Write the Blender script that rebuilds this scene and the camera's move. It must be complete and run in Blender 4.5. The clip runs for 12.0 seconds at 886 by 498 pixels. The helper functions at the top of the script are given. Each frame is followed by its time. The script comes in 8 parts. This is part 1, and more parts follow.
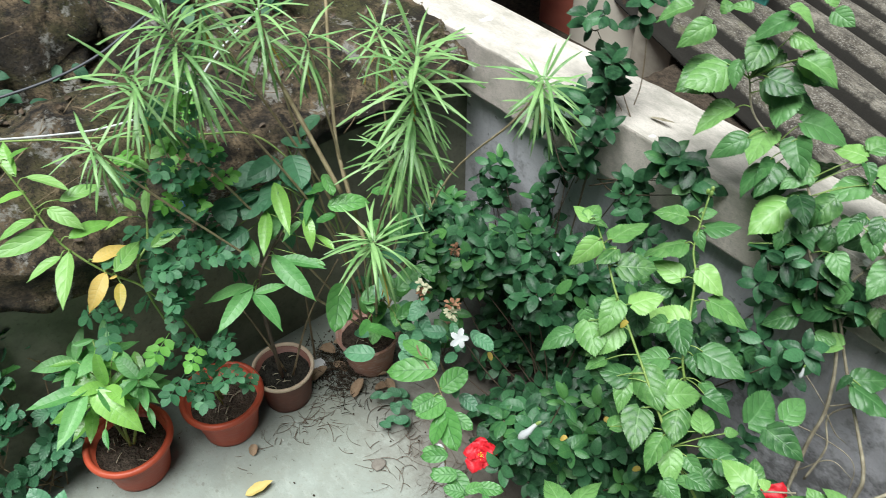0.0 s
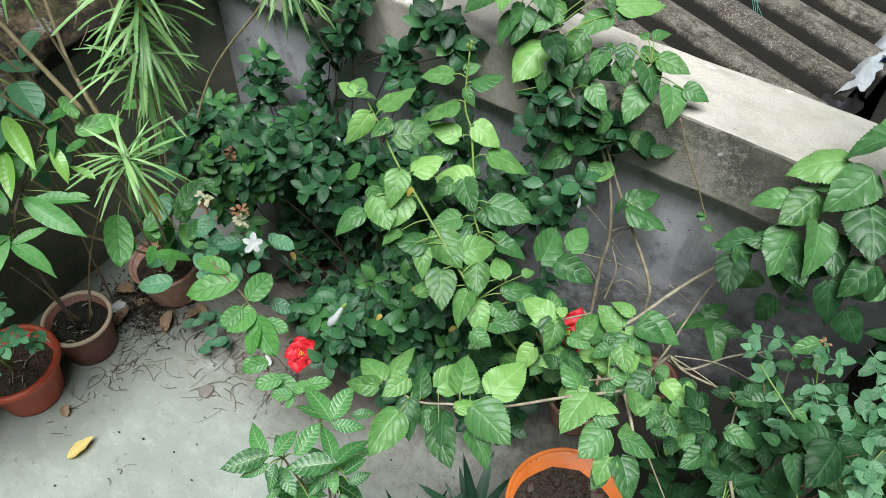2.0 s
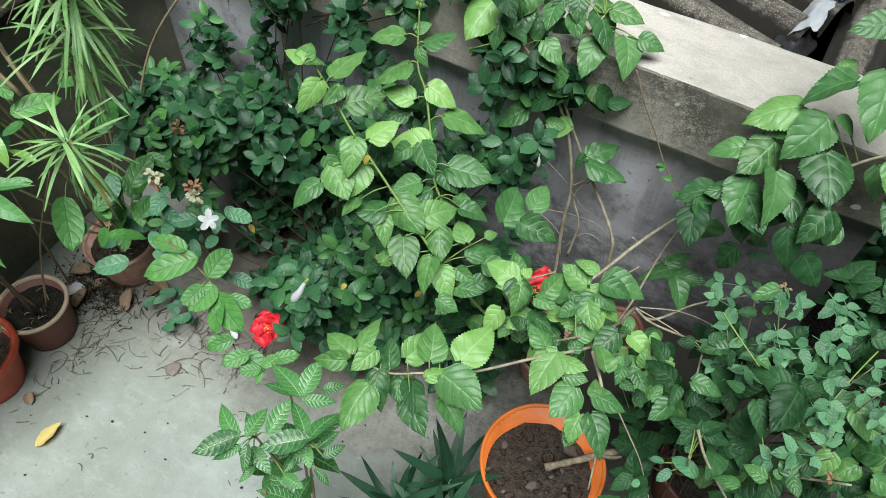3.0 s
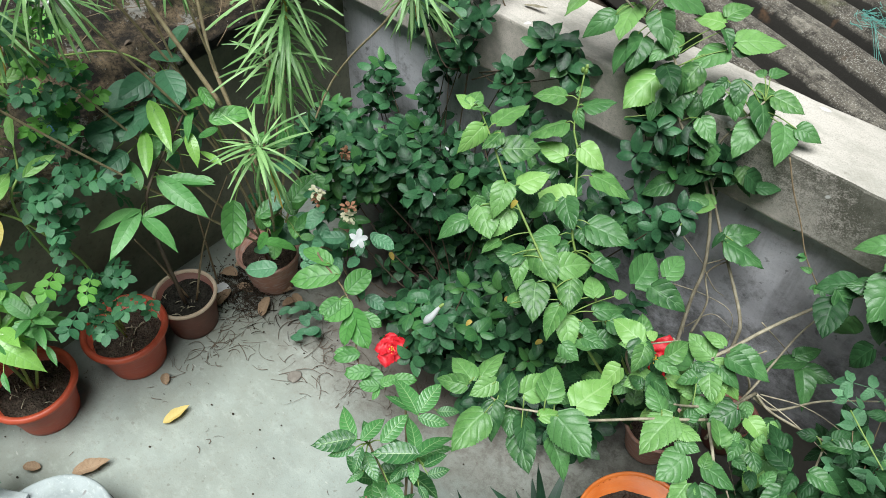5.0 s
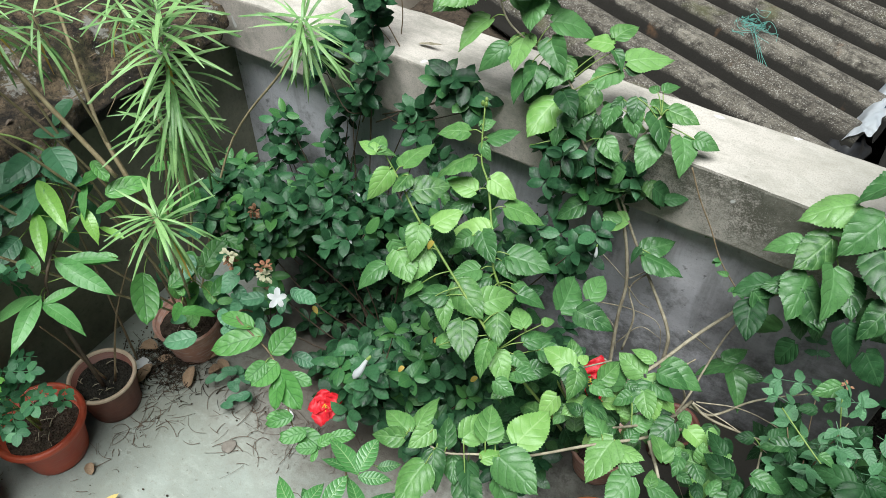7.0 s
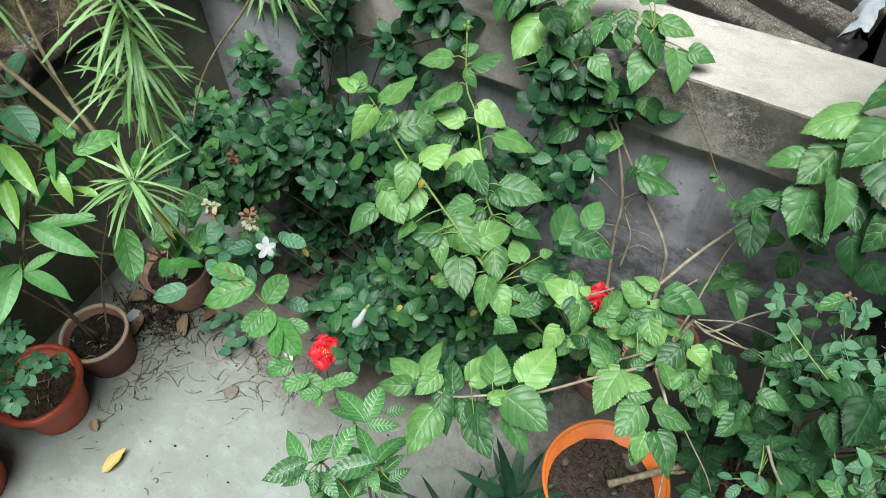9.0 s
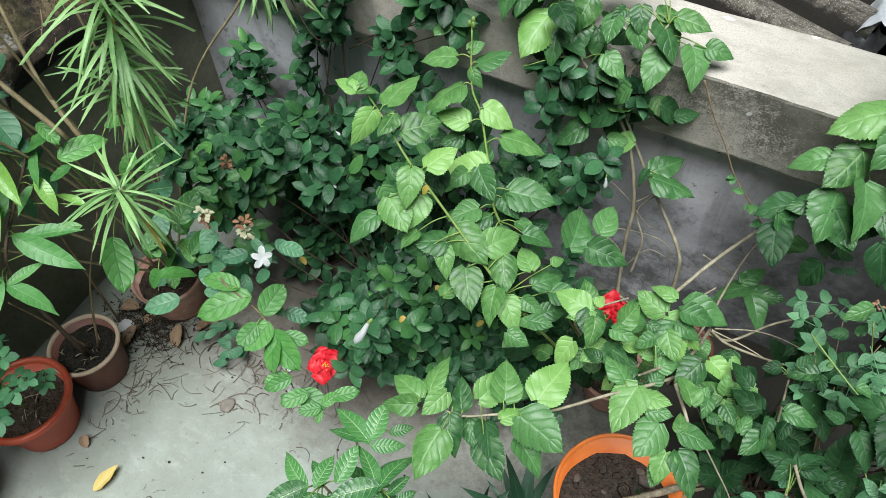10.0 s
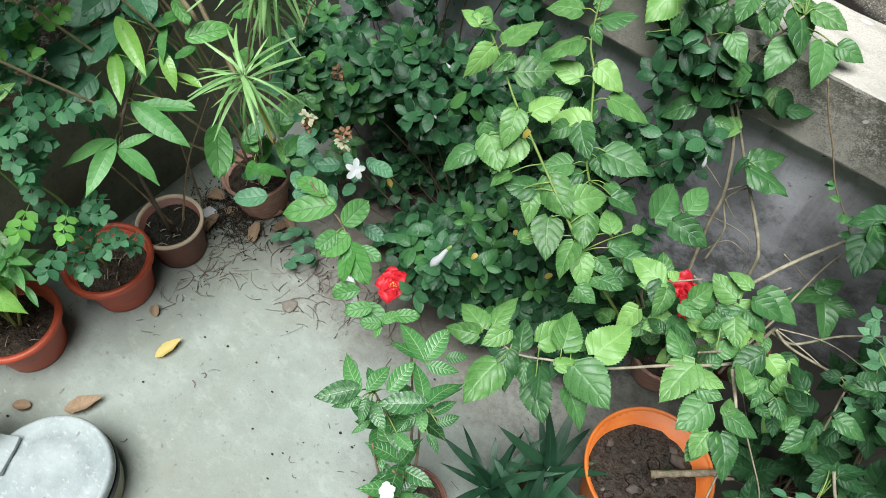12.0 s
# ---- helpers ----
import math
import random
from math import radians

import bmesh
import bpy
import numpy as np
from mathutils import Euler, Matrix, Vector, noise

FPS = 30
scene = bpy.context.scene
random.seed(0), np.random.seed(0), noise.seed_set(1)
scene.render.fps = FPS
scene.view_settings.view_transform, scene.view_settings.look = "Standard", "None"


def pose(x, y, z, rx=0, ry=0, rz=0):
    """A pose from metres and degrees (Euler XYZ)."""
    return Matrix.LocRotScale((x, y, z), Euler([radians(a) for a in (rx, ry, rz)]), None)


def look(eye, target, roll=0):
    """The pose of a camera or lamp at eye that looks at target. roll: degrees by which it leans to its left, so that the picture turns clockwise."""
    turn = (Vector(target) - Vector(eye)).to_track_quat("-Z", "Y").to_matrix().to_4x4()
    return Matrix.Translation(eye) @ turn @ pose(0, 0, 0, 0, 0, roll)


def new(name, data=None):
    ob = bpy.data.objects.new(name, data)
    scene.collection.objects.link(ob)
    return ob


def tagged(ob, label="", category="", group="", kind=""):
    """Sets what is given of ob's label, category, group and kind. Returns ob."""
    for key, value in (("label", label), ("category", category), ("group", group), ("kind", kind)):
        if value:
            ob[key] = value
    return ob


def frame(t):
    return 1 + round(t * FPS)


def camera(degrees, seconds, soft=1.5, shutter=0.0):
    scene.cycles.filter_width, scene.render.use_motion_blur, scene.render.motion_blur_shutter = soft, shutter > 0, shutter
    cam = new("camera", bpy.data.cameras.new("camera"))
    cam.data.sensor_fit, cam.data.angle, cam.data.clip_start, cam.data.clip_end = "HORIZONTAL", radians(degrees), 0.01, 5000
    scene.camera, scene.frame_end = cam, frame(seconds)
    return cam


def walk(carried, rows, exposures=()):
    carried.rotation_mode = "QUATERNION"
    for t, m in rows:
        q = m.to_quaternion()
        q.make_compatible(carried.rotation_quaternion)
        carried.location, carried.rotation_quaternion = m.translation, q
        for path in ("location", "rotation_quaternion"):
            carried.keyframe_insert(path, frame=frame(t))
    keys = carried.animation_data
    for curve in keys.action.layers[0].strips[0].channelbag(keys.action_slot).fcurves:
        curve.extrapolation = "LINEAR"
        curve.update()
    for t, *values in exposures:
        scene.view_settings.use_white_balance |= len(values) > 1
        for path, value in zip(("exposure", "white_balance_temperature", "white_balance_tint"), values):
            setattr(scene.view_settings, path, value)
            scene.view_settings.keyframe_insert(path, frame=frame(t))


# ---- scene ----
# camera and its walk: seconds, eye, yaw, pitch, lean
cam = camera(60.94, 12.0, 0.5, 0.1)
PATH = [
    (0.0, 0.043, 0.380, 2.187, 50.59, -43.50, -0.10),
    (0.2, 0.063, 0.389, 2.182, 46.44, -44.56, -0.12),
    (0.4, 0.085, 0.398, 2.176, 45.58, -45.15, -1.45),
    (0.5, 0.093, 0.403, 2.175, 44.73, -45.44, -2.59),
    (0.7, 0.107, 0.407, 2.175, 41.74, -45.21, -1.34),
    (1.0, 0.127, 0.414, 2.176, 38.17, -44.14, 0.22),
    (1.2, 0.127, 0.414, 2.170, 35.94, -44.83, 1.11),
    (1.5, 0.127, 0.414, 2.161, 34.88, -47.40, 1.10),
    (1.7, 0.122, 0.421, 2.146, 33.72, -48.81, 1.39),
    (2.0, 0.114, 0.431, 2.123, 30.84, -50.37, 2.64),
    (2.2, 0.112, 0.446, 2.099, 29.18, -52.42, 3.16),
    (2.5, 0.109, 0.469, 2.064, 23.56, -54.19, 6.47),
    (2.7, 0.104, 0.470, 2.090, 23.78, -54.91, 5.54),
    (3.0, 0.096, 0.472, 2.130, 26.14, -54.12, 3.08),
    (3.2, 0.113, 0.445, 2.143, 29.11, -52.00, 1.34),
    (3.5, 0.138, 0.405, 2.163, 32.81, -50.86, 0.26),
    (3.7, 0.125, 0.393, 2.181, 34.06, -49.35, 0.39),
    (5.3, 0.110, 0.345, 2.150, 40.97, -49.14, 1.15),
    (5.5, 0.121, 0.370, 2.149, 41.69, -49.50, 0.45),
    (5.8, 0.124, 0.376, 2.154, 36.72, -48.68, 1.34),
    (6.0, 0.126, 0.380, 2.158, 34.99, -46.46, 1.48),
    (6.2, 0.122, 0.388, 2.158, 33.81, -45.89, 1.46),
    (6.5, 0.116, 0.401, 2.158, 32.54, -45.92, 1.26),
    (6.7, 0.112, 0.401, 2.156, 32.37, -46.33, 0.79),
    (7.0, 0.107, 0.401, 2.153, 32.27, -46.59, 0.35),
    (7.2, 0.102, 0.414, 2.153, 31.70, -46.53, -0.00),
    (8.8, 0.047, 0.462, 2.185, 31.19, -50.27, -2.55),
    (9.0, 0.038, 0.468, 2.157, 30.39, -53.71, -2.35),
    (9.2, 0.029, 0.480, 2.145, 29.17, -55.16, -1.85),
    (9.5, 0.015, 0.498, 2.126, 28.84, -54.70, -1.85),
    (9.7, 0.003, 0.508, 2.116, 28.86, -54.37, -1.84),
    (10.0, -0.015, 0.523, 2.102, 29.99, -53.96, -2.48),
    (10.3, -0.028, 0.536, 2.087, 29.63, -54.26, -1.99),
    (10.5, -0.037, 0.545, 2.077, 29.11, -54.35, -1.42),
    (11.0, -0.039, 0.538, 2.088, 28.61, -54.44, -0.40),
    (11.2, -0.037, 0.521, 2.096, 29.21, -54.36, -0.21),
    (11.5, -0.034, 0.495, 2.109, 32.26, -53.75, 0.84),
    (11.7, -0.031, 0.472, 2.110, 35.61, -54.82, 0.37),
    (12.0, -0.026, 0.438, 2.111, 37.61, -57.12, 2.83),
]
walk(cam, [(t, pose(x, y, z, 0, 0, yaw) @ pose(0, 0, 0, 90 + pitch) @ pose(0, 0, 0, 0, 0, lean)) for t, x, y, z, yaw, pitch, lean in PATH],
     [(0.0, 0.38, 6150.0, 5.0), (1.5, 0.28, 6150.0, 5.0), (2.5, 0.12, 6150.0, 5.0), (3.7, 0.18, 6150.0, 5.0), (6.0, 0.25, 6150.0, 5.0), (10.5, 0.19, 6150.0, 5.0), (12.0, 0.24, 6150.0, 5.0)])

# ---- light: a bright overcast sky over an open yard ----
world = bpy.data.worlds.new("sky")
scene.world = world
world.use_nodes = True
_bg = world.node_tree.nodes["Background"]
_sky = world.node_tree.nodes.new("ShaderNodeTexSky")
_sky.sky_type = "NISHITA"
_sky.sun_disc = False
_sky.sun_elevation, _sky.sun_rotation = radians(74.8), radians(162)
_sky.air_density, _sky.dust_density, _sky.ozone_density = 1.0, 3.0, 1.0
world.node_tree.links.new(_sky.outputs[0], _bg.inputs[0])
_bg.inputs[1].default_value = 0.018
_sun = bpy.data.lights.new("sun", "SUN")
_sun.energy, _sun.angle, _sun.color = 5.3, radians(38), (1.0, 0.985, 0.95)
sun = new("sun", _sun)
# the light falls from high over the yard, a little from behind the viewer
sun.matrix_basis = look((0.3, -0.35, 6.0), (-0.2, 1.2, 0.0))


# ---- materials ----
class Nodes:
    """A small builder for one node material."""

    def __init__(self, name):
        self.mat = bpy.data.materials.new(name)
        self.mat.use_nodes = True
        self.tree = self.mat.node_tree
        self.tree.nodes.clear()
        self.out = self.tree.nodes.new("ShaderNodeOutputMaterial")

    def node(self, kind, **values):
        n = self.tree.nodes.new("ShaderNode" + kind)
        for key, value in values.items():
            if key in n.inputs:
                self.put(n.inputs[key], value)
        return n

    def put(self, socket, value):
        if isinstance(value, bpy.types.NodeSocket):
            self.tree.links.new(value, socket)
        else:
            socket.default_value = value

    def maths(self, op, a, b=0.0, clamp=False):
        n = self.tree.nodes.new("ShaderNodeMath")
        n.operation, n.use_clamp = op, clamp
        self.put(n.inputs[0], a)
        self.put(n.inputs[1], b)
        return n.outputs[0]

    def mix(self, fac, a, b, blend="MIX"):
        n = self.tree.nodes.new("ShaderNodeMix")
        n.data_type, n.blend_type = "RGBA", blend
        self.put(n.inputs[0], fac)
        self.put(n.inputs[6], a)
        self.put(n.inputs[7], b)
        return n.outputs[2]

    def ramp(self, fac, stops):
        n = self.tree.nodes.new("ShaderNodeValToRGB")
        e = n.color_ramp.elements
        while len(e) < len(stops):
            e.new(0.5)
        for el, (p, c) in zip(e, stops):
            el.position = p
            el.color = (c, c, c, 1) if isinstance(c, (int, float)) else (*c, 1)
        self.put(n.inputs[0], fac)
        return n.outputs[0]

    def coords(self, scale=1.0, kind="Object"):
        n = self.tree.nodes.new("ShaderNodeTexCoord")
        m = self.tree.nodes.new("ShaderNodeMapping")
        m.inputs["Scale"].default_value = scale if isinstance(scale, tuple) else (scale,) * 3
        self.tree.links.new(n.outputs[kind], m.inputs[0])
        return m.outputs[0]

    def place(self, scale=1.0):
        """World place, so that pieces of one surface carry on each other's grain."""
        n = self.tree.nodes.new("ShaderNodeNewGeometry")
        m = self.tree.nodes.new("ShaderNodeMapping")
        m.inputs["Scale"].default_value = scale if isinstance(scale, tuple) else (scale,) * 3
        self.tree.links.new(n.outputs["Position"], m.inputs[0])
        return m.outputs[0]

    def noise(self, vec, scale, detail=4.0, rough=0.6):
        return self.node("TexNoise", Vector=vec, Scale=scale, Detail=detail, Roughness=rough).outputs[0]

    def voronoi(self, vec, scale):
        return self.node("TexVoronoi", Vector=vec, Scale=scale).outputs[0]

    def bump(self, height, strength=0.3, distance=0.01):
        return self.node("Bump", Height=height, Strength=strength, Distance=distance).outputs[0]

    def random(self):
        a = self.node("ObjectInfo").outputs["Random"]
        b = self.tree.nodes.new("ShaderNodeNewGeometry").outputs["Random Per Island"]
        return self.maths("FRACT", self.maths("ADD", a, b))

    def finish(self, color, rough=0.7, normal=None, metal=0.0, spec=0.5, thin=0.0, thin_color=None):
        p = self.node("BsdfPrincipled")
        self.put(p.inputs["Base Color"], color)
        self.put(p.inputs["Roughness"], rough)
        self.put(p.inputs["Metallic"], metal)
        self.put(p.inputs["Specular IOR Level"], spec)
        if normal is not None:
            self.put(p.inputs["Normal"], normal)
        last = p.outputs[0]
        if thin:
            t = self.node("BsdfTranslucent")
            self.put(t.inputs[0], thin_color if thin_color is not None else color)
            m = self.tree.nodes.new("ShaderNodeMixShader")
            m.inputs[0].default_value = thin
            self.tree.links.new(last, m.inputs[1])
            self.tree.links.new(t.outputs[0], m.inputs[2])
            last = m.outputs[0]
        self.tree.links.new(last, self.out.inputs[0])
        return self.mat


def leaf_material(name, dark, mid, light, vein, veins=7.0, slope=1.1, rough=0.42, thin=0.3, vein_gain=0.5, relief=0.4, spec=0.5, bold=1.0):
    """A blade with a midrib and side veins, its tone varied from leaf to leaf and blotched within the leaf."""
    # cuticle wax greys the green a little
    dark, mid, light, vein = [(c[0] + 0.02 * c[1], c[1], c[2] + 0.07 * c[1]) for c in (dark, mid, light, vein)]
    k = Nodes(name)
    uv = k.tree.nodes.new("ShaderNodeUVMap")
    sep = k.node("SeparateXYZ", Vector=uv.outputs[0])
    side = k.maths("ABSOLUTE", k.maths("MULTIPLY", k.maths("SUBTRACT", sep.outputs[0], 0.5), 2.0))
    blotch = k.noise(k.place(), 55.0, 3.0)
    # side veins bow towards the tip and wander a little
    run = k.maths("SUBTRACT", k.maths("MULTIPLY", sep.outputs[1], veins), k.maths("MULTIPLY", k.maths("POWER", side, 1.25), slope))
    run = k.maths("ADD", run, k.maths("MULTIPLY", k.maths("SUBTRACT", blotch, 0.5), 0.35))
    wave = k.maths("PINGPONG", run, 0.5)
    line = k.ramp(wave, [(0.0, 1.0), (0.035 * bold, 0.5), (0.085 * bold, 0.0)])
    line = k.maths("MULTIPLY", line, k.ramp(side, [(0.55, 1.0), (1.0, 0.25)]))
    rib = k.ramp(side, [(0.0, 1.0), (0.03, 0.75), (0.07, 0.0)])
    mask = k.maths("MAXIMUM", k.maths("MULTIPLY", line, 0.7), rib)
    rnd = k.random()
    tone = k.ramp(rnd, [(0.0, dark), (0.5, mid), (1.0, light)])
    tone = k.mix(k.ramp(blotch, [(0.35, 0.0), (0.72, 0.5)]), tone, (*light, 1))
    # the flesh between the veins is a shade lighter than along them
    tone = k.mix(k.ramp(wave, [(0.0, 0.16), (0.2, 0.0)]), tone, (*dark, 1))
    edge = k.noise(k.place(), 260.0, 2.0)
    tone = k.mix(k.ramp(edge, [(0.5, 0.0), (0.8, 0.5)]), tone, (*dark, 1))
    color = k.mix(k.maths("MULTIPLY", mask, vein_gain), tone, (*vein, 1))
    groove = k.maths("MULTIPLY", k.ramp(wave, [(0.0, 0.0), (0.1, 0.55), (0.26, 0.9), (0.5, 1.0)]), k.ramp(side, [(0.0, 0.0), (0.1, 0.8), (0.25, 1.0)]))
    grain = k.maths("ADD", groove, k.maths("MULTIPLY", k.noise(k.place(), 320.0, 2.0), 0.35))
    gloss = k.ramp(blotch, [(0.3, rough), (0.7, rough + 0.16)])
    back = k.mix(0.5, color, (*light, 1))
    return k.finish(color, gloss, k.bump(grain, relief, 0.0016), 0.0, spec, thin, back)


HIB = leaf_material("hibiscus_leaf", (0.03, 0.1, 0.02), (0.085, 0.22, 0.042), (0.2, 0.4, 0.09), (0.28, 0.48, 0.17), 4.6, 1.6, 0.32, 0.1, 0.4, 0.6, 0.4)
# dark blades; on inner filler leaves this colour also carries the gaps' shade
HIB_DARK = leaf_material("hibiscus_dark_leaf", (0.008, 0.03, 0.009), (0.018, 0.06, 0.018), (0.042, 0.12, 0.034), (0.09, 0.2, 0.07), 4.6, 1.6, 0.34, 0.05, 0.28, 0.6, 0.16)
HIB_MID = leaf_material("hibiscus_grown_leaf", (0.018, 0.066, 0.017), (0.044, 0.138, 0.032), (0.11, 0.265, 0.064), (0.17, 0.34, 0.12), 4.6, 1.6, 0.3, 0.1, 0.36, 0.6, 0.38)
HIB_YOUNG = leaf_material("hibiscus_young_leaf", (0.14, 0.33, 0.05), (0.2, 0.41, 0.075), (0.28, 0.5, 0.11), (0.42, 0.62, 0.24), 4.6, 1.6, 0.34, 0.16, 0.45, 0.5, 0.45)
SHRUB = leaf_material("shrub_leaf", (0.004, 0.019, 0.007), (0.015, 0.06, 0.021), (0.058, 0.168, 0.058), (0.07, 0.16, 0.065), 5.0, 1.2, 0.32, 0.03, 0.16, 0.2, 0.24)
SHRUB_YOUNG = leaf_material("shrub_young_leaf", (0.028, 0.105, 0.036), (0.05, 0.17, 0.045), (0.1, 0.28, 0.05), (0.2, 0.4, 0.1), 5.0, 1.2, 0.34, 0.25, 0.3, 0.3)
OLEANDER = leaf_material("narrow_leaf", (0.085, 0.215, 0.05), (0.19, 0.385, 0.095), (0.33, 0.56, 0.175), (0.42, 0.6, 0.3), 1.0, 0.0, 0.34, 0.16, 0.6, 0.1, 0.55)
LANCE = leaf_material("lance_leaf", (0.1, 0.275, 0.0275), (0.175, 0.425, 0.0475), (0.3, 0.6, 0.0813), (0.375, 0.65, 0.25), 9.0, 1.2, 0.26, 0.3, 0.22, 0.25, 0.65)
LANCE_GREEN = leaf_material("long_green_leaf", (0.0575, 0.207, 0.0403), (0.103, 0.31, 0.0633), (0.184, 0.437, 0.109), (0.322, 0.575, 0.218), 9.0, 1.2, 0.36, 0.22, 0.25, 0.35, 0.5)
LANCE_YELLOW = leaf_material("yellowed_leaf", (0.42, 0.36, 0.03), (0.62, 0.42, 0.05), (0.7, 0.5, 0.1), (0.7, 0.6, 0.25), 9.0, 1.2, 0.45, 0.3, 0.4, 0.3)
VEINED = leaf_material("veined_leaf", (0.045, 0.17, 0.028), (0.085, 0.265, 0.042), (0.14, 0.37, 0.065), (0.02, 0.09, 0.018), 5.0, 1.7, 0.34, 0.2, 0.5, 0.5, 0.5, 1.2)
BLUISH = leaf_material("bluish_leaf", (0.036, 0.135, 0.055), (0.065, 0.21, 0.088), (0.11, 0.3, 0.125), (0.12, 0.25, 0.13), 5.0, 1.4, 0.38, 0.12, 0.3, 0.5, 0.6)
COMPOUND = leaf_material("leaflet", (0.024, 0.105, 0.04), (0.045, 0.17, 0.064), (0.085, 0.26, 0.09), (0.148, 0.369, 0.133), 4.0, 1.0, 0.5, 0.3, 0.25, 0.2)
COMPOUND_BRIGHT = leaf_material("bright_leaflet", (0.118, 0.388, 0.028), (0.178, 0.485, 0.048), (0.244, 0.563, 0.076), (0.333, 0.601, 0.190), 4.0, 1.0, 0.45, 0.35, 0.25, 0.2)
ROSE = leaf_material("rose_leaf", (0.03, 0.1, 0.034), (0.068, 0.2, 0.072), (0.14, 0.33, 0.135), (0.17, 0.32, 0.2), 5.0, 1.2, 0.45, 0.12, 0.25, 0.4)
STRIPED = leaf_material("striped_leaf", (0.018, 0.085, 0.02), (0.038, 0.155, 0.032), (0.1, 0.3, 0.06), (0.4, 0.6, 0.24), 8.0, 1.5, 0.28, 0.18, 0.65, 0.5, 0.65, 1.3)
STRAP = leaf_material("strap_leaf", (0.006, 0.03, 0.012), (0.012, 0.05, 0.02), (0.026, 0.085, 0.034), (0.059, 0.145, 0.095), 1.0, 0.0, 0.38, 0.1, 0.3, 0.1)
IVY = leaf_material("ivy_leaf", (0.015, 0.068, 0.028), (0.026, 0.107, 0.043), (0.044, 0.145, 0.057), (0.074, 0.194, 0.085), 4.0, 1.4, 0.5, 0.2, 0.4, 0.3)
DRY = leaf_material("dry_leaf", (0.16, 0.1, 0.055), (0.3, 0.205, 0.115), (0.46, 0.34, 0.21), (0.45, 0.34, 0.2), 6.0, 1.2, 0.75, 0.1, 0.3, 0.6, 0.2)


def stem_material(name, a, b, rough=0.6, rings=60.0):
    k = Nodes(name)
    n1 = k.noise(k.place((1, 1, 0.35)), rings, 4.0)
    n2 = k.noise(k.place(), 300.0, 2.0)
    color = k.mix(k.ramp(n1, [(0.35, 0.0), (0.68, 1.0)]), (*a, 1), (*b, 1))
    color = k.mix(k.ramp(n2, [(0.6, 0.0), (0.75, 0.6)]), color, (a[0] * 0.45, a[1] * 0.45, a[2] * 0.45, 1))
    return k.finish(color, rough, k.bump(k.maths("ADD", n1, n2), 0.5, 0.003))


STEM_GREEN = stem_material("green_stem", (0.17, 0.28, 0.06), (0.26, 0.36, 0.1), 0.5)
STEM_BROWN = stem_material("brown_twig", (0.16, 0.11, 0.06), (0.3, 0.23, 0.14))
STEM_PALE = stem_material("pale_bark", (0.22, 0.19, 0.13), (0.43, 0.385, 0.28))
STEM_GREY = stem_material("grey_bark", (0.14, 0.115, 0.075), (0.3, 0.26, 0.18), 0.75, 90.0)
STEM_TAN = stem_material("tan_bark", (0.26, 0.2, 0.11), (0.42, 0.35, 0.21))
STEM_RED = stem_material("rotting_twig", (0.085, 0.055, 0.038), (0.19, 0.135, 0.095))
STEM_DARK = stem_material("dark_bark", (0.06, 0.04, 0.025), (0.12, 0.085, 0.055))


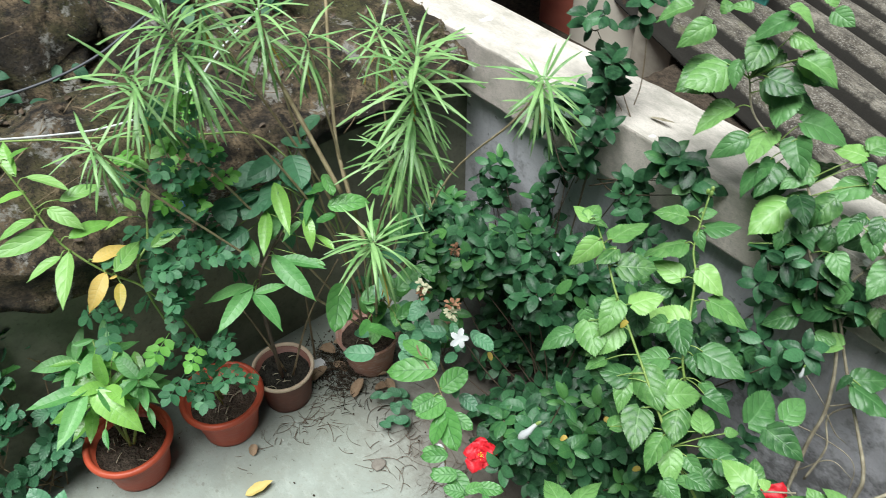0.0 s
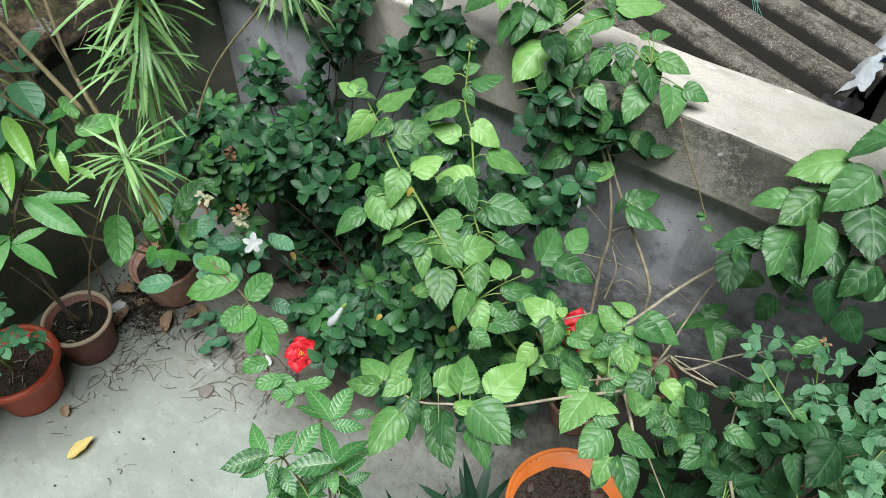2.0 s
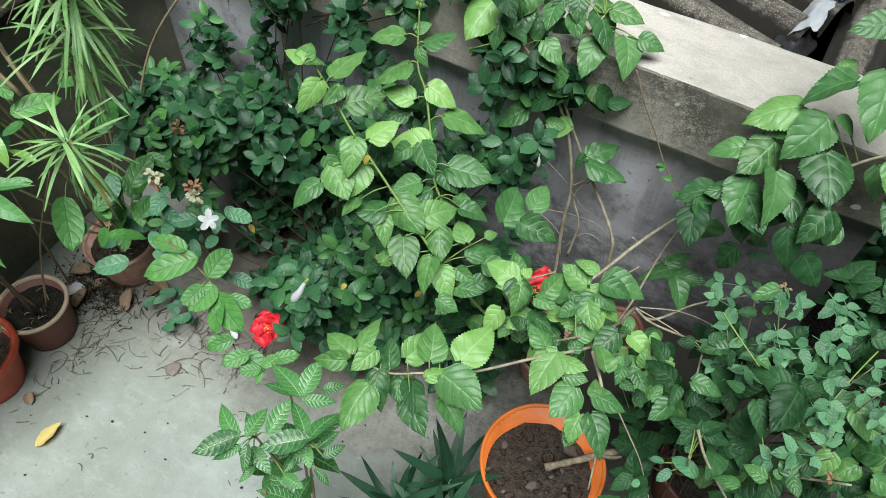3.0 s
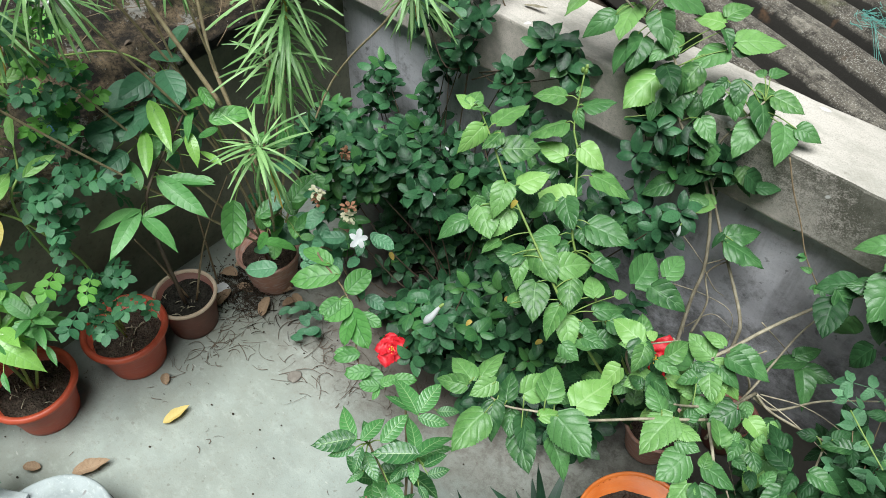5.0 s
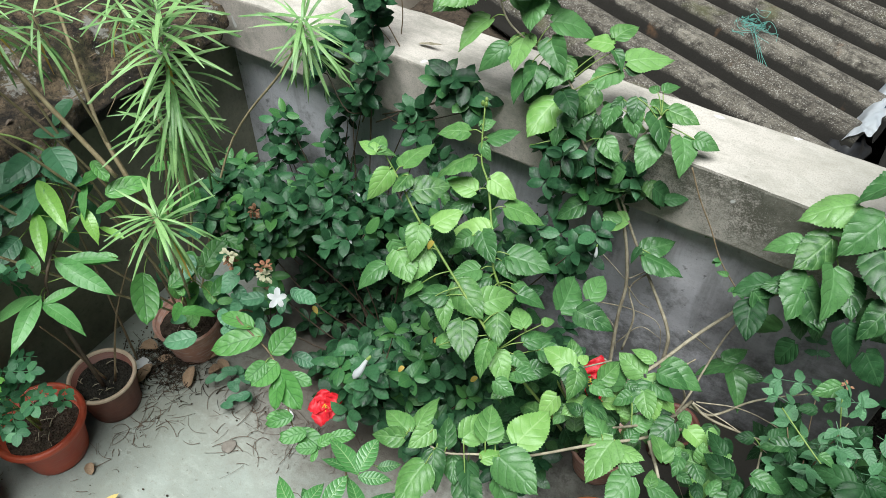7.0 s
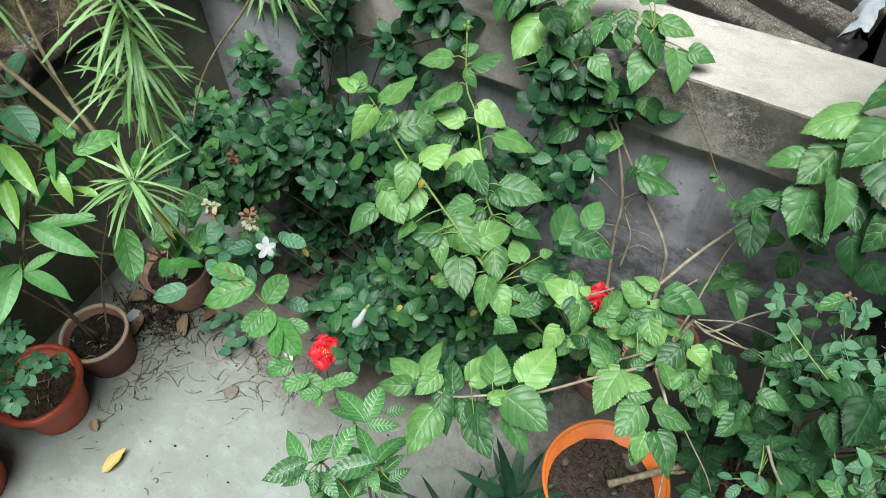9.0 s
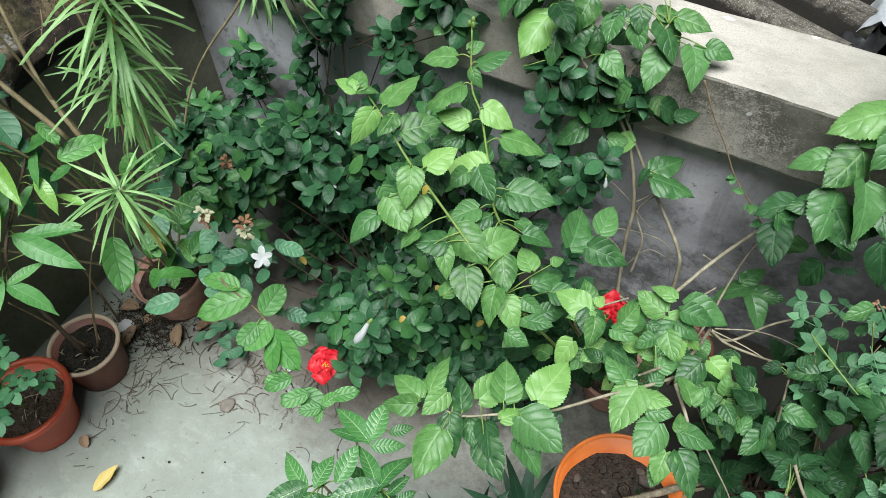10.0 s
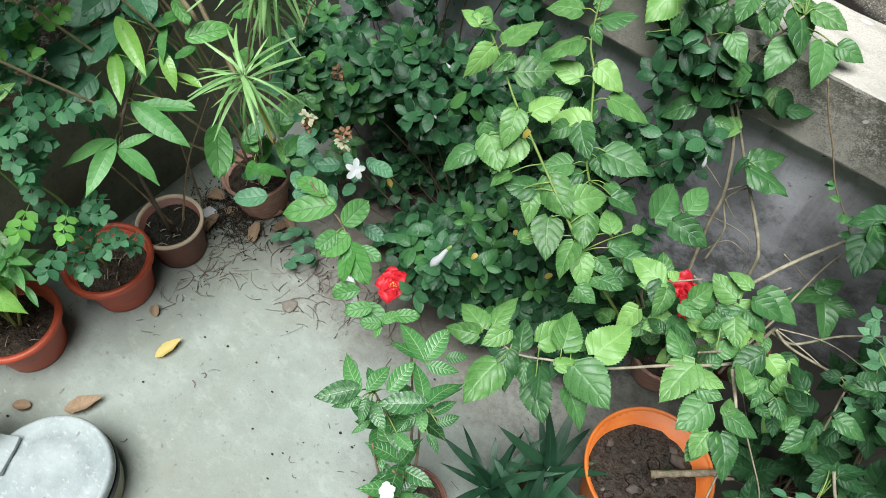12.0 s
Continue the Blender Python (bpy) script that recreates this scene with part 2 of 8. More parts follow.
def floor_material():
    k = Nodes("screed")
    big = k.noise(k.place(), 1.6, 5.0, 0.65)
    mid = k.noise(k.place(), 7.0, 6.0, 0.7)
    fine = k.noise(k.place(), 90.0, 4.0)
    grit = k.voronoi(k.place(), 260.0)
    color = k.mix(k.ramp(mid, [(0.3, 0.0), (0.7, 1.0)]), (0.238, 0.262, 0.236, 1), (0.338, 0.372, 0.338, 1))
    color = k.mix(k.ramp(big, [(0.4, 0.0), (0.66, 0.85)]), color, (0.225, 0.235, 0.195, 1))
    scuff = k.noise(k.place((1.0, 1.6, 1.0)), 11.0, 6.0, 0.75)
    color = k.mix(k.ramp(scuff, [(0.52, 0.0), (0.7, 0.5)]), color, (0.4, 0.43, 0.39, 1))
    color = k.mix(k.ramp(scuff, [(0.28, 0.5), (0.42, 0.0)]), color, (0.2, 0.2, 0.165, 1))
    color = k.mix(k.ramp(fine, [(0.56, 0.0), (0.72, 0.4)]), color, (0.22, 0.2, 0.16, 1))
    specks = k.noise(k.place(), 38.0, 2.0)
    color = k.mix(k.ramp(specks, [(0.67, 0.0), (0.72, 0.45)]), color, (0.12, 0.105, 0.085, 1))
    dots = k.noise(k.place(), 120.0, 1.0)
    color = k.mix(k.ramp(dots, [(0.73, 0.0), (0.78, 0.4)]), color, (0.12, 0.11, 0.09, 1))
    bits = k.noise(k.place((1.0, 2.4, 1.0)), 26.0, 1.0)
    color = k.mix(k.ramp(bits, [(0.76, 0.0), (0.785, 0.4)]), color, (0.55, 0.54, 0.5, 1))
    # washed-out pot earth by the wall and bushes, plus painted shade under the bushes
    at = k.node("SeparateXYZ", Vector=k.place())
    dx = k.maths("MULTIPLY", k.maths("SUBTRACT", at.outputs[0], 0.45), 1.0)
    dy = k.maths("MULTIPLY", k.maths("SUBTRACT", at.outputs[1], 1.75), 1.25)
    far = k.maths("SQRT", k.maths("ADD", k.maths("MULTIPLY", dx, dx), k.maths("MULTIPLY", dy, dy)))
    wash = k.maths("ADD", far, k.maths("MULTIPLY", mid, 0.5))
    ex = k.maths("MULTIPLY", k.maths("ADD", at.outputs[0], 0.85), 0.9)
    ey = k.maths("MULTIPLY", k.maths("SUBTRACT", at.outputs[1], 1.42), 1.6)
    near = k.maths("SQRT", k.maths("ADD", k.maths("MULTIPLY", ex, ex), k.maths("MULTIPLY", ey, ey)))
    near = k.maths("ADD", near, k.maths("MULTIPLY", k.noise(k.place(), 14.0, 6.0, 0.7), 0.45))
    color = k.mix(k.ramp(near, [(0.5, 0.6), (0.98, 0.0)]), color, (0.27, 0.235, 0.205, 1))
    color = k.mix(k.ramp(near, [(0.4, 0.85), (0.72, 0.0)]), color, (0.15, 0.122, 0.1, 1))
    # bare soil, its near-black tone holding the shade under the wall bushes
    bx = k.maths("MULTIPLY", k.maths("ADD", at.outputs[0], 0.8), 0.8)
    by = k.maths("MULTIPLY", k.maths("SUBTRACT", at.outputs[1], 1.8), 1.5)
    shaded_bed = k.maths("ADD", k.maths("SQRT", k.maths("ADD", k.maths("MULTIPLY", bx, bx), k.maths("MULTIPLY", by, by))), k.maths("MULTIPLY", mid, 0.3))
    color = k.mix(k.ramp(shaded_bed, [(0.58, 0.95), (0.85, 0.0)]), color, (0.034, 0.029, 0.022, 1))
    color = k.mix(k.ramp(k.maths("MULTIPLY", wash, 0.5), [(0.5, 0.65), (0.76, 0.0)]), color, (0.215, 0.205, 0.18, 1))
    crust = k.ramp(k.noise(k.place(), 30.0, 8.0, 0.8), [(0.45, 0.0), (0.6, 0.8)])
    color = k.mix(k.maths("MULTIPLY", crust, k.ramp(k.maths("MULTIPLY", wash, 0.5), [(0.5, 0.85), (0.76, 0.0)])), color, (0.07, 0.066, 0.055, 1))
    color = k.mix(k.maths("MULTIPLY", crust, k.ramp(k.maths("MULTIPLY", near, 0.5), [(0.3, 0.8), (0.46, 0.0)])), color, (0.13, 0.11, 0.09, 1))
    # shaded ground beneath the east bushes, painted near-black into the floor
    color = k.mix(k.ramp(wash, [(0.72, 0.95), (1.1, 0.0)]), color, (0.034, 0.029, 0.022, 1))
    h = k.maths("ADD", k.maths("MULTIPLY", fine, 0.6), k.maths("MULTIPLY", grit, 0.25))
    return k.finish(color, k.ramp(mid, [(0.3, 0.62), (0.8, 0.85)]), k.bump(h, 0.35, 0.004))


def plaster_material():
    k = Nodes("cement_plaster")
    big = k.noise(k.place((1, 1, 1.4)), 3.4, 8.0, 0.75)
    streak = k.noise(k.place((6, 6, 0.8)), 2.0, 5.0, 0.7)
    fine = k.noise(k.place(), 120.0, 3.0)
    color = k.mix(k.ramp(big, [(0.32, 0.0), (0.66, 1.0)]), (0.47, 0.465, 0.5, 1), (0.74, 0.73, 0.78, 1))
    color = k.mix(k.ramp(streak, [(0.52, 0.0), (0.72, 0.6)]), color, (0.17, 0.168, 0.175, 1))
    spot = k.noise(k.place(), 21.0, 3.0)
    color = k.mix(k.ramp(spot, [(0.66, 0.0), (0.74, 0.7)]), color, (0.06, 0.06, 0.065, 1))
    pale = k.noise(k.place(), 6.0, 3.0)
    color = k.mix(k.ramp(pale, [(0.52, 0.0), (0.72, 0.6)]), color, (0.58, 0.59, 0.64, 1))
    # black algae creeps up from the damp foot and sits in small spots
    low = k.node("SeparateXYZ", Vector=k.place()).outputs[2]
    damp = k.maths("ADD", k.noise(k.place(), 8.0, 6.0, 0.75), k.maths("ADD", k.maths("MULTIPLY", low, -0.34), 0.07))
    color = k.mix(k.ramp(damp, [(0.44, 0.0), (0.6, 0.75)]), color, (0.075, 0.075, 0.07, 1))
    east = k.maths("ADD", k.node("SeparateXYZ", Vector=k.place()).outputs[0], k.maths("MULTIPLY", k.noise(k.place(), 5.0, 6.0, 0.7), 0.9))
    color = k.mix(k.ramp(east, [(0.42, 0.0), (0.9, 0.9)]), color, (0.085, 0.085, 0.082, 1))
    mark = k.noise(k.place((1, 1, 0.6)), 44.0, 2.0)
    color = k.mix(k.ramp(mark, [(0.7, 0.0), (0.74, 0.6)]), color, (0.1, 0.1, 0.105, 1))
    grain = k.noise(k.place(), 150.0, 4.0, 0.75)
    color = k.mix(k.ramp(grain, [(0.52, 0.0), (0.72, 0.28)]), color, (0.16, 0.16, 0.165, 1))
    return k.finish(color, 0.62, k.bump(k.maths("ADD", fine, big), 0.25, 0.004))


def coping_material():
    k = Nodes("weathered_coping")
    big = k.noise(k.place(), 2.6, 6.0, 0.7)
    fine = k.noise(k.place(), 70.0, 5.0, 0.7)
    grit = k.noise(k.place(), 240.0, 4.0, 0.75)
    stain = k.noise(k.place((2.2, 2.2, 3.0)), 1.5, 6.0, 0.75)
    base = k.mix(k.ramp(big, [(0.35, 0.0), (0.7, 1.0)]), (0.36, 0.335, 0.29, 1), (0.54, 0.515, 0.47, 1))
    base = k.mix(k.ramp(fine, [(0.5, 0.0), (0.72, 0.45)]), base, (0.4, 0.37, 0.31, 1))
    at = k.node("SeparateXYZ", Vector=k.place())
    right, high = at.outputs[0], at.outputs[2]
    # limewash still clings to the west end
    wash = k.ramp(k.maths("ADD", right, k.maths("MULTIPLY", big, 0.6)), [(0.05, 1.0), (0.5, 0.0)])
    up = k.node("SeparateXYZ", Vector=k.tree.nodes.new("ShaderNodeNewGeometry").outputs["Normal"]).outputs[2]
    upright = k.ramp(up, [(0.2, 1.0), (0.8, 0.0)])
    base = k.mix(k.maths("MULTIPLY", wash, 0.85), base, (0.64, 0.585, 0.53, 1))
    # upright face: pinker wash, its colour also brightened to offset the overhead light
    base = k.mix(k.maths("MULTIPLY", k.maths("MULTIPLY", wash, upright), 0.6), base, (0.78, 0.68, 0.62, 1))
    # soot and algae on the upright face, thickest under the upper edge of the bare east end
    patch = k.maths("ADD", stain, k.maths("MULTIPLY", right, 0.6))
    patch = k.maths("ADD", patch, k.maths("MULTIPLY", k.maths("SUBTRACT", high, 0.87), 1.1))
    patch = k.maths("ADD", patch, k.maths("MULTIPLY", k.maths("SUBTRACT", fine, 0.5), 0.5))
    patch = k.maths("ADD", patch, k.maths("MULTIPLY", k.maths("SUBTRACT", grit, 0.5), 0.7))
    dirt = k.maths("MULTIPLY", k.ramp(patch, [(0.42, 0.0), (0.62, 0.93)]), upright)
    base = k.mix(dirt, base, (0.085, 0.085, 0.06, 1))
    base = k.mix(k.ramp(grit, [(0.5, 0.0), (0.66, 0.5)]), base, (0.22, 0.2, 0.165, 1))
    base = k.mix(k.ramp(grit, [(0.28, 0.25), (0.44, 0.0)]), base, (0.72, 0.7, 0.66, 1))
    fleck = k.noise(k.place(), 60.0, 1.0)
    base = k.mix(k.ramp(fleck, [(0.75, 0.0), (0.79, 0.5)]), base, (0.2, 0.18, 0.15, 1))
    grime = k.noise(k.place((1.0, 2.0, 1.0)), 7.0, 7.0, 0.75)
    base = k.mix(k.ramp(grime, [(0.44, 0.0), (0.64, 0.75)]), base, (0.31, 0.295, 0.25, 1))
    white = k.noise(k.place(), 13.0, 1.0)
    base = k.mix(k.ramp(white, [(0.7, 0.0), (0.715, 0.85)]), base, (0.8, 0.79, 0.77, 1))
    return k.finish(base, 0.85, k.bump(k.maths("ADD", fine, grit), 0.6, 0.003))


def mossy_material():
    k = Nodes("mossy_masonry")
    big = k.noise(k.place(), 3.2, 6.0, 0.72)
    mid = k.noise(k.place(), 15.0, 8.0, 0.75)
    fine = k.noise(k.place(), 95.0, 6.0, 0.75)
    color = k.mix(k.ramp(mid, [(0.42, 0.0), (0.66, 1.0)]), (0.018, 0.013, 0.009, 1), (0.38, 0.275, 0.165, 1))
    color = k.mix(k.ramp(big, [(0.47, 0.0), (0.6, 0.8)]), color, (0.1, 0.098, 0.03, 1))
    wet = k.noise(k.place((1.0, 0.45, 1.6)), 5.0, 5.0, 0.65)
    color = k.mix(k.ramp(wet, [(0.5, 0.0), (0.6, 0.85)]), color, (0.03, 0.022, 0.015, 1))
    color = k.mix(k.ramp(fine, [(0.5, 0.0), (0.6, 0.8)]), color, (0.015, 0.013, 0.01, 1))
    patch = k.maths("ADD", k.noise(k.place(), 9.0, 3.0), k.maths("MULTIPLY", k.maths("SUBTRACT", fine, 0.5), 0.5))
    color = k.mix(k.ramp(patch, [(0.59, 0.0), (0.66, 0.85)]), color, (0.5, 0.48, 0.43, 1))
    speck = k.noise(k.place(), 75.0, 2.0)
    color = k.mix(k.ramp(speck, [(0.7, 0.0), (0.74, 0.7)]), color, (0.48, 0.46, 0.4, 1))
    h = k.maths("ADD", k.maths("MULTIPLY", mid, 1.6), fine)
    return k.finish(color, 0.85, k.bump(h, 1.0, 0.025))


def damp_wall_material():
    k = Nodes("damp_green_plaster")
    big = k.noise(k.place(), 3.0, 5.0, 0.7)
    fine = k.noise(k.place(), 60.0, 4.0)
    color = k.mix(k.ramp(big, [(0.35, 0.0), (0.7, 1.0)]), (0.11, 0.112, 0.08, 1), (0.27, 0.27, 0.2, 1))
    color = k.mix(k.ramp(fine, [(0.55, 0.0), (0.75, 0.5)]), color, (0.045, 0.05, 0.03, 1))
    return k.finish(color, 0.8, k.bump(fine, 0.4, 0.005))


def asbestos_material():
    k = Nodes("weathered_fibre_cement")
    along = k.noise(k.coords((1.2, 9, 9)), 6.0, 5.0, 0.75)
    big = k.noise(k.place(), 4.0, 5.0, 0.7)
    mid = k.noise(k.place(), 16.0, 8.0, 0.8)
    fine = k.noise(k.place(), 190.0, 4.0, 0.8)
    color = k.mix(k.ramp(mid, [(0.4, 0.0), (0.64, 1.0)]), (0.04, 0.034, 0.027, 1), (0.38, 0.345, 0.285, 1))
    color = k.mix(k.ramp(big, [(0.4, 0.0), (0.6, 0.75)]), color, (0.06, 0.048, 0.035, 1))
    color = k.mix(k.ramp(along, [(0.46, 0.0), (0.62, 0.8)]), color, (0.036, 0.03, 0.024, 1))
    color = k.mix(k.ramp(fine, [(0.34, 0.4), (0.46, 0.0)]), color, (0.05, 0.043, 0.034, 1))
    color = k.mix(k.ramp(k.maths("ADD", fine, k.maths("MULTIPLY", big, 0.2)), [(0.66, 0.0), (0.73, 0.75)]), color, (0.5, 0.48, 0.43, 1))
    moss = k.noise(k.place(), 5.5, 4.0)
    color = k.mix(k.ramp(moss, [(0.6, 0.0), (0.7, 0.5)]), color, (0.09, 0.095, 0.03, 1))
    # wet grime in the furrows, with the troughs' shade put into the same colour
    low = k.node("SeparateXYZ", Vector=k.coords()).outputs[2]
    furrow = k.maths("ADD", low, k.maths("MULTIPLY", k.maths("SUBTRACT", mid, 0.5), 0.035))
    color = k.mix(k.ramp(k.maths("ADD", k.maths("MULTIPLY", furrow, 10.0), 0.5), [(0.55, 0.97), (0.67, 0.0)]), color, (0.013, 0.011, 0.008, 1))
    rust = k.noise(k.place(), 7.3, 4.0)
    color = k.mix(k.ramp(rust, [(0.66, 0.0), (0.74, 0.6)]), color, (0.16, 0.085, 0.04, 1))
    return k.finish(color, 0.92, k.bump(k.maths("ADD", mid, fine), 0.7, 0.005))


def soil_material(name, a, b):
    k = Nodes(name)
    n1 = k.noise(k.place(), 45.0, 6.0, 0.75)
    n2 = k.voronoi(k.place(), 130.0)
    color = k.mix(k.ramp(n1, [(0.35, 0.0), (0.65, 1.0)]), (*a, 1), (*b, 1))
    return k.finish(color, 0.95, k.bump(k.maths("ADD", n1, n2), 0.9, 0.01), 0, 0.2)


def clay_material(name, a, b, dust, rough, dusty=0.5):
    k = Nodes(name)
    n1 = k.noise(k.place(), 9.0, 5.0, 0.7)
    n2 = k.noise(k.place((1, 1, 4)), 30.0, 4.0)
    n3 = k.noise(k.place(), 180.0, 3.0)
    color = k.mix(k.ramp(n1, [(0.35, 0.0), (0.68, 1.0)]), (*a, 1), (*b, 1))
    color = k.mix(k.maths("MULTIPLY", k.ramp(n2, [(0.48, 0.0), (0.75, 1.0)]), dusty), color, (*dust, 1))
    return k.finish(color, k.ramp(n1, [(0.3, rough), (0.75, rough + 0.2)]), k.bump(k.maths("ADD", n2, n3), 0.15, 0.002))


def plain_material(name, a, b, scale=30.0, rough=0.6, thin=0.0, metal=0.0, relief=0.2):
    k = Nodes(name)
    n1 = k.noise(k.place(), scale, 4.0)
    color = k.mix(k.ramp(n1, [(0.3, 0.0), (0.7, 1.0)]), (*a, 1), (*b, 1))
    return k.finish(color, rough, k.bump(n1, relief, 0.003), metal, 0.5, thin)


SCREED, PLASTER, COPING, MOSSY, DAMP, FIBRE = floor_material(), plaster_material(), coping_material(), mossy_material(), damp_wall_material(), asbestos_material()
SOIL = soil_material("potting_soil", (0.026, 0.02, 0.015), (0.1, 0.076, 0.058))
SOIL_GREY = soil_material("dry_grey_soil", (0.026, 0.021, 0.017), (0.075, 0.063, 0.052))
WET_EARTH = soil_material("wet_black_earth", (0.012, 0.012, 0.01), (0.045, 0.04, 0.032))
EARTH = soil_material("dark_earth", (0.03, 0.024, 0.018), (0.1, 0.075, 0.055))
ORANGE_POT = clay_material("orange_red_plastic", (0.4, 0.058, 0.026), (0.5, 0.085, 0.038), (0.42, 0.24, 0.16), 0.36, 0.25)
BRIGHT_POT = clay_material("bright_orange_plastic", (0.58, 0.135, 0.018), (0.7, 0.19, 0.026), (0.5, 0.3, 0.16), 0.36, 0.25)
BROWN_POT = clay_material("brown_plastic", (0.13, 0.045, 0.032), (0.2, 0.075, 0.052), (0.3, 0.2, 0.15), 0.45, 0.2)
TAN_RIM = clay_material("faded_tan_rim", (0.46, 0.34, 0.24), (0.6, 0.48, 0.36), (0.5, 0.42, 0.33), 0.55, 0.5)
TERRACOTTA = clay_material("dusty_terracotta", (0.42, 0.21, 0.155), (0.54, 0.31, 0.24), (0.58, 0.47, 0.41), 0.8, 0.9)
STONE = plain_material("pebble", (0.05, 0.043, 0.037), (0.11, 0.098, 0.085), 60.0, 0.85)
FLAT_STONE = plain_material("worn_stone", (0.15, 0.13, 0.11), (0.24, 0.215, 0.185), 50.0, 0.85)
RED_PETAL = plain_material("red_petal", (0.62, 0.006, 0.016), (0.92, 0.05, 0.075), 90.0, 0.5, 0.3, 0.0, 0.6)
WHITE_PETAL = plain_material("white_petal", (0.68, 0.7, 0.72), (0.78, 0.79, 0.79), 40.0, 0.6, 0.35)
PINK_PETAL = plain_material("pink_petal", (0.75, 0.06, 0.3), (0.82, 0.16, 0.42), 40.0, 0.6, 0.3)
CREAM_PETAL = plain_material("cream_petal", (0.62, 0.6, 0.38), (0.72, 0.7, 0.5), 40.0, 0.65, 0.2)
WITHERED = plain_material("withered_petal", (0.2, 0.075, 0.035), (0.42, 0.24, 0.14), 70.0, 0.8, 0.1)
YELLOW_BIT = plain_material("yellow_stamen", (0.8, 0.5, 0.03), (0.85, 0.62, 0.08), 50.0, 0.6)
BLUE_PETAL = plain_material("blue_petal", (0.16, 0.36, 0.75), (0.3, 0.5, 0.82), 40.0, 0.6, 0.2)
TWINE = plain_material("green_twine", (0.09, 0.34, 0.29), (0.18, 0.46, 0.4), 50.0, 0.6)
WHITE_CORD = plain_material("white_cord", (0.6, 0.62, 0.62), (0.75, 0.76, 0.76), 60.0, 0.6)
GREY_CABLE = plain_material("grey_cable", (0.05, 0.055, 0.065), (0.1, 0.105, 0.12), 60.0, 0.5)
CLOTH = plain_material("white_plastic_bag", (0.68, 0.72, 0.76), (0.8, 0.82, 0.84), 12.0, 0.45, 0.2)
BLACK_BAG = plain_material("black_plastic", (0.012, 0.012, 0.013), (0.03, 0.03, 0.032), 20.0, 0.35)
BLUE_PRINT = plain_material("blue_print", (0.08, 0.25, 0.55), (0.14, 0.34, 0.62), 20.0, 0.5)


def lid_material():
    k = Nodes("stained_pale_lid")
    big = k.noise(k.place(), 11.0, 6.0, 0.7)
    rings = k.noise(k.place(), 32.0, 4.0, 0.7)
    color = k.mix(k.ramp(big, [(0.36, 0.0), (0.64, 1.0)]), (0.29, 0.33, 0.335, 1), (0.4, 0.44, 0.44, 1))
    color = k.mix(k.ramp(rings, [(0.52, 0.0), (0.72, 0.45)]), color, (0.27, 0.29, 0.26, 1))
    crust = k.noise(k.place((1.0, 1.7, 1.0)), 48.0, 6.0, 0.75)
    color = k.mix(k.ramp(crust, [(0.55, 0.0), (0.66, 0.7)]), color, (0.56, 0.58, 0.57, 1))
    spot = k.noise(k.place(), 17.0, 2.0)
    color = k.mix(k.ramp(spot, [(0.69, 0.0), (0.74, 0.7)]), color, (0.13, 0.09, 0.085, 1))
    return k.finish(color, k.ramp(big, [(0.3, 0.55), (0.7, 0.8)]), k.bump(k.maths("ADD", rings, crust), 0.45, 0.004))


LID_GREY = lid_material()
DRUM_SIDE = plain_material("mossy_drum_side", (0.2, 0.21, 0.15), (0.34, 0.34, 0.25), 14.0, 0.75, 0, 0, 0.4)
RUBBER = plain_material("dark_rubber", (0.03, 0.032, 0.032), (0.06, 0.06, 0.06), 40.0, 0.6)
RED_PAINT = plain_material("dull_red_paint", (0.46, 0.12, 0.08), (0.56, 0.17, 0.115), 8.0, 0.7)
OLD_WOOD = plain_material("old_grey_wood", (0.3, 0.26, 0.21), (0.46, 0.41, 0.34), 14.0, 0.8)
PALE_WALL = plain_material("pale_wash", (0.62, 0.56, 0.47), (0.76, 0.7, 0.6), 5.0, 0.85)
UNSEEN_WALL = plain_material("unseen_wall_cement", (0.16, 0.155, 0.14), (0.26, 0.25, 0.23), 5.0, 0.85)
GREEN_SLAT = plain_material("green_slat", (0.02, 0.12, 0.1), (0.04, 0.2, 0.16), 20.0, 0.5)
PAPER = plain_material("white_paper", (0.72, 0.73, 0.74), (0.82, 0.82, 0.82), 30.0, 0.7, 0.1)


# ---- shapes ----
def tidy(name, bm, material=None, smooth=False):
    me = bpy.data.meshes.new(name)
    bm.to_mesh(me)
    bm.free()
    if material:
        me.materials.append(material)
    if smooth:
        me.shade_smooth()
    return me


def thing(name, base, label, category, group="", kind=""):
    ob = new(name)
    ob.matrix_basis = Matrix.Translation(base)
    ob.empty_display_size = 0.05
    return tagged(ob, label, category, group, kind)


def root_of(ob):
    m = Matrix.Identity(4)
    while ob:
        m = ob.matrix_basis @ m if ob.parent is None else ob.matrix_parent_inverse @ ob.matrix_basis @ m
        ob = ob.parent
    return m


def part_mesh(name, me, parent, m=None, label=""):
    """Links a mesh under a thing; m is its pose in the world."""
    ob = new(name, me)
    if parent:
        ob.parent = parent
        ob.matrix_parent_inverse = root_of(parent).inverted()
    ob.matrix_basis = m if m is not None else Matrix.Identity(4)
    if label:
        ob["label"] = label
    return ob


def part(name, bm, material, parent, label="", smooth=True):
    return part_mesh(name, tidy(name, bm, material, smooth), parent, None, label)


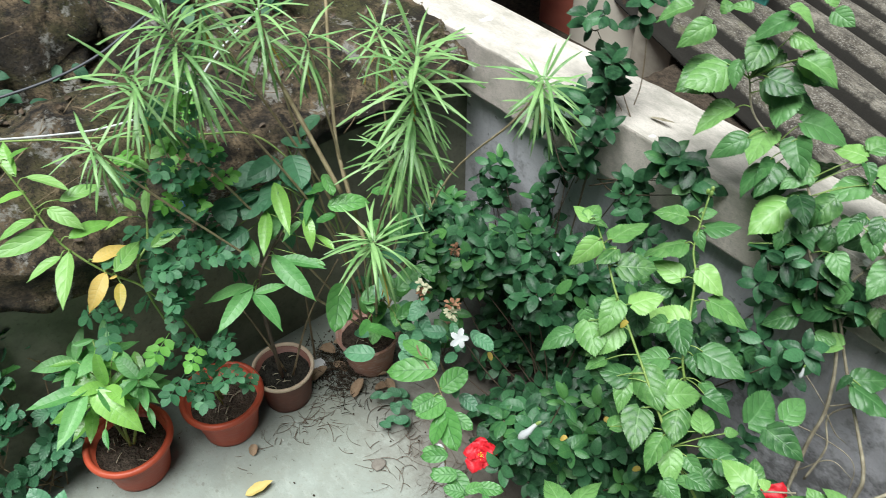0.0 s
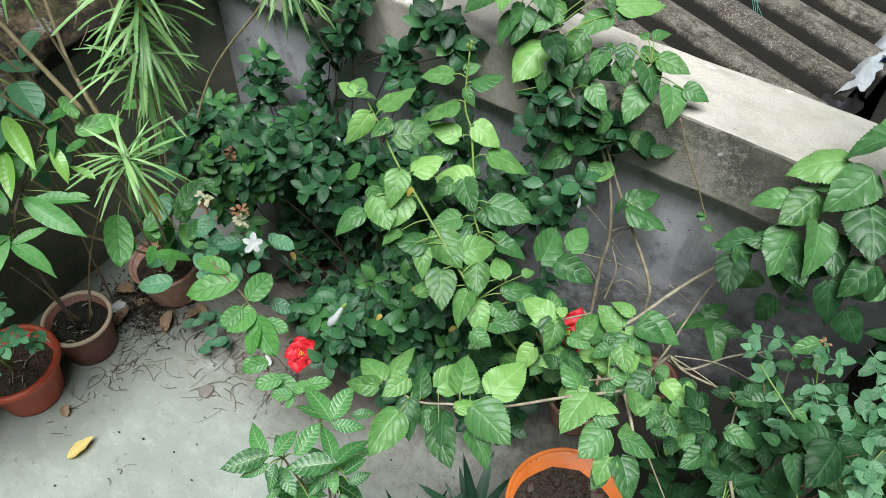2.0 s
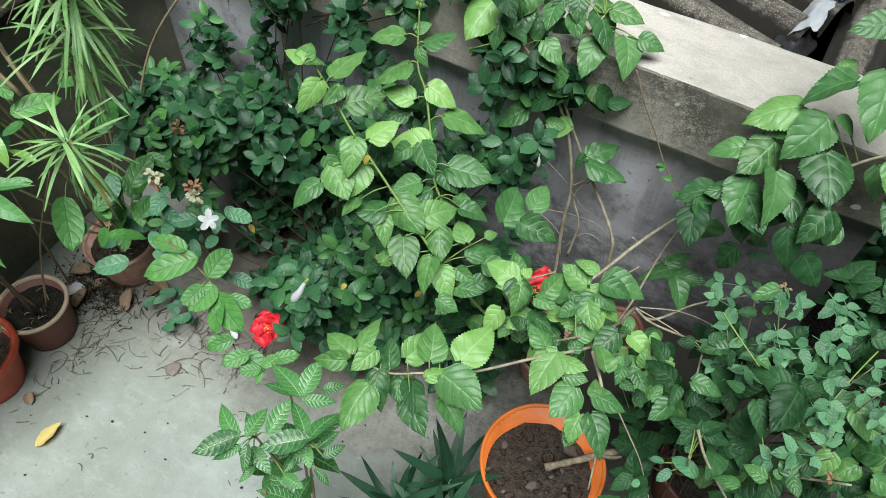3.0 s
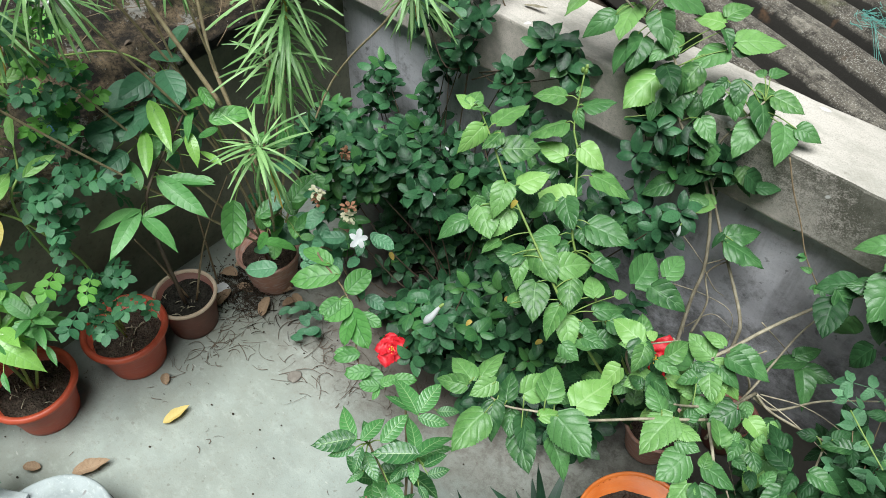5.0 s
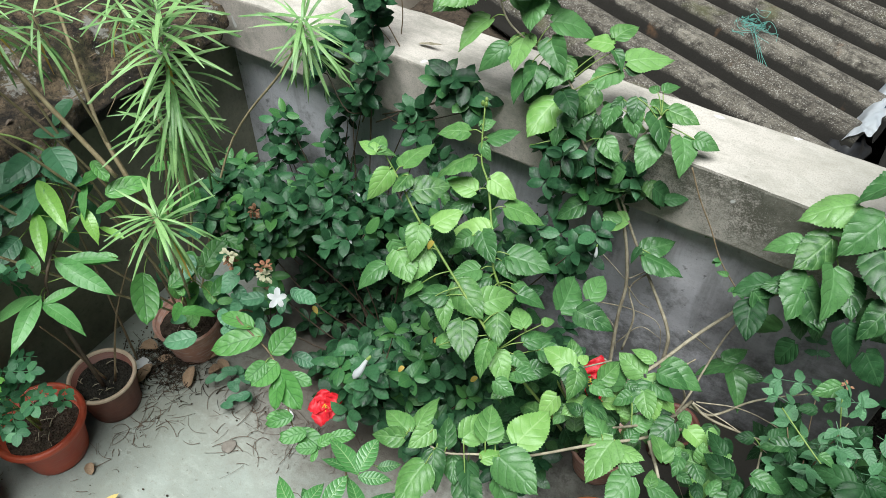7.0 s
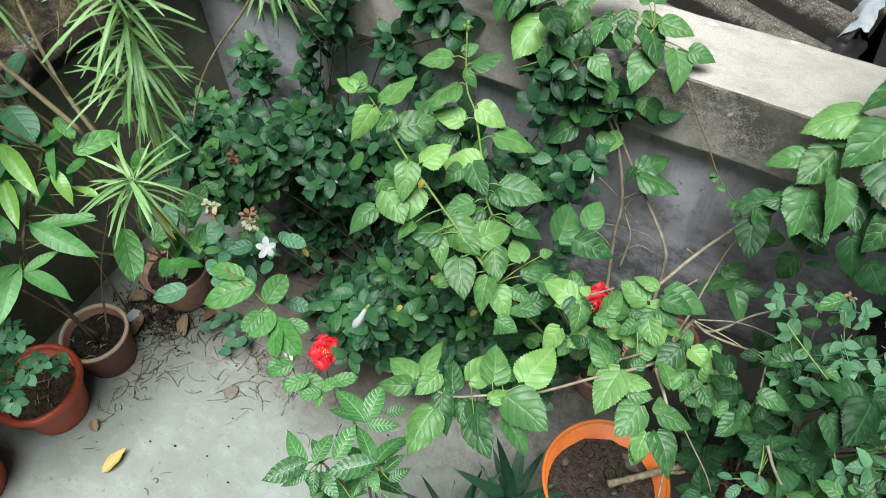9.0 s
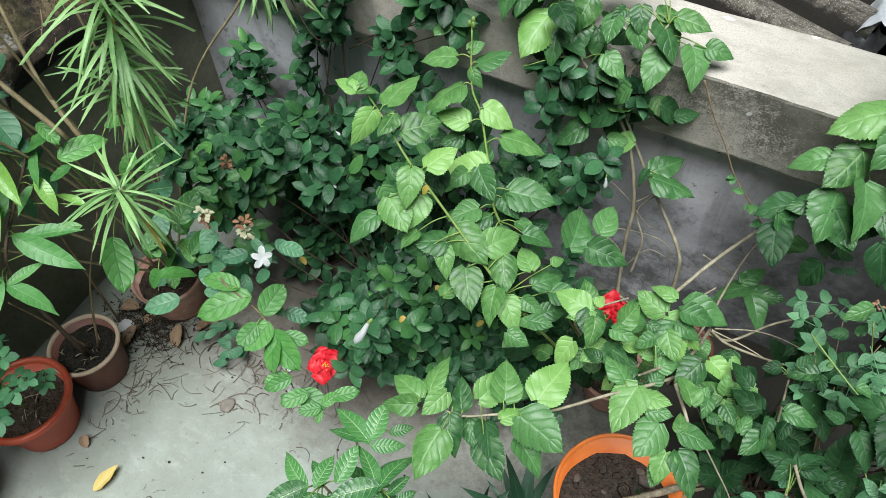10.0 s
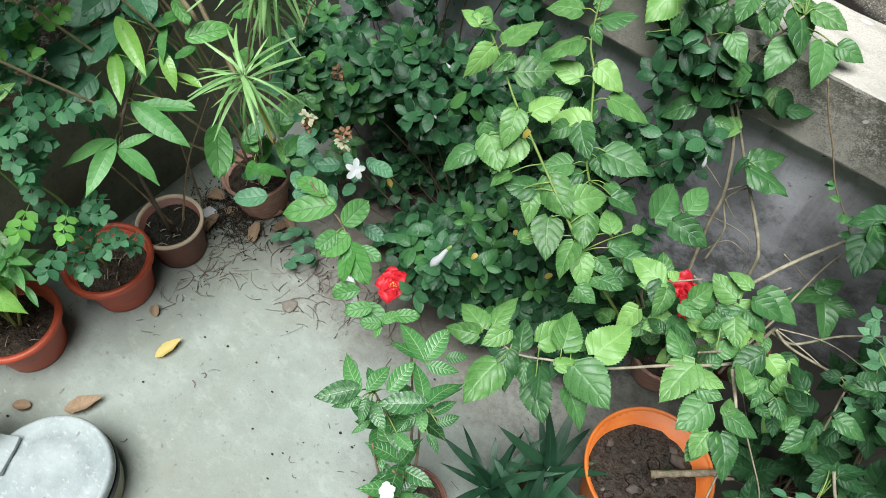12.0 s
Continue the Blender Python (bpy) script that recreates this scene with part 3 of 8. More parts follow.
def spline(points, steps=6):
    """A smooth line through the points."""
    p = [Vector(q) for q in points]
    if len(p) < 3:
        return [p[0].lerp(p[-1], i / steps) for i in range(steps + 1)]
    p = [2 * p[0] - p[1]] + p + [2 * p[-1] - p[-2]]
    out = []
    for i in range(1, len(p) - 2):
        a, b, c, d = p[i - 1], p[i], p[i + 1], p[i + 2]
        for j in range(steps):
            t = j / steps
            out.append(0.5 * (2 * b + (c - a) * t + (2 * a - 5 * b + 4 * c - d) * t * t + (3 * b - a - 3 * c + d) * t ** 3))
    return out + [p[-2]]


def tube(bm, points, r0, r1, sides=6, steps=6, rough=0.0):
    """Sweeps a tapering round section along a smooth line."""
    line = spline(points, steps)
    rings, n = [], len(line)
    side = Vector((0.3, 0.2, 1))
    for i, q in enumerate(line):
        way = (line[min(i + 1, n - 1)] - line[max(i - 1, 0)]).normalized()
        x = way.cross(side)
        if x.length < 0.05:
            x = way.orthogonal()
        x.normalize()
        y = way.cross(x)
        r = r0 + (r1 - r0) * i / (n - 1)
        if rough:
            r *= 1 + rough * noise.noise(q * 60)
        rings.append([bm.verts.new(q + (x * math.cos(a) + y * math.sin(a)) * r) for a in (2 * math.pi * k / sides for k in range(sides))])
    for a, b in zip(rings, rings[1:]):
        for k in range(sides):
            bm.faces.new((a[k], a[(k + 1) % sides], b[(k + 1) % sides], b[k]))
    bm.faces.new(rings[0][::-1])
    bm.faces.new(rings[-1])
    return bm


def lathe(bm, profile, sides=48, centre=(0, 0, 0), wobble=0.0):
    """Turns a profile of (radius, height) round the upright."""
    c = Vector(centre)
    rings = []
    for r, z in profile:
        ring = []
        for k in range(sides):
            a = 2 * math.pi * k / sides
            rr = r * (1 + wobble * noise.noise(Vector((math.cos(a), math.sin(a), z * 4)) * 1.5))
            ring.append(bm.verts.new(c + Vector((rr * math.cos(a), rr * math.sin(a), z))))
        rings.append(ring)
    for a, b in zip(rings, rings[1:]):
        for k in range(sides):
            bm.faces.new((a[k], a[(k + 1) % sides], b[(k + 1) % sides], b[k]))
    return rings


def block(bm, x0, x1, y0, y1, z0, z1, bevel=0.006, cuts=0, rough=0.0):
    """A box with softened edges and, where asked, a slightly uneven surface."""
    made = bmesh.ops.create_cube(bm, size=1.0)["verts"]
    for v in made:
        v.co = Vector((x0 + (v.co.x + 0.5) * (x1 - x0), y0 + (v.co.y + 0.5) * (y1 - y0), z0 + (v.co.z + 0.5) * (z1 - z0)))
    edges = list({e for v in made for e in v.link_edges})
    if bevel:
        bmesh.ops.bevel(bm, geom=edges, offset=bevel, segments=2, affect="EDGES", profile=0.6)
    if cuts:
        bmesh.ops.subdivide_edges(bm, edges=[e for e in bm.edges if e.calc_length() > 0.06], cuts=cuts, use_grid_fill=True)
    if rough:
        for v in bm.verts:
            v.co += rough * noise.noise_vector(v.co * 9) + 0.5 * rough * noise.noise_vector(v.co * 31)
    return bm


PROFILE = {"ovate": (0.42, 0.72), "heart": (0.36, 0.86), "lance": (0.75, 0.95), "oval": (0.5, 0.55), "pointed": (0.55, 0.66), "narrow": (0.45, 0.55), "obovate": (0.8, 0.5), "strap": (0.18, 0.7)}


def blade_arrays(shape, width, rows=8, teeth=0.0, fold=0.18, droop=0.25, curl=0.0, across=4, wave=0.0, seed=0, pucker=0.0, veins=6.0, slope=1.6):
    """A leaf blade of length 1 along +y that faces +z: places, faces and uv."""
    a, b = PROFILE[shape]
    peak = (a / (a + b)) ** a * (b / (a + b)) ** b
    rnd = random.Random(seed)
    verts, uvs, faces = [], [], []
    twist = rnd.uniform(-0.2, 0.2)
    nick = [rnd.uniform(0.35, 1.25) for _ in range(rows + 1)]
    for i in range(rows + 1):
        v = i / rows
        w = width * 0.5 * max(v ** a * (1 - v) ** b / peak, 0.02)
        if shape in ("heart",) and i == 0:
            w = width * 0.1
        for j in range(across + 1):
            u = 2 * j / across - 1
            ww = w
            if teeth and abs(u) > 0.99 and 0 < i < rows:
                ww *= 1 + (teeth if i % 2 else -teeth) * min(1.0, 6 * v) * nick[i]
            x = u * ww
            back = -0.035 * abs(u) * (1 if shape == "heart" and i == 0 else 0)
            z = fold * abs(x) - droop * v * v + curl * x * x * 3 + twist * x * v
            z += wave * math.sin(v * 16 + (1.3 if u > 0 else 0)) * abs(u) * width
            z -= pucker * math.cos(2 * math.pi * (v * veins - abs(u) ** 1.25 * slope)) * min(1.0, 3 * abs(u)) * (1 - 0.5 * abs(u))
            verts.append((x + 0.03 * math.sin(v * 3 + seed), v - abs(u) * 0.05 + back + (0.03 * teeth * 8 * (i % 2) if abs(u) > 0.99 else 0), z))
            uvs.append((u * 0.5 + 0.5, v))
    n = across + 1
    for i in range(rows):
        for j in range(across):
            faces.append((i * n + j, i * n + j + 1, (i + 1) * n + j + 1, (i + 1) * n + j))
    return np.array(verts), faces, np.array(uvs)


def compound_arrays(pairs, width, shape="oval", seed=0, rows=4, leaf=0.36):
    """A feathered leaf of length 1: leaflets in pairs on a thin stalk, and one at its end."""
    rnd = random.Random(seed)
    verts, faces, uvs = [], [], []

    def add(v, f, t):
        k = sum(len(q) for q in verts)
        verts.append(v)
        uvs.append(t)
        faces.extend(tuple(i + k for i in q) for q in f)

    for s in range(pairs):
        y = 0.25 + 0.55 * s / max(pairs - 1, 1)
        for side in (-1, 1):
            v, f, t = blade_arrays(shape, width, rows, 0.0, 0.2, 0.15, 0, 2, 0, seed + s)
            m = pose(0.02 * side, y, -0.06 * y, rnd.uniform(-25, 12), rnd.uniform(-20, 20), -side * rnd.uniform(55, 75))
            v = np.array([m @ Vector(q * leaf * rnd.uniform(0.9, 1.1)) for q in v])
            add(v, f, t)
    v, f, t = blade_arrays(shape, width, rows, 0.0, 0.2, 0.15, 0, 2, 0, seed + 9)
    m = pose(0, 0.82, -0.05, rnd.uniform(-20, 5), 0, rnd.uniform(-15, 15))
    add(np.array([m @ Vector(q * leaf * 1.1) for q in v]), f, t)
    w = 0.012
    add(np.array([(-w, 0, 0), (w, 0, 0), (w, 0.84, -0.05), (-w, 0.84, -0.05), (0, 0, -w * 1.6), (0, 0.84, -0.05 - w)]), [(0, 1, 2, 3), (1, 4, 5, 2), (4, 0, 3, 5)], np.array([(0.5, 0.1)] * 6))
    return np.concatenate(verts), faces, np.concatenate(uvs)


def arrays_to_mesh(name, verts, faces, uvs, material):
    me = bpy.data.meshes.new(name)
    me.from_pydata([tuple(v) for v in verts], [], faces)
    layer = me.uv_layers.new(name="UVMap")
    index = np.zeros(len(me.loops), dtype=np.int32)
    me.loops.foreach_get("vertex_index", index)
    layer.data.foreach_set("uv", np.asarray(uvs, dtype=np.float32)[index].ravel())
    me.materials.append(material)
    me.shade_smooth()
    return me


class Leaf:
    """A few variants of one kind of blade, as shared meshes and as arrays for joined foliage."""

    def __init__(self, name, materials, makers):
        self.name, self.arrays, self.meshes = name, makers, {}
        self.materials = materials
        for mi, mat in enumerate(materials):
            self.meshes[mi] = [arrays_to_mesh(name, *arr, mat) for arr in makers]


def aim(foot, way, face, size, width=1.0):
    """The pose of a blade at foot that points along way and faces face."""
    y = Vector(way).normalized()
    z = Vector(face) - y * Vector(face).dot(y)
    z = z.normalized() if z.length > 1e-4 else y.orthogonal().normalized()
    x = y.cross(z)
    m = Matrix((x, y, z)).transposed().to_4x4()
    return Matrix.Translation(foot) @ m @ Matrix.Diagonal((size * width, size, size, 1))


class Foliage:
    """Collects blades; the first ones become leaves of their own, the rest one joined mesh."""

    def __init__(self, owner, leaf, rnd):
        self.owner, self.leaf, self.rnd, self.items = owner, leaf, rnd, []

    def add(self, m, mat=0):
        self.items.append((m, mat, self.rnd.randrange(len(self.leaf.arrays))))

    def build(self, singles=300, name="leaf"):
        items = sorted(self.items, key=lambda q: -(q[0].translation.z - 0.6 * q[0].translation.y))
        for m, mat, k in items[:singles]:
            part_mesh(name, self.leaf.meshes[mat][k], self.owner, m)
        rest = items[singles:]
        for mi, mat in enumerate(self.leaf.materials):
            vs, fs, us, n = [], [], [], 0
            for m, q, k in rest:
                if q != mi:
                    continue
                v, f, u = self.leaf.arrays[k]
                a = np.array(m)
                vs.append(v @ a[:3, :3].T + a[:3, 3])
                us.append(u)
                fs.extend(tuple(i + n for i in face) for face in f)
                n += len(v)
            if vs:
                ob = part_mesh("foliage", arrays_to_mesh("foliage", np.concatenate(vs), fs, np.concatenate(us), mat), self.owner)
                ob["kind"] = "stuff"


# ---- the yard ----
def grid_sheet(x0, x1, y0, y1, nx, ny, height):
    bm = bmesh.new()
    rows = [[bm.verts.new((x0 + (x1 - x0) * i / nx, y0 + (y1 - y0) * j / ny, 0)) for i in range(nx + 1)] for j in range(ny + 1)]
    for row in rows:
        for v in row:
            v.co.z = height(v.co.x, v.co.y)
    for a, b in zip(rows, rows[1:]):
        for i in range(nx):
            bm.faces.new((a[i], a[i + 1], b[i + 1], b[i]))
    return bm


def structure(name, bm, material, label, category, smooth=False):
    return tagged(new(name, tidy(name, bm, material, smooth)), label, category, "", "structure")


# earth that runs on to the horizon under everything
structure("ground", grid_sheet(-300, 300, -300, 300, 40, 40, lambda x, y: -0.16), EARTH, "dark bare earth round the walled yard", "ground")
bm = bmesh.new()
block(bm, -1.78, 3.6, -2.6, 2.0, -0.15, 0.0, 0)
bmesh.ops.subdivide_edges(bm, edges=bm.edges[:], cuts=30, use_grid_fill=True)
for v in bm.verts:
    if v.co.z > -0.01:
        v.co.z += 0.004 * noise.noise(v.co * 2.3) - 0.002
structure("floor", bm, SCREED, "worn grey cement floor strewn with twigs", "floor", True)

WALL_Y, TOP, EDGE, END = 1.92, 0.966, 0.758, 0.53
bm = bmesh.new()
block(bm, -1.79, END, WALL_Y + 0.05, WALL_Y + 0.2, -0.1, EDGE + 0.01, 0.004)
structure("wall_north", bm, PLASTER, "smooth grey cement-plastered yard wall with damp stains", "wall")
bm = bmesh.new()
block(bm, -2.05, END + 0.25, WALL_Y, WALL_Y + 0.244, EDGE, TOP, 0.008)
bmesh.ops.subdivide_edges(bm, edges=[e for e in bm.edges if e.calc_length() > 0.5], cuts=70)
for v in bm.verts:
    v.co += 0.0035 * noise.noise_vector(v.co * 11) + 0.002 * noise.noise_vector(v.co * 37)
structure("coping", bm, COPING, "pale weathered cement coping with dark soot stains", "coping", False)


# unseen walls added behind and beside the viewer to block low sky light
bm = bmesh.new()
block(bm, -4.0, 3.8, -2.8, -2.6, -0.15, 3.2, 0.01)
structure("wall_south", bm, UNSEEN_WALL, "unseen grey wall added behind the yard to block light", "wall")
bm = bmesh.new()
block(bm, 3.6, 3.8, -2.6, 2.0, -0.15, 2.6, 0.01)
structure("wall_east", bm, UNSEEN_WALL, "unseen grey wall added beside the yard to block light", "wall")


def west_bank(x0, profile, y0, y1, ny, rough, worn=0.0):
    """Lofts an upright profile of (x, z) along the yard's west side, roughened."""
    bm = bmesh.new()
    rows = []
    for j in range(ny + 1):
        y = y0 + (y1 - y0) * j / ny
        row = []
        for x, z in profile:
            # the lower lip is worn back towards the corner
            z += max(0.0, 0.93 - z) * worn * min(1.0, max(0.0, (y - 0.95) / 0.5))
            v = Vector((x0 + x, y, z))
            v += rough * noise.noise_vector(v * 3.5) + 0.5 * rough * noise.noise_vector(v * 9) + 0.2 * rough * noise.noise_vector(v * 25)
            row.append(bm.verts.new(v))
        rows.append(row)
    for a, b in zip(rows, rows[1:]):
        for i in range(len(profile) - 1):
            bm.faces.new((a[i], b[i], b[i + 1], a[i + 1]))
    return bm


bm = bmesh.new()
block(bm, -1.95, -1.75, -1.6, WALL_Y + 0.06, -0.1, 0.76, 0.004)
structure("wall_west", bm, DAMP, "damp dark green-grey plastered wall under a mossy ledge", "wall")


def between(a, b, n):
    return [(a[0] + (b[0] - a[0]) * i / n, a[1] + (b[1] - a[1]) * i / n) for i in range(n)]


ledge = between((-0.2, 0.74), (0.05, 0.7), 4) + between((0.05, 0.7), (0.03, 0.86), 6) + between((0.03, 0.86), (-0.1, 0.97), 6) + between((-0.1, 0.97), (-0.4, 1.02), 10) + [(-0.4, 1.02)]
ledge_bm = west_bank(-1.7, ledge, -1.6, 1.9, 260, 0.06, 0.75)
ledge_bm.normal_update()
LITTER_SPOTS = [(v.co.copy(), v.normal.copy()) for v in ledge_bm.verts if abs(v.normal.z) > 0.5 and v.co.z > 0.85 and v.co.y > 0.2]
structure("ledge", ledge_bm, MOSSY, "old mossy brown masonry ledge with pale lichen", "ledge", True)
rise = between((0.0, 0.94), (-0.25, 1.05), 6) + between((-0.25, 1.05), (-0.6, 1.5), 10) + between((-0.6, 1.5), (-2.2, 2.0), 8) + [(-2.2, 2.0)]
bank_bm = west_bank(-2.06, rise, -2.5, 4.2, 130, 0.16)
bank_bm.normal_update()
LITTER_SPOTS += [(v.co.copy(), v.normal.copy()) for v in bank_bm.verts if 0.2 < v.co.y < 2.2 and v.co.z < 1.6]
structure("bank", bank_bm, MOSSY, "dark earthy bank with roots and ivy behind the ledge", "bank", True)

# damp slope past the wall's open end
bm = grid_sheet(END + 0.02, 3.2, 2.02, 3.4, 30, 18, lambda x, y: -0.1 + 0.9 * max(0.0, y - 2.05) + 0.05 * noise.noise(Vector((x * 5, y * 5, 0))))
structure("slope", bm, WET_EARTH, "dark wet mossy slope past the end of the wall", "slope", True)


# ---- the neighbour's roof of corrugated sheets ----
def corrugated(length, waves, pitch, depth, sag):
    bm = bmesh.new()
    nx, per = 26, 14
    top, low = [], []
    for j in range(waves * per + 1):
        w = j * pitch / per
        h = depth * (0.45 - math.exp(-((math.sin(math.pi * j / per)) / 0.6) ** 2))
        rt, rl = [], []
        for i in range(nx + 1):
            u = length * i / nx
            z = h + sag * noise.noise(Vector((u * 2, w * 2, 3)))
            rt.append(bm.verts.new((u, w, z)))
            rl.append(bm.verts.new((u, w, z - 0.007)))
        top.append(rt)
        low.append(rl)
    for rows, flip in ((top, False), (low, True)):
        for a, b in zip(rows, rows[1:]):
            for i in range(nx):
                f = (a[i], a[i + 1], b[i + 1], b[i])
                bm.faces.new(f[::-1] if flip else f)
    for a, b in ((top[0], low[0]), (low[-1], top[-1])):
        for i in range(nx):
            bm.faces.new((a[i], b[i], b[i + 1], a[i + 1]))
    for k in (0, nx):
        for j in range(len(top) - 1):
            bm.faces.new((top[j][k], top[j + 1][k], low[j + 1][k], low[j][k]))
    return bm


ROOF_TURN = -22.5
roof = thing("shed_roof", (0.16, 2.3, 0.7), "weathered corrugated fibre-cement shed roof with moss", "roof")
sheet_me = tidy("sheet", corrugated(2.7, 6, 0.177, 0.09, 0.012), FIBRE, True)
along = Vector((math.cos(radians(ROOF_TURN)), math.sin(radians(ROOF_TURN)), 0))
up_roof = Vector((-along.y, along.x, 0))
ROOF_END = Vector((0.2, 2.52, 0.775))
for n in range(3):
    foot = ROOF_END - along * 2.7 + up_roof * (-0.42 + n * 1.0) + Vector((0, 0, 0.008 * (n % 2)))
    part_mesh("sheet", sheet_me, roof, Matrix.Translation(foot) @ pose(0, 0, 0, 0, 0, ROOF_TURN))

roof_b = thing("low_roof", (0.9, 3.0, 0.5), "dark old corrugated sheet roof beside the gap", "roof")
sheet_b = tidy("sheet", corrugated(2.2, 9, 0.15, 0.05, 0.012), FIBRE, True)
part_mesh("sheet", sheet_b, roof_b, Matrix.Translation((1.62, 2.21, 0.7)) @ pose(0, 0, 0, 0, 2, 88))

# dark gap between the two roofs
bm = bmesh.new()
block(bm, -2.6, 2.4, 2.3, 4.6, -0.15, 0.45, 0.02)
structure("shed_base", bm, EARTH, "dark earth and rubble under the shed roofs", "ground")


# earth and rubble banked up behind the coping
structure("verge", grid_sheet(-1.42, 0.12, 2.17, 2.9, 40, 22, lambda x, y: 0.7 + 0.04 * noise.noise(Vector((x * 4, y * 4, 1))) + 0.02 * noise.noise(Vector((x * 17, y * 17, 1)))), EARTH, "brown earth and litter banked behind the coping", "ground", True)


# ---- beyond the corner: posts and a pale house wall ----
bm = bmesh.new()
block(bm, -9.0, -0.9, 4.4, 4.6, -0.2, 3.2, 0.01)
structure("wall_house", bm, PALE_WALL, "pale lime-washed house wall in the distance", "wall")


def post(name, x0, x1, y0, y1, z1, material, label):
    p = thing(name, ((x0 + x1) / 2, (y0 + y1) / 2, -0.15), label, "post")
    b = bmesh.new()
    block(b, x0, x1, y0, y1, -0.16, z1, 0.008)
    part("shaft", b, material, p, "", False)
    return p


post("red_post", -2.34, -2.12, 2.95, 3.15, 2.4, RED_PAINT, "dull red painted post behind the corner of the yard")
post("concrete_post", -1.7, -1.5, 2.85, 3.02, 2.2, OLD_WOOD, "rough grey concrete post beside the shed roof")
bm = bmesh.new()
block(bm, -2.12, -1.7, 2.93, 3.03, -0.16, 2.3, 0.01)
structure("wall_panel", bm, PALE_WALL, "pale cream lime-washed wall between two posts", "wall")
post("red_post", -1.67, -1.61, 3.1, 3.2, 2.2, RED_PAINT, "narrow dull red door post in the shade")
screen = thing("slatted_screen", (-1.48, 3.2, 0.3), "dark green slatted screen by the shed", "screen")
slat_bm = bmesh.new()
block(slat_bm, -0.13, 0.13, -0.008, 0.008, 0, 0.045, 0.002)
slat_me = tidy("slat", slat_bm, GREEN_SLAT)
for n in range(24):
    part_mesh("slat", slat_me, screen, Matrix.Translation((-1.48, 3.2, 0.4 + n * 0.065)) @ pose(0, 0, 0, -25))


# ---- pots ----
def pot(name, x, y, radius, height, material, label, rim_material=None, foot=0.72, rim=0.03, lip=0.012, soil=None, soil_drop=0.035, base=0.0):
    """A tapered pot with a rolled rim, a hollow and its soil."""
    p = thing(name, (x, y, base), label, "plant pot", "potted plants in the yard")
    f = radius * foot
    b = bmesh.new()
    body_top = radius - lip
    prof = [(0.001, 0.012), (f - 0.006, 0.012), (f - 0.002, 0.0), (f + 0.002, 0.004)]
    prof += [(f + (body_top - f) * t, height * t) for t in (0.15, 0.3, 0.5, 0.7, 0.85)]
    prof += [(body_top - 0.001, height - rim), (body_top - 0.006, height - rim * 0.6), (f * 0.95, 0.03)]
    lathe(b, prof, 48, (x, y, base), 0.01)
    part("body", b, material, p)
    b = bmesh.new()
    r = []
    for i in range(11):
        a = math.pi * (-0.5 + i / 10)
        r.append((radius - lip * 0.75 + lip * 0.75 * math.cos(a), height - rim * 0.5 + rim * 0.5 * math.sin(a)))
    r = [(body_top - 0.006, height - rim)] + r + [(body_top - 0.005, height - 0.003), (body_top - 0.0065, height - rim), (body_top - 0.0075, height - rim - 0.012)]
    lathe(b, r, 56, (x, y, base), 0.012)
    part("rim", b, rim_material or material, p)
    b = bmesh.new()
    rs = radius - lip - 0.01 - 0.07 * soil_drop
    rings = lathe(b, [(rs * q, 0) for q in (1.0, 0.86, 0.7, 0.5, 0.3, 0.12)], 36, (x, y, base + height - soil_drop))
    b.faces.new(rings[-1])
    for v in b.verts:
        v.co.z += 0.012 * noise.noise(v.co * 22) + 0.006 * noise.noise(v.co * 60)
    part("soil", b, soil or SOIL, p, "crumbly brown soil")
    return p


pot("flower_pot", -1.568, 0.443, 0.135, 0.17, ORANGE_POT, "orange-red plastic pot with a thick rolled rim", None, 0.66, 0.024, 0.014, None, 0.05)
pot("flower_pot", -1.529, 0.743, 0.135, 0.178, ORANGE_POT, "orange-red plastic pot holding a small-leaved bush", None, 0.66, 0.024, 0.014, None, 0.05)
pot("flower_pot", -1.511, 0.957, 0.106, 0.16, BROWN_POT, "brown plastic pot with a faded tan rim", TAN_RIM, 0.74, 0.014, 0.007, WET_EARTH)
pot("flower_pot", -1.45, 1.265, 0.113, 0.165, TERRACOTTA, "dusty terracotta pot in the corner of the yard", None, 0.7, 0.014, 0.006)
pot("flower_pot", 0.045, 1.2, 0.157, 0.32, BRIGHT_POT, "bright orange plastic pot of dry lumpy soil", None, 0.72, 0.009, 0.005, SOIL_GREY, 0.08)
pot("flower_pot", -0.09, 1.6, 0.095, 0.14, TERRACOTTA, "terracotta pot shaded by hibiscus branches", None, 0.7, 0.014, 0.006)
pot("flower_pot", 0.07, 1.77, 0.08, 0.15, BROWN_POT, "brown plastic pot against the grey wall", None, 0.7, 0.022, 0.012)
pot("flower_pot", -0.38, 0.8, 0.105, 0.1, BROWN_POT, "low brown pot filled to the brim with gravelly soil", None, 0.8, 0.007, 0.003, EARTH, 0.004)
pot("flower_pot", -0.18, 0.99, 0.085, 0.15, BROWN_POT, "brown plastic pot hidden under strap leaves", None, 0.75, 0.02, 0.01)
pot("flower_pot", 0.42, 1.44, 0.115, 0.2, BROWN_POT, "brown plastic pot hidden in the rose foliage", None, 0.72, 0.012, 0.006, SOIL_GREY)

# stones and lumps in the big pot
lump_rnd = random.Random(5)
lump_meshes = []
for n in range(4):
    b = bmesh.new()
    bmesh.ops.create_icosphere(b, subdivisions=2, radius=1.0)
    for v in b.verts:
        v.co *= 1 + 0.55 * noise.noise(v.co * 1.8 + Vector((n * 7, 0, 0)))
        v.co.z *= 0.7
    lump_meshes.append(tidy("lump", b, STONE if n == 1 else SOIL_GREY, True))
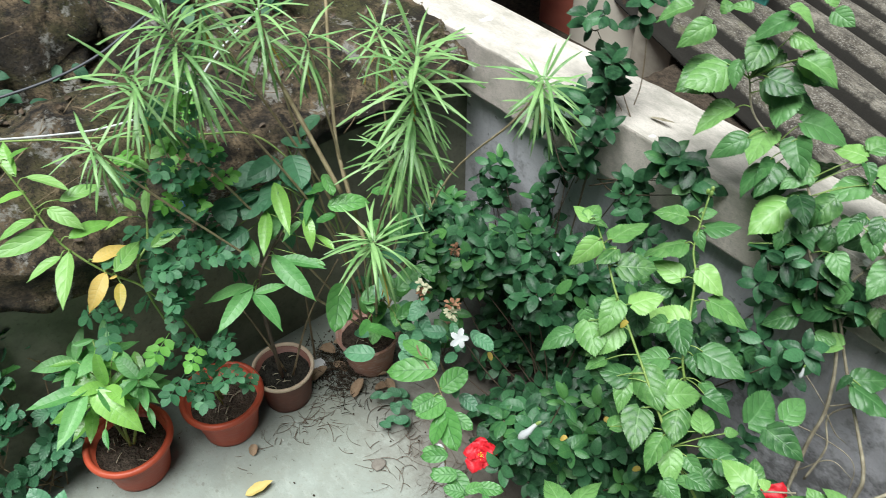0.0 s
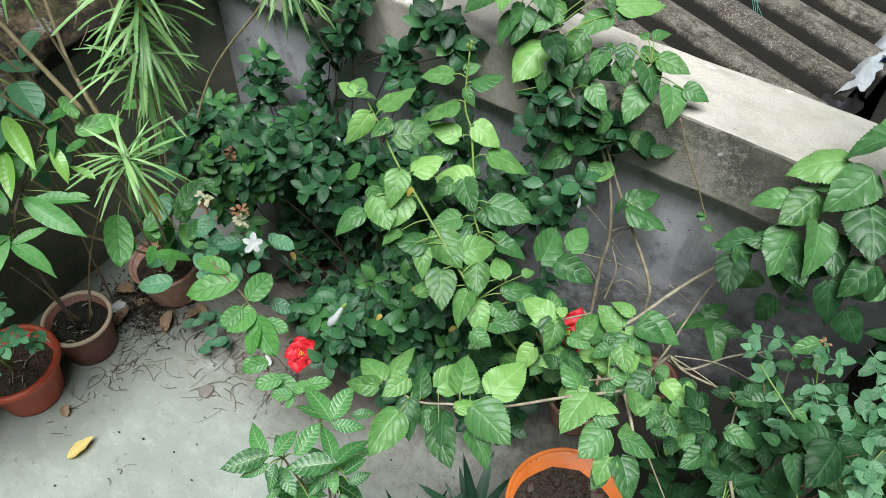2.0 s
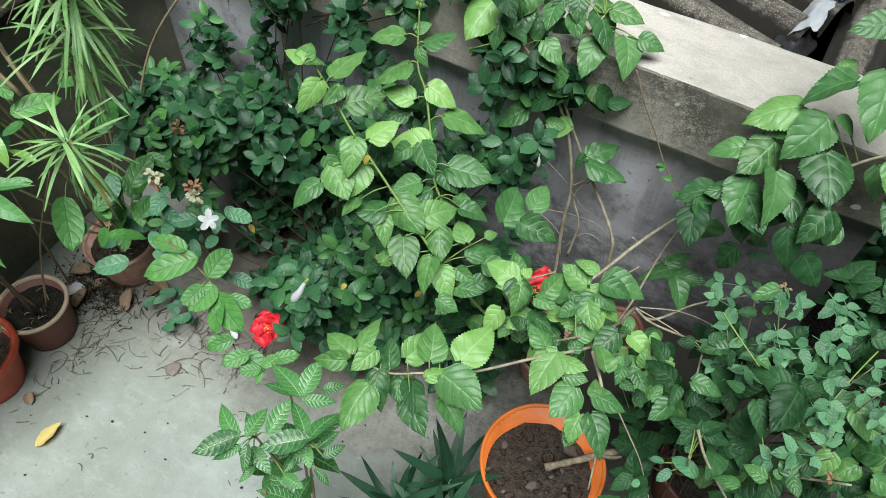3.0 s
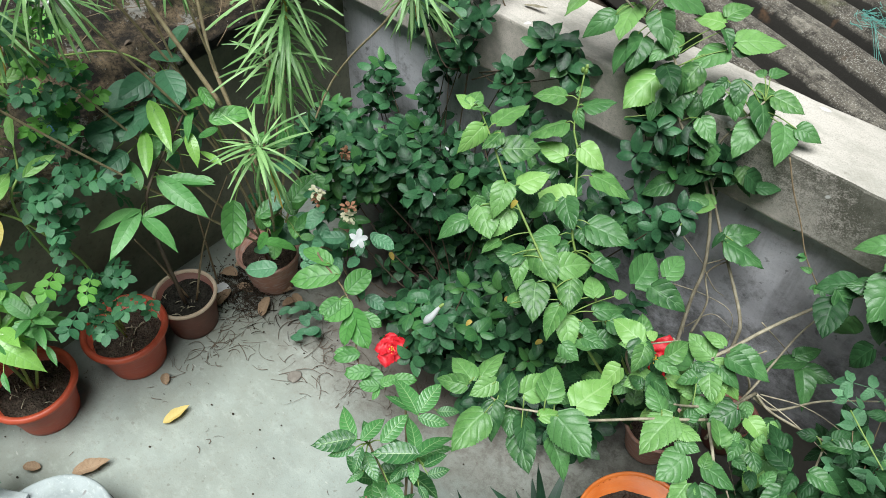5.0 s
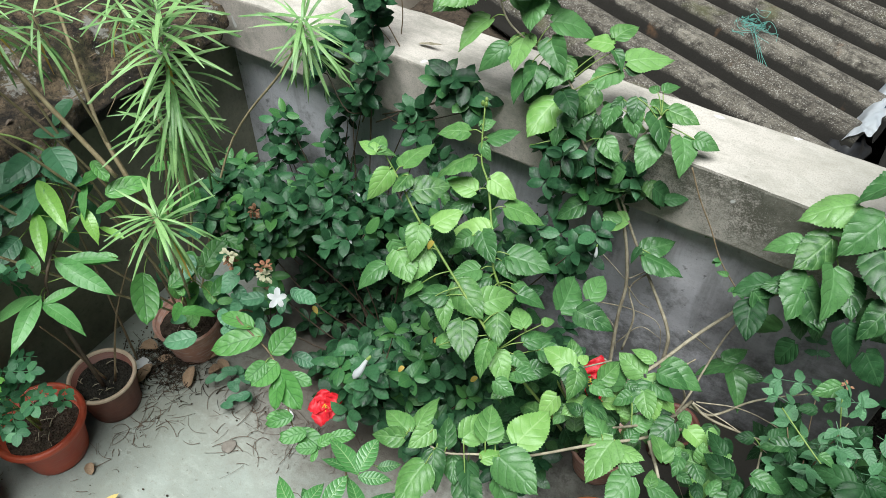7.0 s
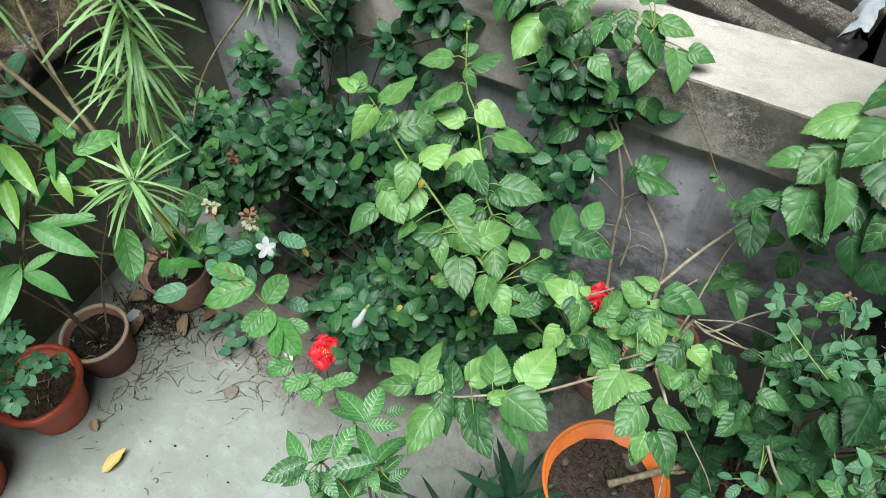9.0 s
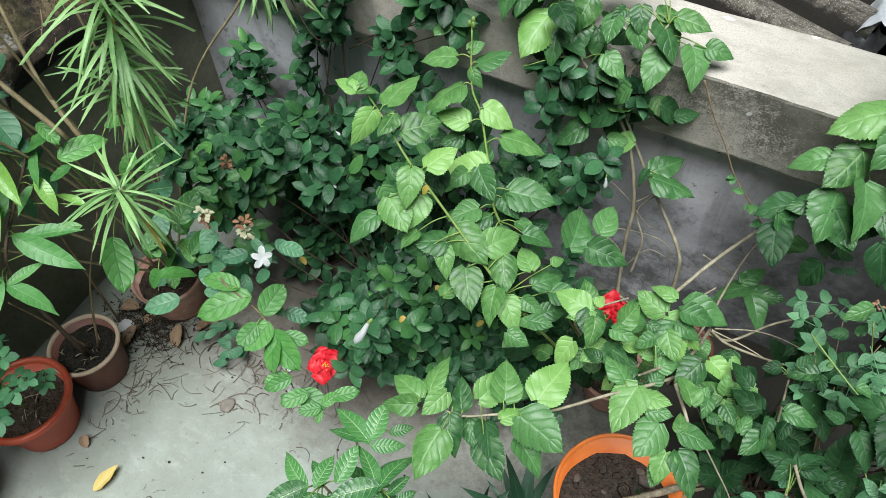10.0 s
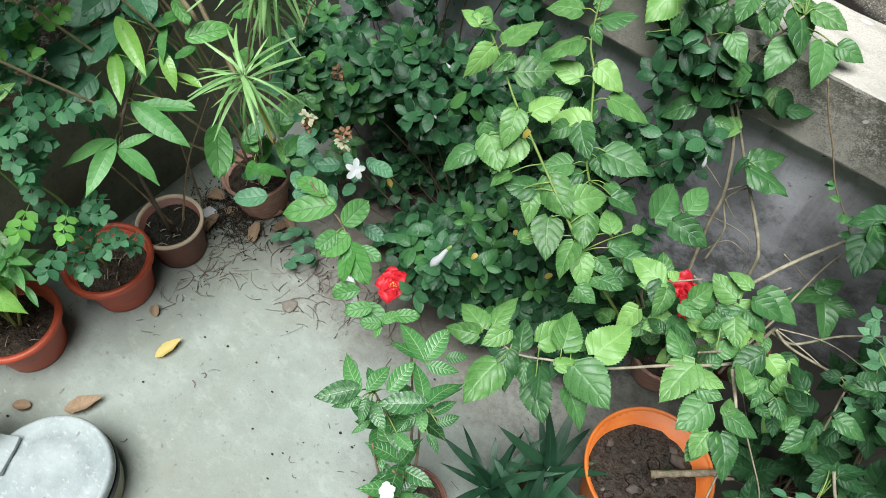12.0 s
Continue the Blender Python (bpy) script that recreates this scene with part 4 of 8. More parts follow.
for n in range(52):
    a, r = lump_rnd.uniform(0, 6.28), 0.118 * lump_rnd.random() ** 0.6
    s = 0.003 + 0.014 * lump_rnd.random() ** 2
    ob = new("soil_lump", lump_meshes[n % 4])
    ob.matrix_basis = pose(0.039 + r * math.cos(a), 1.199 + r * math.sin(a), 0.243 + s * 0.3, 0, 0, lump_rnd.uniform(0, 360)) @ Matrix.Diagonal((s * 1.3, s, s, 1))
    tagged(ob, "grey lump of dry soil in the orange pot", "soil lump", "lumps in the orange pot")

# ---- the drum with its lid ----
drum = thing("drum", (-1.12, 0.245, 0), "low round drum with a grey dented lid", "drum")
b = bmesh.new()
lathe(b, [(0.001, 0.0), (0.146, 0.0), (0.15, 0.02), (0.152, 0.08), (0.15, 0.135)], 48, (-1.12, 0.245, 0), 0.01)
part("body", b, DRUM_SIDE, drum, "mossy grey-green side")
b = bmesh.new()
rings = lathe(b, [(0.158, 0.118), (0.164, 0.128), (0.164, 0.15), (0.16, 0.158), (0.152, 0.159), (0.147, 0.153), (0.11, 0.152), (0.106, 0.156), (0.06, 0.157), (0.03, 0.155), (0.012, 0.15)], 56, (-1.12, 0.245, 0), 0.012)
b.faces.new(rings[-1])
for v in b.verts:
    v.co.z += 0.003 * noise.noise(v.co * 14)
part("lid", b, LID_GREY, drum, "pale grey lid with a raised edge")
b = bmesh.new()
lathe(b, [(0.158 + 0.008 * math.cos(q), 0.1 + 0.008 * math.sin(q)) for q in (k * math.pi / 4 for k in range(9))], 48, (-1.12, 0.245, 0))
part("band", b, RUBBER, drum, "dark band round the drum")
slab = thing("cement_slab", (-1.3, 0.17, 0.16), "broken pale cement slab lying on the drum", "slab")
b = bmesh.new()
block(b, -0.06, 0.06, -0.05, 0.05, 0.0, 0.016, 0.004, 3, 0.006)
b.transform(pose(-1.275, 0.19, 0.157, 0, 0, 28))
part("slab", b, LID_GREY, slab, "", False)
# leaves that stand out one by one: foot and tip of each blade
H1A = [
    (-0.75, 1.47, 1.04, -0.77, 1.52, 1.06),
    (-0.75, 1.47, 1.04, -0.80, 1.47, 1.06),
    (-0.75, 1.47, 1.04, -0.71, 1.49, 1.04),
    (-0.69, 1.49, 1.01, -0.68, 1.58, 1.04),
    (-0.71, 1.46, 1.01, -0.70, 1.39, 0.98),
    (-0.65, 1.47, 0.97, -0.58, 1.53, 0.97),
    (-0.67, 1.48, 1.00, -0.68, 1.42, 0.98),
    (-0.58, 1.45, 0.91, -0.54, 1.52, 0.92),
    (-0.61, 1.43, 0.91, -0.58, 1.36, 0.88),
]
H1B = [
    (-0.50, 1.38, 0.78, -0.57, 1.34, 0.78),
    (-0.51, 1.37, 0.77, -0.46, 1.32, 0.75),
    (-0.49, 1.41, 0.80, -0.40, 1.36, 0.77),
    (-0.42, 1.41, 0.76, -0.36, 1.48, 0.77),
    (-0.38, 1.42, 0.75, -0.34, 1.35, 0.73),
    (-0.31, 1.42, 0.74, -0.36, 1.47, 0.75),
    (-0.44, 1.36, 0.74, -0.39, 1.28, 0.71),
    (-0.37, 1.36, 0.71, -0.36, 1.28, 0.69),
    (-0.65, 1.34, 0.83, -0.68, 1.27, 0.82),
    (-0.64, 1.38, 0.85, -0.57, 1.33, 0.82),
    (-0.58, 1.42, 0.85, -0.58, 1.33, 0.82),
    (-0.56, 1.36, 0.80, -0.58, 1.31, 0.79),
    (-0.53, 1.35, 0.77, -0.60, 1.34, 0.78),
]
H1C = [
    (-0.30, 1.41, 0.70, -0.25, 1.47, 0.71),
    (-0.36, 1.48, 0.77, -0.29, 1.49, 0.76),
    (-0.26, 1.50, 0.76, -0.25, 1.61, 0.78),
    (-0.21, 1.55, 0.78, -0.20, 1.63, 0.80),
    (-0.22, 1.52, 0.76, -0.13, 1.51, 0.75),
    (-0.35, 1.36, 0.68, -0.29, 1.31, 0.66),
    (-0.31, 1.38, 0.68, -0.26, 1.36, 0.67),
    (-0.26, 1.37, 0.66, -0.21, 1.41, 0.67),
    (-0.28, 1.46, 0.73, -0.26, 1.49, 0.73),
    (-0.26, 1.42, 0.69, -0.19, 1.43, 0.69),
    (-0.47, 1.30, 0.69, -0.45, 1.36, 0.70),
    (-0.29, 1.32, 0.64, -0.31, 1.27, 0.63),
    (-0.26, 1.35, 0.65, -0.31, 1.34, 0.65),
]
H2A = [
    (-0.65, 1.72, 0.98, -0.72, 1.68, 0.98),
    (-0.63, 1.74, 0.99, -0.60, 1.77, 1.00),
    (-0.60, 1.73, 0.97, -0.54, 1.79, 0.98),
    (-0.61, 1.72, 0.96, -0.58, 1.69, 0.94),
    (-0.62, 1.69, 0.93, -0.68, 1.60, 0.92),
    (-0.58, 1.64, 0.87, -0.66, 1.63, 0.88),
    (-0.56, 1.68, 0.89, -0.48, 1.68, 0.87),
    (-0.50, 1.66, 0.84, -0.40, 1.69, 0.83),
    (-0.51, 1.61, 0.80, -0.56, 1.65, 0.82),
    (-0.51, 1.60, 0.80, -0.60, 1.55, 0.79),
]
H2B = [
    (-0.44, 1.58, 0.77, -0.33, 1.60, 0.76),
    (-0.52, 1.58, 0.81, -0.46, 1.52, 0.78),
    (-0.49, 1.52, 0.74, -0.54, 1.46, 0.74),
    (-0.45, 1.56, 0.76, -0.40, 1.53, 0.74),
    (-0.54, 1.56, 0.80, -0.57, 1.51, 0.79),
    (-0.46, 1.52, 0.73, -0.50, 1.47, 0.72),
    (-0.40, 1.54, 0.72, -0.34, 1.53, 0.71),
    (-0.44, 1.50, 0.71, -0.37, 1.48, 0.69),
]
FBA = [
    (-0.37, 1.03, 0.78, -0.44, 1.05, 0.79),
    (-0.36, 1.05, 0.78, -0.38, 1.12, 0.80),
    (-0.37, 1.01, 0.78, -0.43, 0.98, 0.78),
    (-0.33, 1.06, 0.78, -0.35, 1.00, 0.77),
    (-0.31, 1.03, 0.76, -0.27, 0.97, 0.74),
    (-0.31, 1.00, 0.75, -0.32, 0.90, 0.73),
    (-0.27, 1.08, 0.77, -0.23, 1.16, 0.78),
    (-0.29, 1.05, 0.76, -0.33, 1.10, 0.78),
    (-0.23, 1.10, 0.77, -0.25, 1.18, 0.79),
    (-0.17, 1.13, 0.77, -0.15, 1.23, 0.79),
    (-0.22, 1.07, 0.75, -0.19, 1.11, 0.76),
    (-0.19, 1.09, 0.76, -0.09, 1.06, 0.74),
]
FBB = [
    (-0.25, 1.07, 0.71, -0.21, 1.01, 0.70),
    (-0.24, 1.04, 0.70, -0.18, 0.98, 0.68),
    (-0.18, 1.07, 0.70, -0.11, 1.03, 0.68),
    (-0.28, 1.06, 0.72, -0.25, 1.01, 0.71),
    (-0.32, 1.07, 0.74, -0.30, 1.06, 0.73),
    (-0.23, 1.14, 0.74, -0.19, 1.15, 0.74),
    (-0.31, 1.02, 0.71, -0.33, 0.98, 0.71),
]
FCA = [
    (-0.14, 1.33, 0.80, -0.12, 1.28, 0.78),
    (-0.09, 1.34, 0.80, -0.06, 1.40, 0.81),
    (-0.10, 1.33, 0.79, -0.05, 1.32, 0.79),
    (-0.01, 1.26, 0.74, -0.03, 1.16, 0.71),
    (-0.00, 1.25, 0.73, 0.06, 1.26, 0.73),
    (0.09, 1.27, 0.74, 0.06, 1.33, 0.75),
    (0.02, 1.23, 0.72, 0.07, 1.24, 0.72),
    (0.05, 1.22, 0.71, 0.03, 1.14, 0.69),
    (0.09, 1.22, 0.71, 0.08, 1.26, 0.72),
    (0.09, 1.22, 0.71, 0.16, 1.23, 0.71),
    (0.08, 1.18, 0.69, 0.08, 1.12, 0.67),
    (0.10, 1.19, 0.69, 0.16, 1.13, 0.68),
    (-0.04, 1.26, 0.74, -0.09, 1.30, 0.75),
]
FCB = [
    (-0.04, 1.38, 0.78, 0.00, 1.37, 0.78),
    (0.01, 1.40, 0.79, 0.06, 1.39, 0.79),
    (-0.00, 1.38, 0.78, 0.03, 1.33, 0.76),
    (-0.02, 1.36, 0.77, -0.05, 1.33, 0.76),
    (0.01, 1.42, 0.81, 0.08, 1.42, 0.80),
    (-0.09, 1.31, 0.74, -0.04, 1.31, 0.74),
    (-0.10, 1.29, 0.73, -0.14, 1.29, 0.73),
    (0.01, 1.29, 0.72, 0.02, 1.33, 0.73),
    (0.08, 1.17, 0.65, 0.08, 1.12, 0.64),
    (0.11, 1.30, 0.72, 0.11, 1.33, 0.73),
    (0.13, 1.28, 0.71, 0.16, 1.27, 0.71),
    (-0.26, 1.29, 0.76, -0.21, 1.30, 0.76),
    (-0.29, 1.25, 0.75, -0.24, 1.24, 0.74),
]
CPA = [
    (-0.78, 1.92, 1.26, -0.81, 1.79, 1.22),
    (-0.78, 1.92, 1.27, -0.71, 1.92, 1.25),
    (-0.68, 2.00, 1.31, -0.71, 1.92, 1.28),
    (-0.64, 2.01, 1.29, -0.53, 2.04, 1.28),
    (-0.63, 1.98, 1.24, -0.59, 1.88, 1.18),
    (-0.68, 1.96, 1.25, -0.53, 2.00, 1.23),
    (-0.71, 1.91, 1.18, -0.76, 1.80, 1.15),
    (-0.57, 1.98, 1.18, -0.45, 2.03, 1.18),
    (-0.62, 1.94, 1.15, -0.61, 1.83, 1.10),
    (-0.65, 1.90, 1.13, -0.68, 1.81, 1.10),
    (-0.56, 1.96, 1.15, -0.50, 1.88, 1.10),
    (-0.39, 2.00, 1.10, -0.44, 1.91, 1.07),
    (-0.57, 1.92, 1.09, -0.55, 1.82, 1.05),
]
CPB = [
    (-0.59, 1.90, 1.08, -0.60, 1.82, 1.05),
    (-0.42, 2.02, 1.15, -0.49, 2.00, 1.15),
    (-0.42, 2.03, 1.16, -0.39, 2.09, 1.19),
    (-0.41, 2.01, 1.14, -0.37, 1.98, 1.12),
    (-0.37, 2.01, 1.12, -0.28, 2.08, 1.14),
    (-0.37, 2.00, 1.11, -0.32, 2.03, 1.11),
    (-0.50, 1.90, 1.02, -0.52, 1.79, 0.98),
    (-0.48, 1.90, 1.01, -0.46, 1.81, 0.97),
    (-0.44, 1.92, 1.02, -0.40, 1.85, 0.99),
    (-0.50, 1.90, 1.03, -0.45, 1.92, 1.03),
    (-0.52, 1.81, 0.93, -0.50, 1.81, 0.93),
    (-0.51, 1.95, 1.09, -0.52, 1.88, 1.07),
    (-0.63, 2.02, 1.31, -0.57, 2.00, 1.28),
]
CPC = [
    (-0.26, 1.94, 1.06, -0.19, 1.88, 1.02),
    (-0.23, 1.95, 1.07, -0.15, 1.95, 1.06),
    (-0.24, 1.91, 1.01, -0.23, 1.82, 0.97),
    (-0.18, 1.93, 1.02, -0.13, 1.86, 0.99),
    (-0.15, 1.94, 1.02, -0.09, 1.94, 1.02),
    (-0.34, 1.93, 1.07, -0.35, 1.89, 1.06),
    (-0.31, 1.94, 1.08, -0.29, 1.89, 1.05),
    (-0.27, 1.96, 1.10, -0.30, 1.97, 1.10),
    (-0.26, 1.97, 1.10, -0.23, 2.01, 1.11),
    (-0.31, 1.92, 1.05, -0.28, 1.87, 1.02),
    (-0.27, 1.94, 1.07, -0.22, 1.97, 1.07),
    (-0.35, 1.91, 1.06, -0.35, 1.85, 1.03),
    (-0.35, 1.86, 0.99, -0.29, 1.83, 0.97),
]
RCA = [
    (0.23, 1.86, 1.06, 0.11, 1.79, 1.02),
    (0.16, 1.79, 0.97, 0.08, 1.75, 0.95),
    (0.21, 1.81, 0.99, 0.16, 1.70, 0.94),
    (0.28, 1.85, 1.06, 0.24, 1.73, 1.00),
    (0.31, 1.81, 1.01, 0.36, 1.68, 0.96),
    (0.24, 1.77, 0.95, 0.28, 1.65, 0.90),
    (0.20, 1.75, 0.92, 0.21, 1.63, 0.87),
    (0.17, 1.73, 0.90, 0.11, 1.69, 0.88),
    (0.12, 1.68, 0.85, 0.14, 1.58, 0.81),
    (0.30, 1.90, 1.13, 0.19, 1.84, 1.10),
    (0.34, 1.91, 1.16, 0.38, 1.77, 1.09),
    (0.30, 1.86, 1.07, 0.35, 1.83, 1.06),
    (0.25, 1.83, 1.02, 0.18, 1.81, 1.01),
]
RCB = [
    (0.31, 1.98, 1.22, 0.23, 1.93, 1.20),
    (0.14, 1.74, 0.87, 0.06, 1.68, 0.85),
    (0.43, 1.83, 1.03, 0.48, 1.75, 1.00),
    (0.27, 1.92, 1.12, 0.28, 1.97, 1.15),
    (0.31, 1.82, 0.98, 0.30, 1.75, 0.96),
    (0.25, 1.74, 0.88, 0.21, 1.76, 0.89),
    (0.39, 1.91, 1.13, 0.46, 1.87, 1.12),
    (0.36, 1.95, 1.19, 0.45, 1.96, 1.20),
    (0.44, 1.87, 1.09, 0.52, 1.81, 1.07),
    (0.48, 1.83, 1.05, 0.57, 1.82, 1.06),
    (0.32, 1.96, 1.19, 0.39, 2.00, 1.22),
]
WLA = [
    (-0.18, 1.86, 0.68, -0.11, 1.93, 0.70),
    (-0.17, 1.85, 0.68, -0.06, 1.86, 0.67),
    (-0.19, 1.86, 0.69, -0.20, 1.82, 0.67),
    (0.14, 1.74, 0.55, 0.06, 1.68, 0.53),
    (0.15, 1.73, 0.54, 0.23, 1.74, 0.54),
    (0.12, 1.74, 0.55, 0.16, 1.80, 0.57),
    (0.15, 1.73, 0.54, 0.20, 1.65, 0.51),
    (-0.03, 1.95, 0.76, -0.05, 1.93, 0.75),
    (-0.02, 1.95, 0.76, -0.01, 1.97, 0.77),
    (0.04, 1.89, 0.69, 0.01, 1.89, 0.69),
]
PA = [
    (-1.52, 0.41, 0.50, -1.54, 0.27, 0.51),
    (-1.52, 0.40, 0.50, -1.42, 0.29, 0.46),
    (-1.51, 0.42, 0.49, -1.37, 0.46, 0.44),
    (-1.51, 0.44, 0.49, -1.43, 0.44, 0.46),
    (-1.58, 0.42, 0.55, -1.60, 0.36, 0.56),
    (-1.50, 0.52, 0.49, -1.58, 0.47, 0.52),
    (-1.49, 0.50, 0.48, -1.45, 0.59, 0.47),
    (-1.55, 0.50, 0.53, -1.59, 0.54, 0.54),
    (-1.43, 0.40, 0.42, -1.38, 0.38, 0.41),
    (-1.42, 0.52, 0.42, -1.37, 0.51, 0.40),
    (-1.50, 0.50, 0.48, -1.41, 0.53, 0.45),
    (-1.54, 0.56, 0.52, -1.47, 0.54, 0.50),
    (-1.60, 0.48, 0.58, -1.61, 0.43, 0.58),
]
PCA = [
    (-1.47, 1.04, 0.92, -1.34, 0.99, 0.86),
    (-1.45, 0.99, 0.86, -1.36, 0.92, 0.81),
    (-1.39, 1.06, 0.83, -1.38, 0.99, 0.81),
    (-1.39, 1.08, 0.84, -1.32, 1.04, 0.80),
    (-1.31, 1.10, 0.76, -1.38, 1.09, 0.78),
    (-1.30, 1.06, 0.73, -1.36, 1.00, 0.74),
    (-1.32, 0.99, 0.72, -1.40, 0.96, 0.75),
    (-1.41, 1.12, 0.88, -1.38, 1.05, 0.85),
    (-1.36, 0.87, 0.72, -1.41, 0.76, 0.73),
    (-1.36, 0.87, 0.72, -1.30, 0.74, 0.69),
    (-1.35, 0.87, 0.71, -1.24, 0.88, 0.67),
    (-1.35, 0.87, 0.71, -1.32, 0.95, 0.71),
    (-1.38, 0.96, 0.77, -1.23, 0.97, 0.71),
    (-1.37, 0.96, 0.76, -1.28, 1.05, 0.74),
    (-1.39, 0.90, 0.76, -1.47, 0.94, 0.80),
    (-1.41, 0.97, 0.81, -1.53, 1.07, 0.87),
    (-1.40, 1.01, 0.81, -1.42, 1.04, 0.83),
]
VN = [
    (-0.94, 1.16, 0.54, -1.02, 1.07, 0.54),
    (-0.90, 1.15, 0.51, -0.89, 1.23, 0.52),
    (-0.90, 1.12, 0.50, -0.91, 1.06, 0.49),
    (-0.88, 1.14, 0.49, -0.89, 1.06, 0.48),
    (-0.86, 1.13, 0.48, -0.77, 1.08, 0.45),
    (-0.84, 1.14, 0.47, -0.78, 1.15, 0.46),
    (-0.97, 1.16, 0.56, -1.05, 1.15, 0.58),
    (-0.79, 1.07, 0.41, -0.83, 1.03, 0.41),
    (-0.75, 1.04, 0.38, -0.78, 1.02, 0.39),
    (-0.75, 1.05, 0.39, -0.68, 1.05, 0.37),
    (-0.85, 1.12, 0.47, -0.82, 1.05, 0.45),
]
LT = [
    (-1.60, 0.51, 1.13, -1.54, 0.57, 1.10),
    (-1.61, 0.49, 1.14, -1.69, 0.50, 1.18),
    (-1.59, 0.49, 1.10, -1.60, 0.43, 1.11),
    (-1.56, 0.52, 1.06, -1.49, 0.55, 1.03),
    (-1.56, 0.55, 1.07, -1.55, 0.64, 1.07),
    (-1.55, 0.48, 1.05, -1.56, 0.40, 1.05),
    (-1.53, 0.50, 1.02, -1.53, 0.37, 1.01),
    (-1.51, 0.53, 1.00, -1.51, 0.63, 1.00),
    (-1.49, 0.49, 0.97, -1.48, 0.41, 0.96),
    (-1.49, 0.51, 0.97, -1.39, 0.44, 0.92),
    (-1.44, 0.68, 0.93, -1.43, 0.76, 0.94),
    (-1.43, 0.58, 0.92, -1.47, 0.67, 0.93),
    (-1.53, 0.75, 1.08, -1.61, 0.69, 1.11),
    (-1.55, 0.76, 1.10, -1.53, 0.84, 1.11),
    (-1.49, 0.68, 1.01, -1.55, 0.67, 1.03),
    (-1.51, 0.73, 1.04, -1.45, 0.69, 1.01),
    (-1.49, 0.66, 1.00, -1.50, 0.61, 1.00),
    (-1.63, 0.49, 1.17, -1.64, 0.54, 1.18),
]
LY = [
    (-1.47, 0.55, 0.94, -1.47, 0.64, 0.94),
    (-1.44, 0.56, 0.91, -1.39, 0.49, 0.88),
    (-1.42, 0.58, 0.88, -1.36, 0.55, 0.86),
    (-1.43, 0.58, 0.90, -1.43, 0.56, 0.90),
]
FDA = [
    (-0.16, 1.38, 0.76, -0.20, 1.42, 0.78),
    (-0.16, 1.37, 0.76, -0.24, 1.37, 0.77),
    (-0.15, 1.37, 0.76, -0.20, 1.34, 0.75),
    (-0.15, 1.38, 0.77, -0.14, 1.41, 0.77),
    (-0.16, 1.37, 0.76, -0.12, 1.31, 0.74),
    (-0.08, 1.37, 0.75, -0.06, 1.45, 0.77),
    (-0.02, 1.42, 0.78, -0.09, 1.44, 0.78),
    (-0.01, 1.42, 0.77, 0.07, 1.39, 0.76),
    (0.01, 1.45, 0.79, 0.10, 1.44, 0.79),
    (-0.00, 1.40, 0.76, 0.04, 1.34, 0.74),
    (-0.07, 1.34, 0.73, -0.02, 1.37, 0.73),
    (-0.03, 1.34, 0.72, -0.01, 1.38, 0.73),
    (-0.10, 1.33, 0.72, -0.14, 1.28, 0.71),
]
FDB = [
    (-0.09, 1.33, 0.74, -0.05, 1.27, 0.73),
    (0.01, 1.40, 0.78, 0.00, 1.33, 0.76),
    (0.08, 1.36, 0.75, 0.05, 1.30, 0.73),
    (-0.01, 1.44, 0.81, -0.06, 1.45, 0.82),
    (0.01, 1.32, 0.73, 0.04, 1.36, 0.74),
    (-0.03, 1.29, 0.71, -0.05, 1.24, 0.70),
    (0.12, 1.31, 0.72, 0.12, 1.27, 0.71),
    (0.15, 1.31, 0.72, 0.18, 1.28, 0.71),
]
RSA = [
    (0.35, 1.63, 0.77, 0.31, 1.58, 0.75),
    (0.24, 1.49, 0.65, 0.20, 1.47, 0.64),
    (0.27, 1.50, 0.66, 0.30, 1.54, 0.67),
    (0.31, 1.50, 0.66, 0.25, 1.48, 0.65),
    (0.31, 1.50, 0.66, 0.33, 1.46, 0.65),
    (0.23, 1.41, 0.59, 0.16, 1.43, 0.60),
    (0.20, 1.44, 0.61, 0.14, 1.47, 0.62),
    (0.13, 1.41, 0.59, 0.12, 1.38, 0.58),
    (0.32, 1.52, 0.67, 0.33, 1.54, 0.68),
    (0.33, 1.58, 0.72, 0.29, 1.56, 0.72),
    (0.35, 1.58, 0.73, 0.35, 1.62, 0.74),
    (0.36, 1.57, 0.72, 0.37, 1.55, 0.72),
]
RSB = [
    (0.30, 1.28, 0.67, 0.24, 1.28, 0.66),
    (0.32, 1.28, 0.67, 0.36, 1.33, 0.68),
    (0.31, 1.28, 0.67, 0.28, 1.23, 0.65),
    (0.32, 1.28, 0.67, 0.38, 1.28, 0.68),
    (0.31, 1.28, 0.67, 0.31, 1.31, 0.67),
    (0.24, 1.34, 0.69, 0.24, 1.29, 0.68),
    (0.26, 1.36, 0.70, 0.33, 1.36, 0.71),
    (0.27, 1.34, 0.70, 0.26, 1.30, 0.68),
    (0.22, 1.35, 0.69, 0.15, 1.37, 0.69),
    (0.17, 1.31, 0.66, 0.19, 1.27, 0.66),
    (0.20, 1.30, 0.66, 0.21, 1.35, 0.67),
    (0.24, 1.31, 0.67, 0.21, 1.25, 0.65),
]
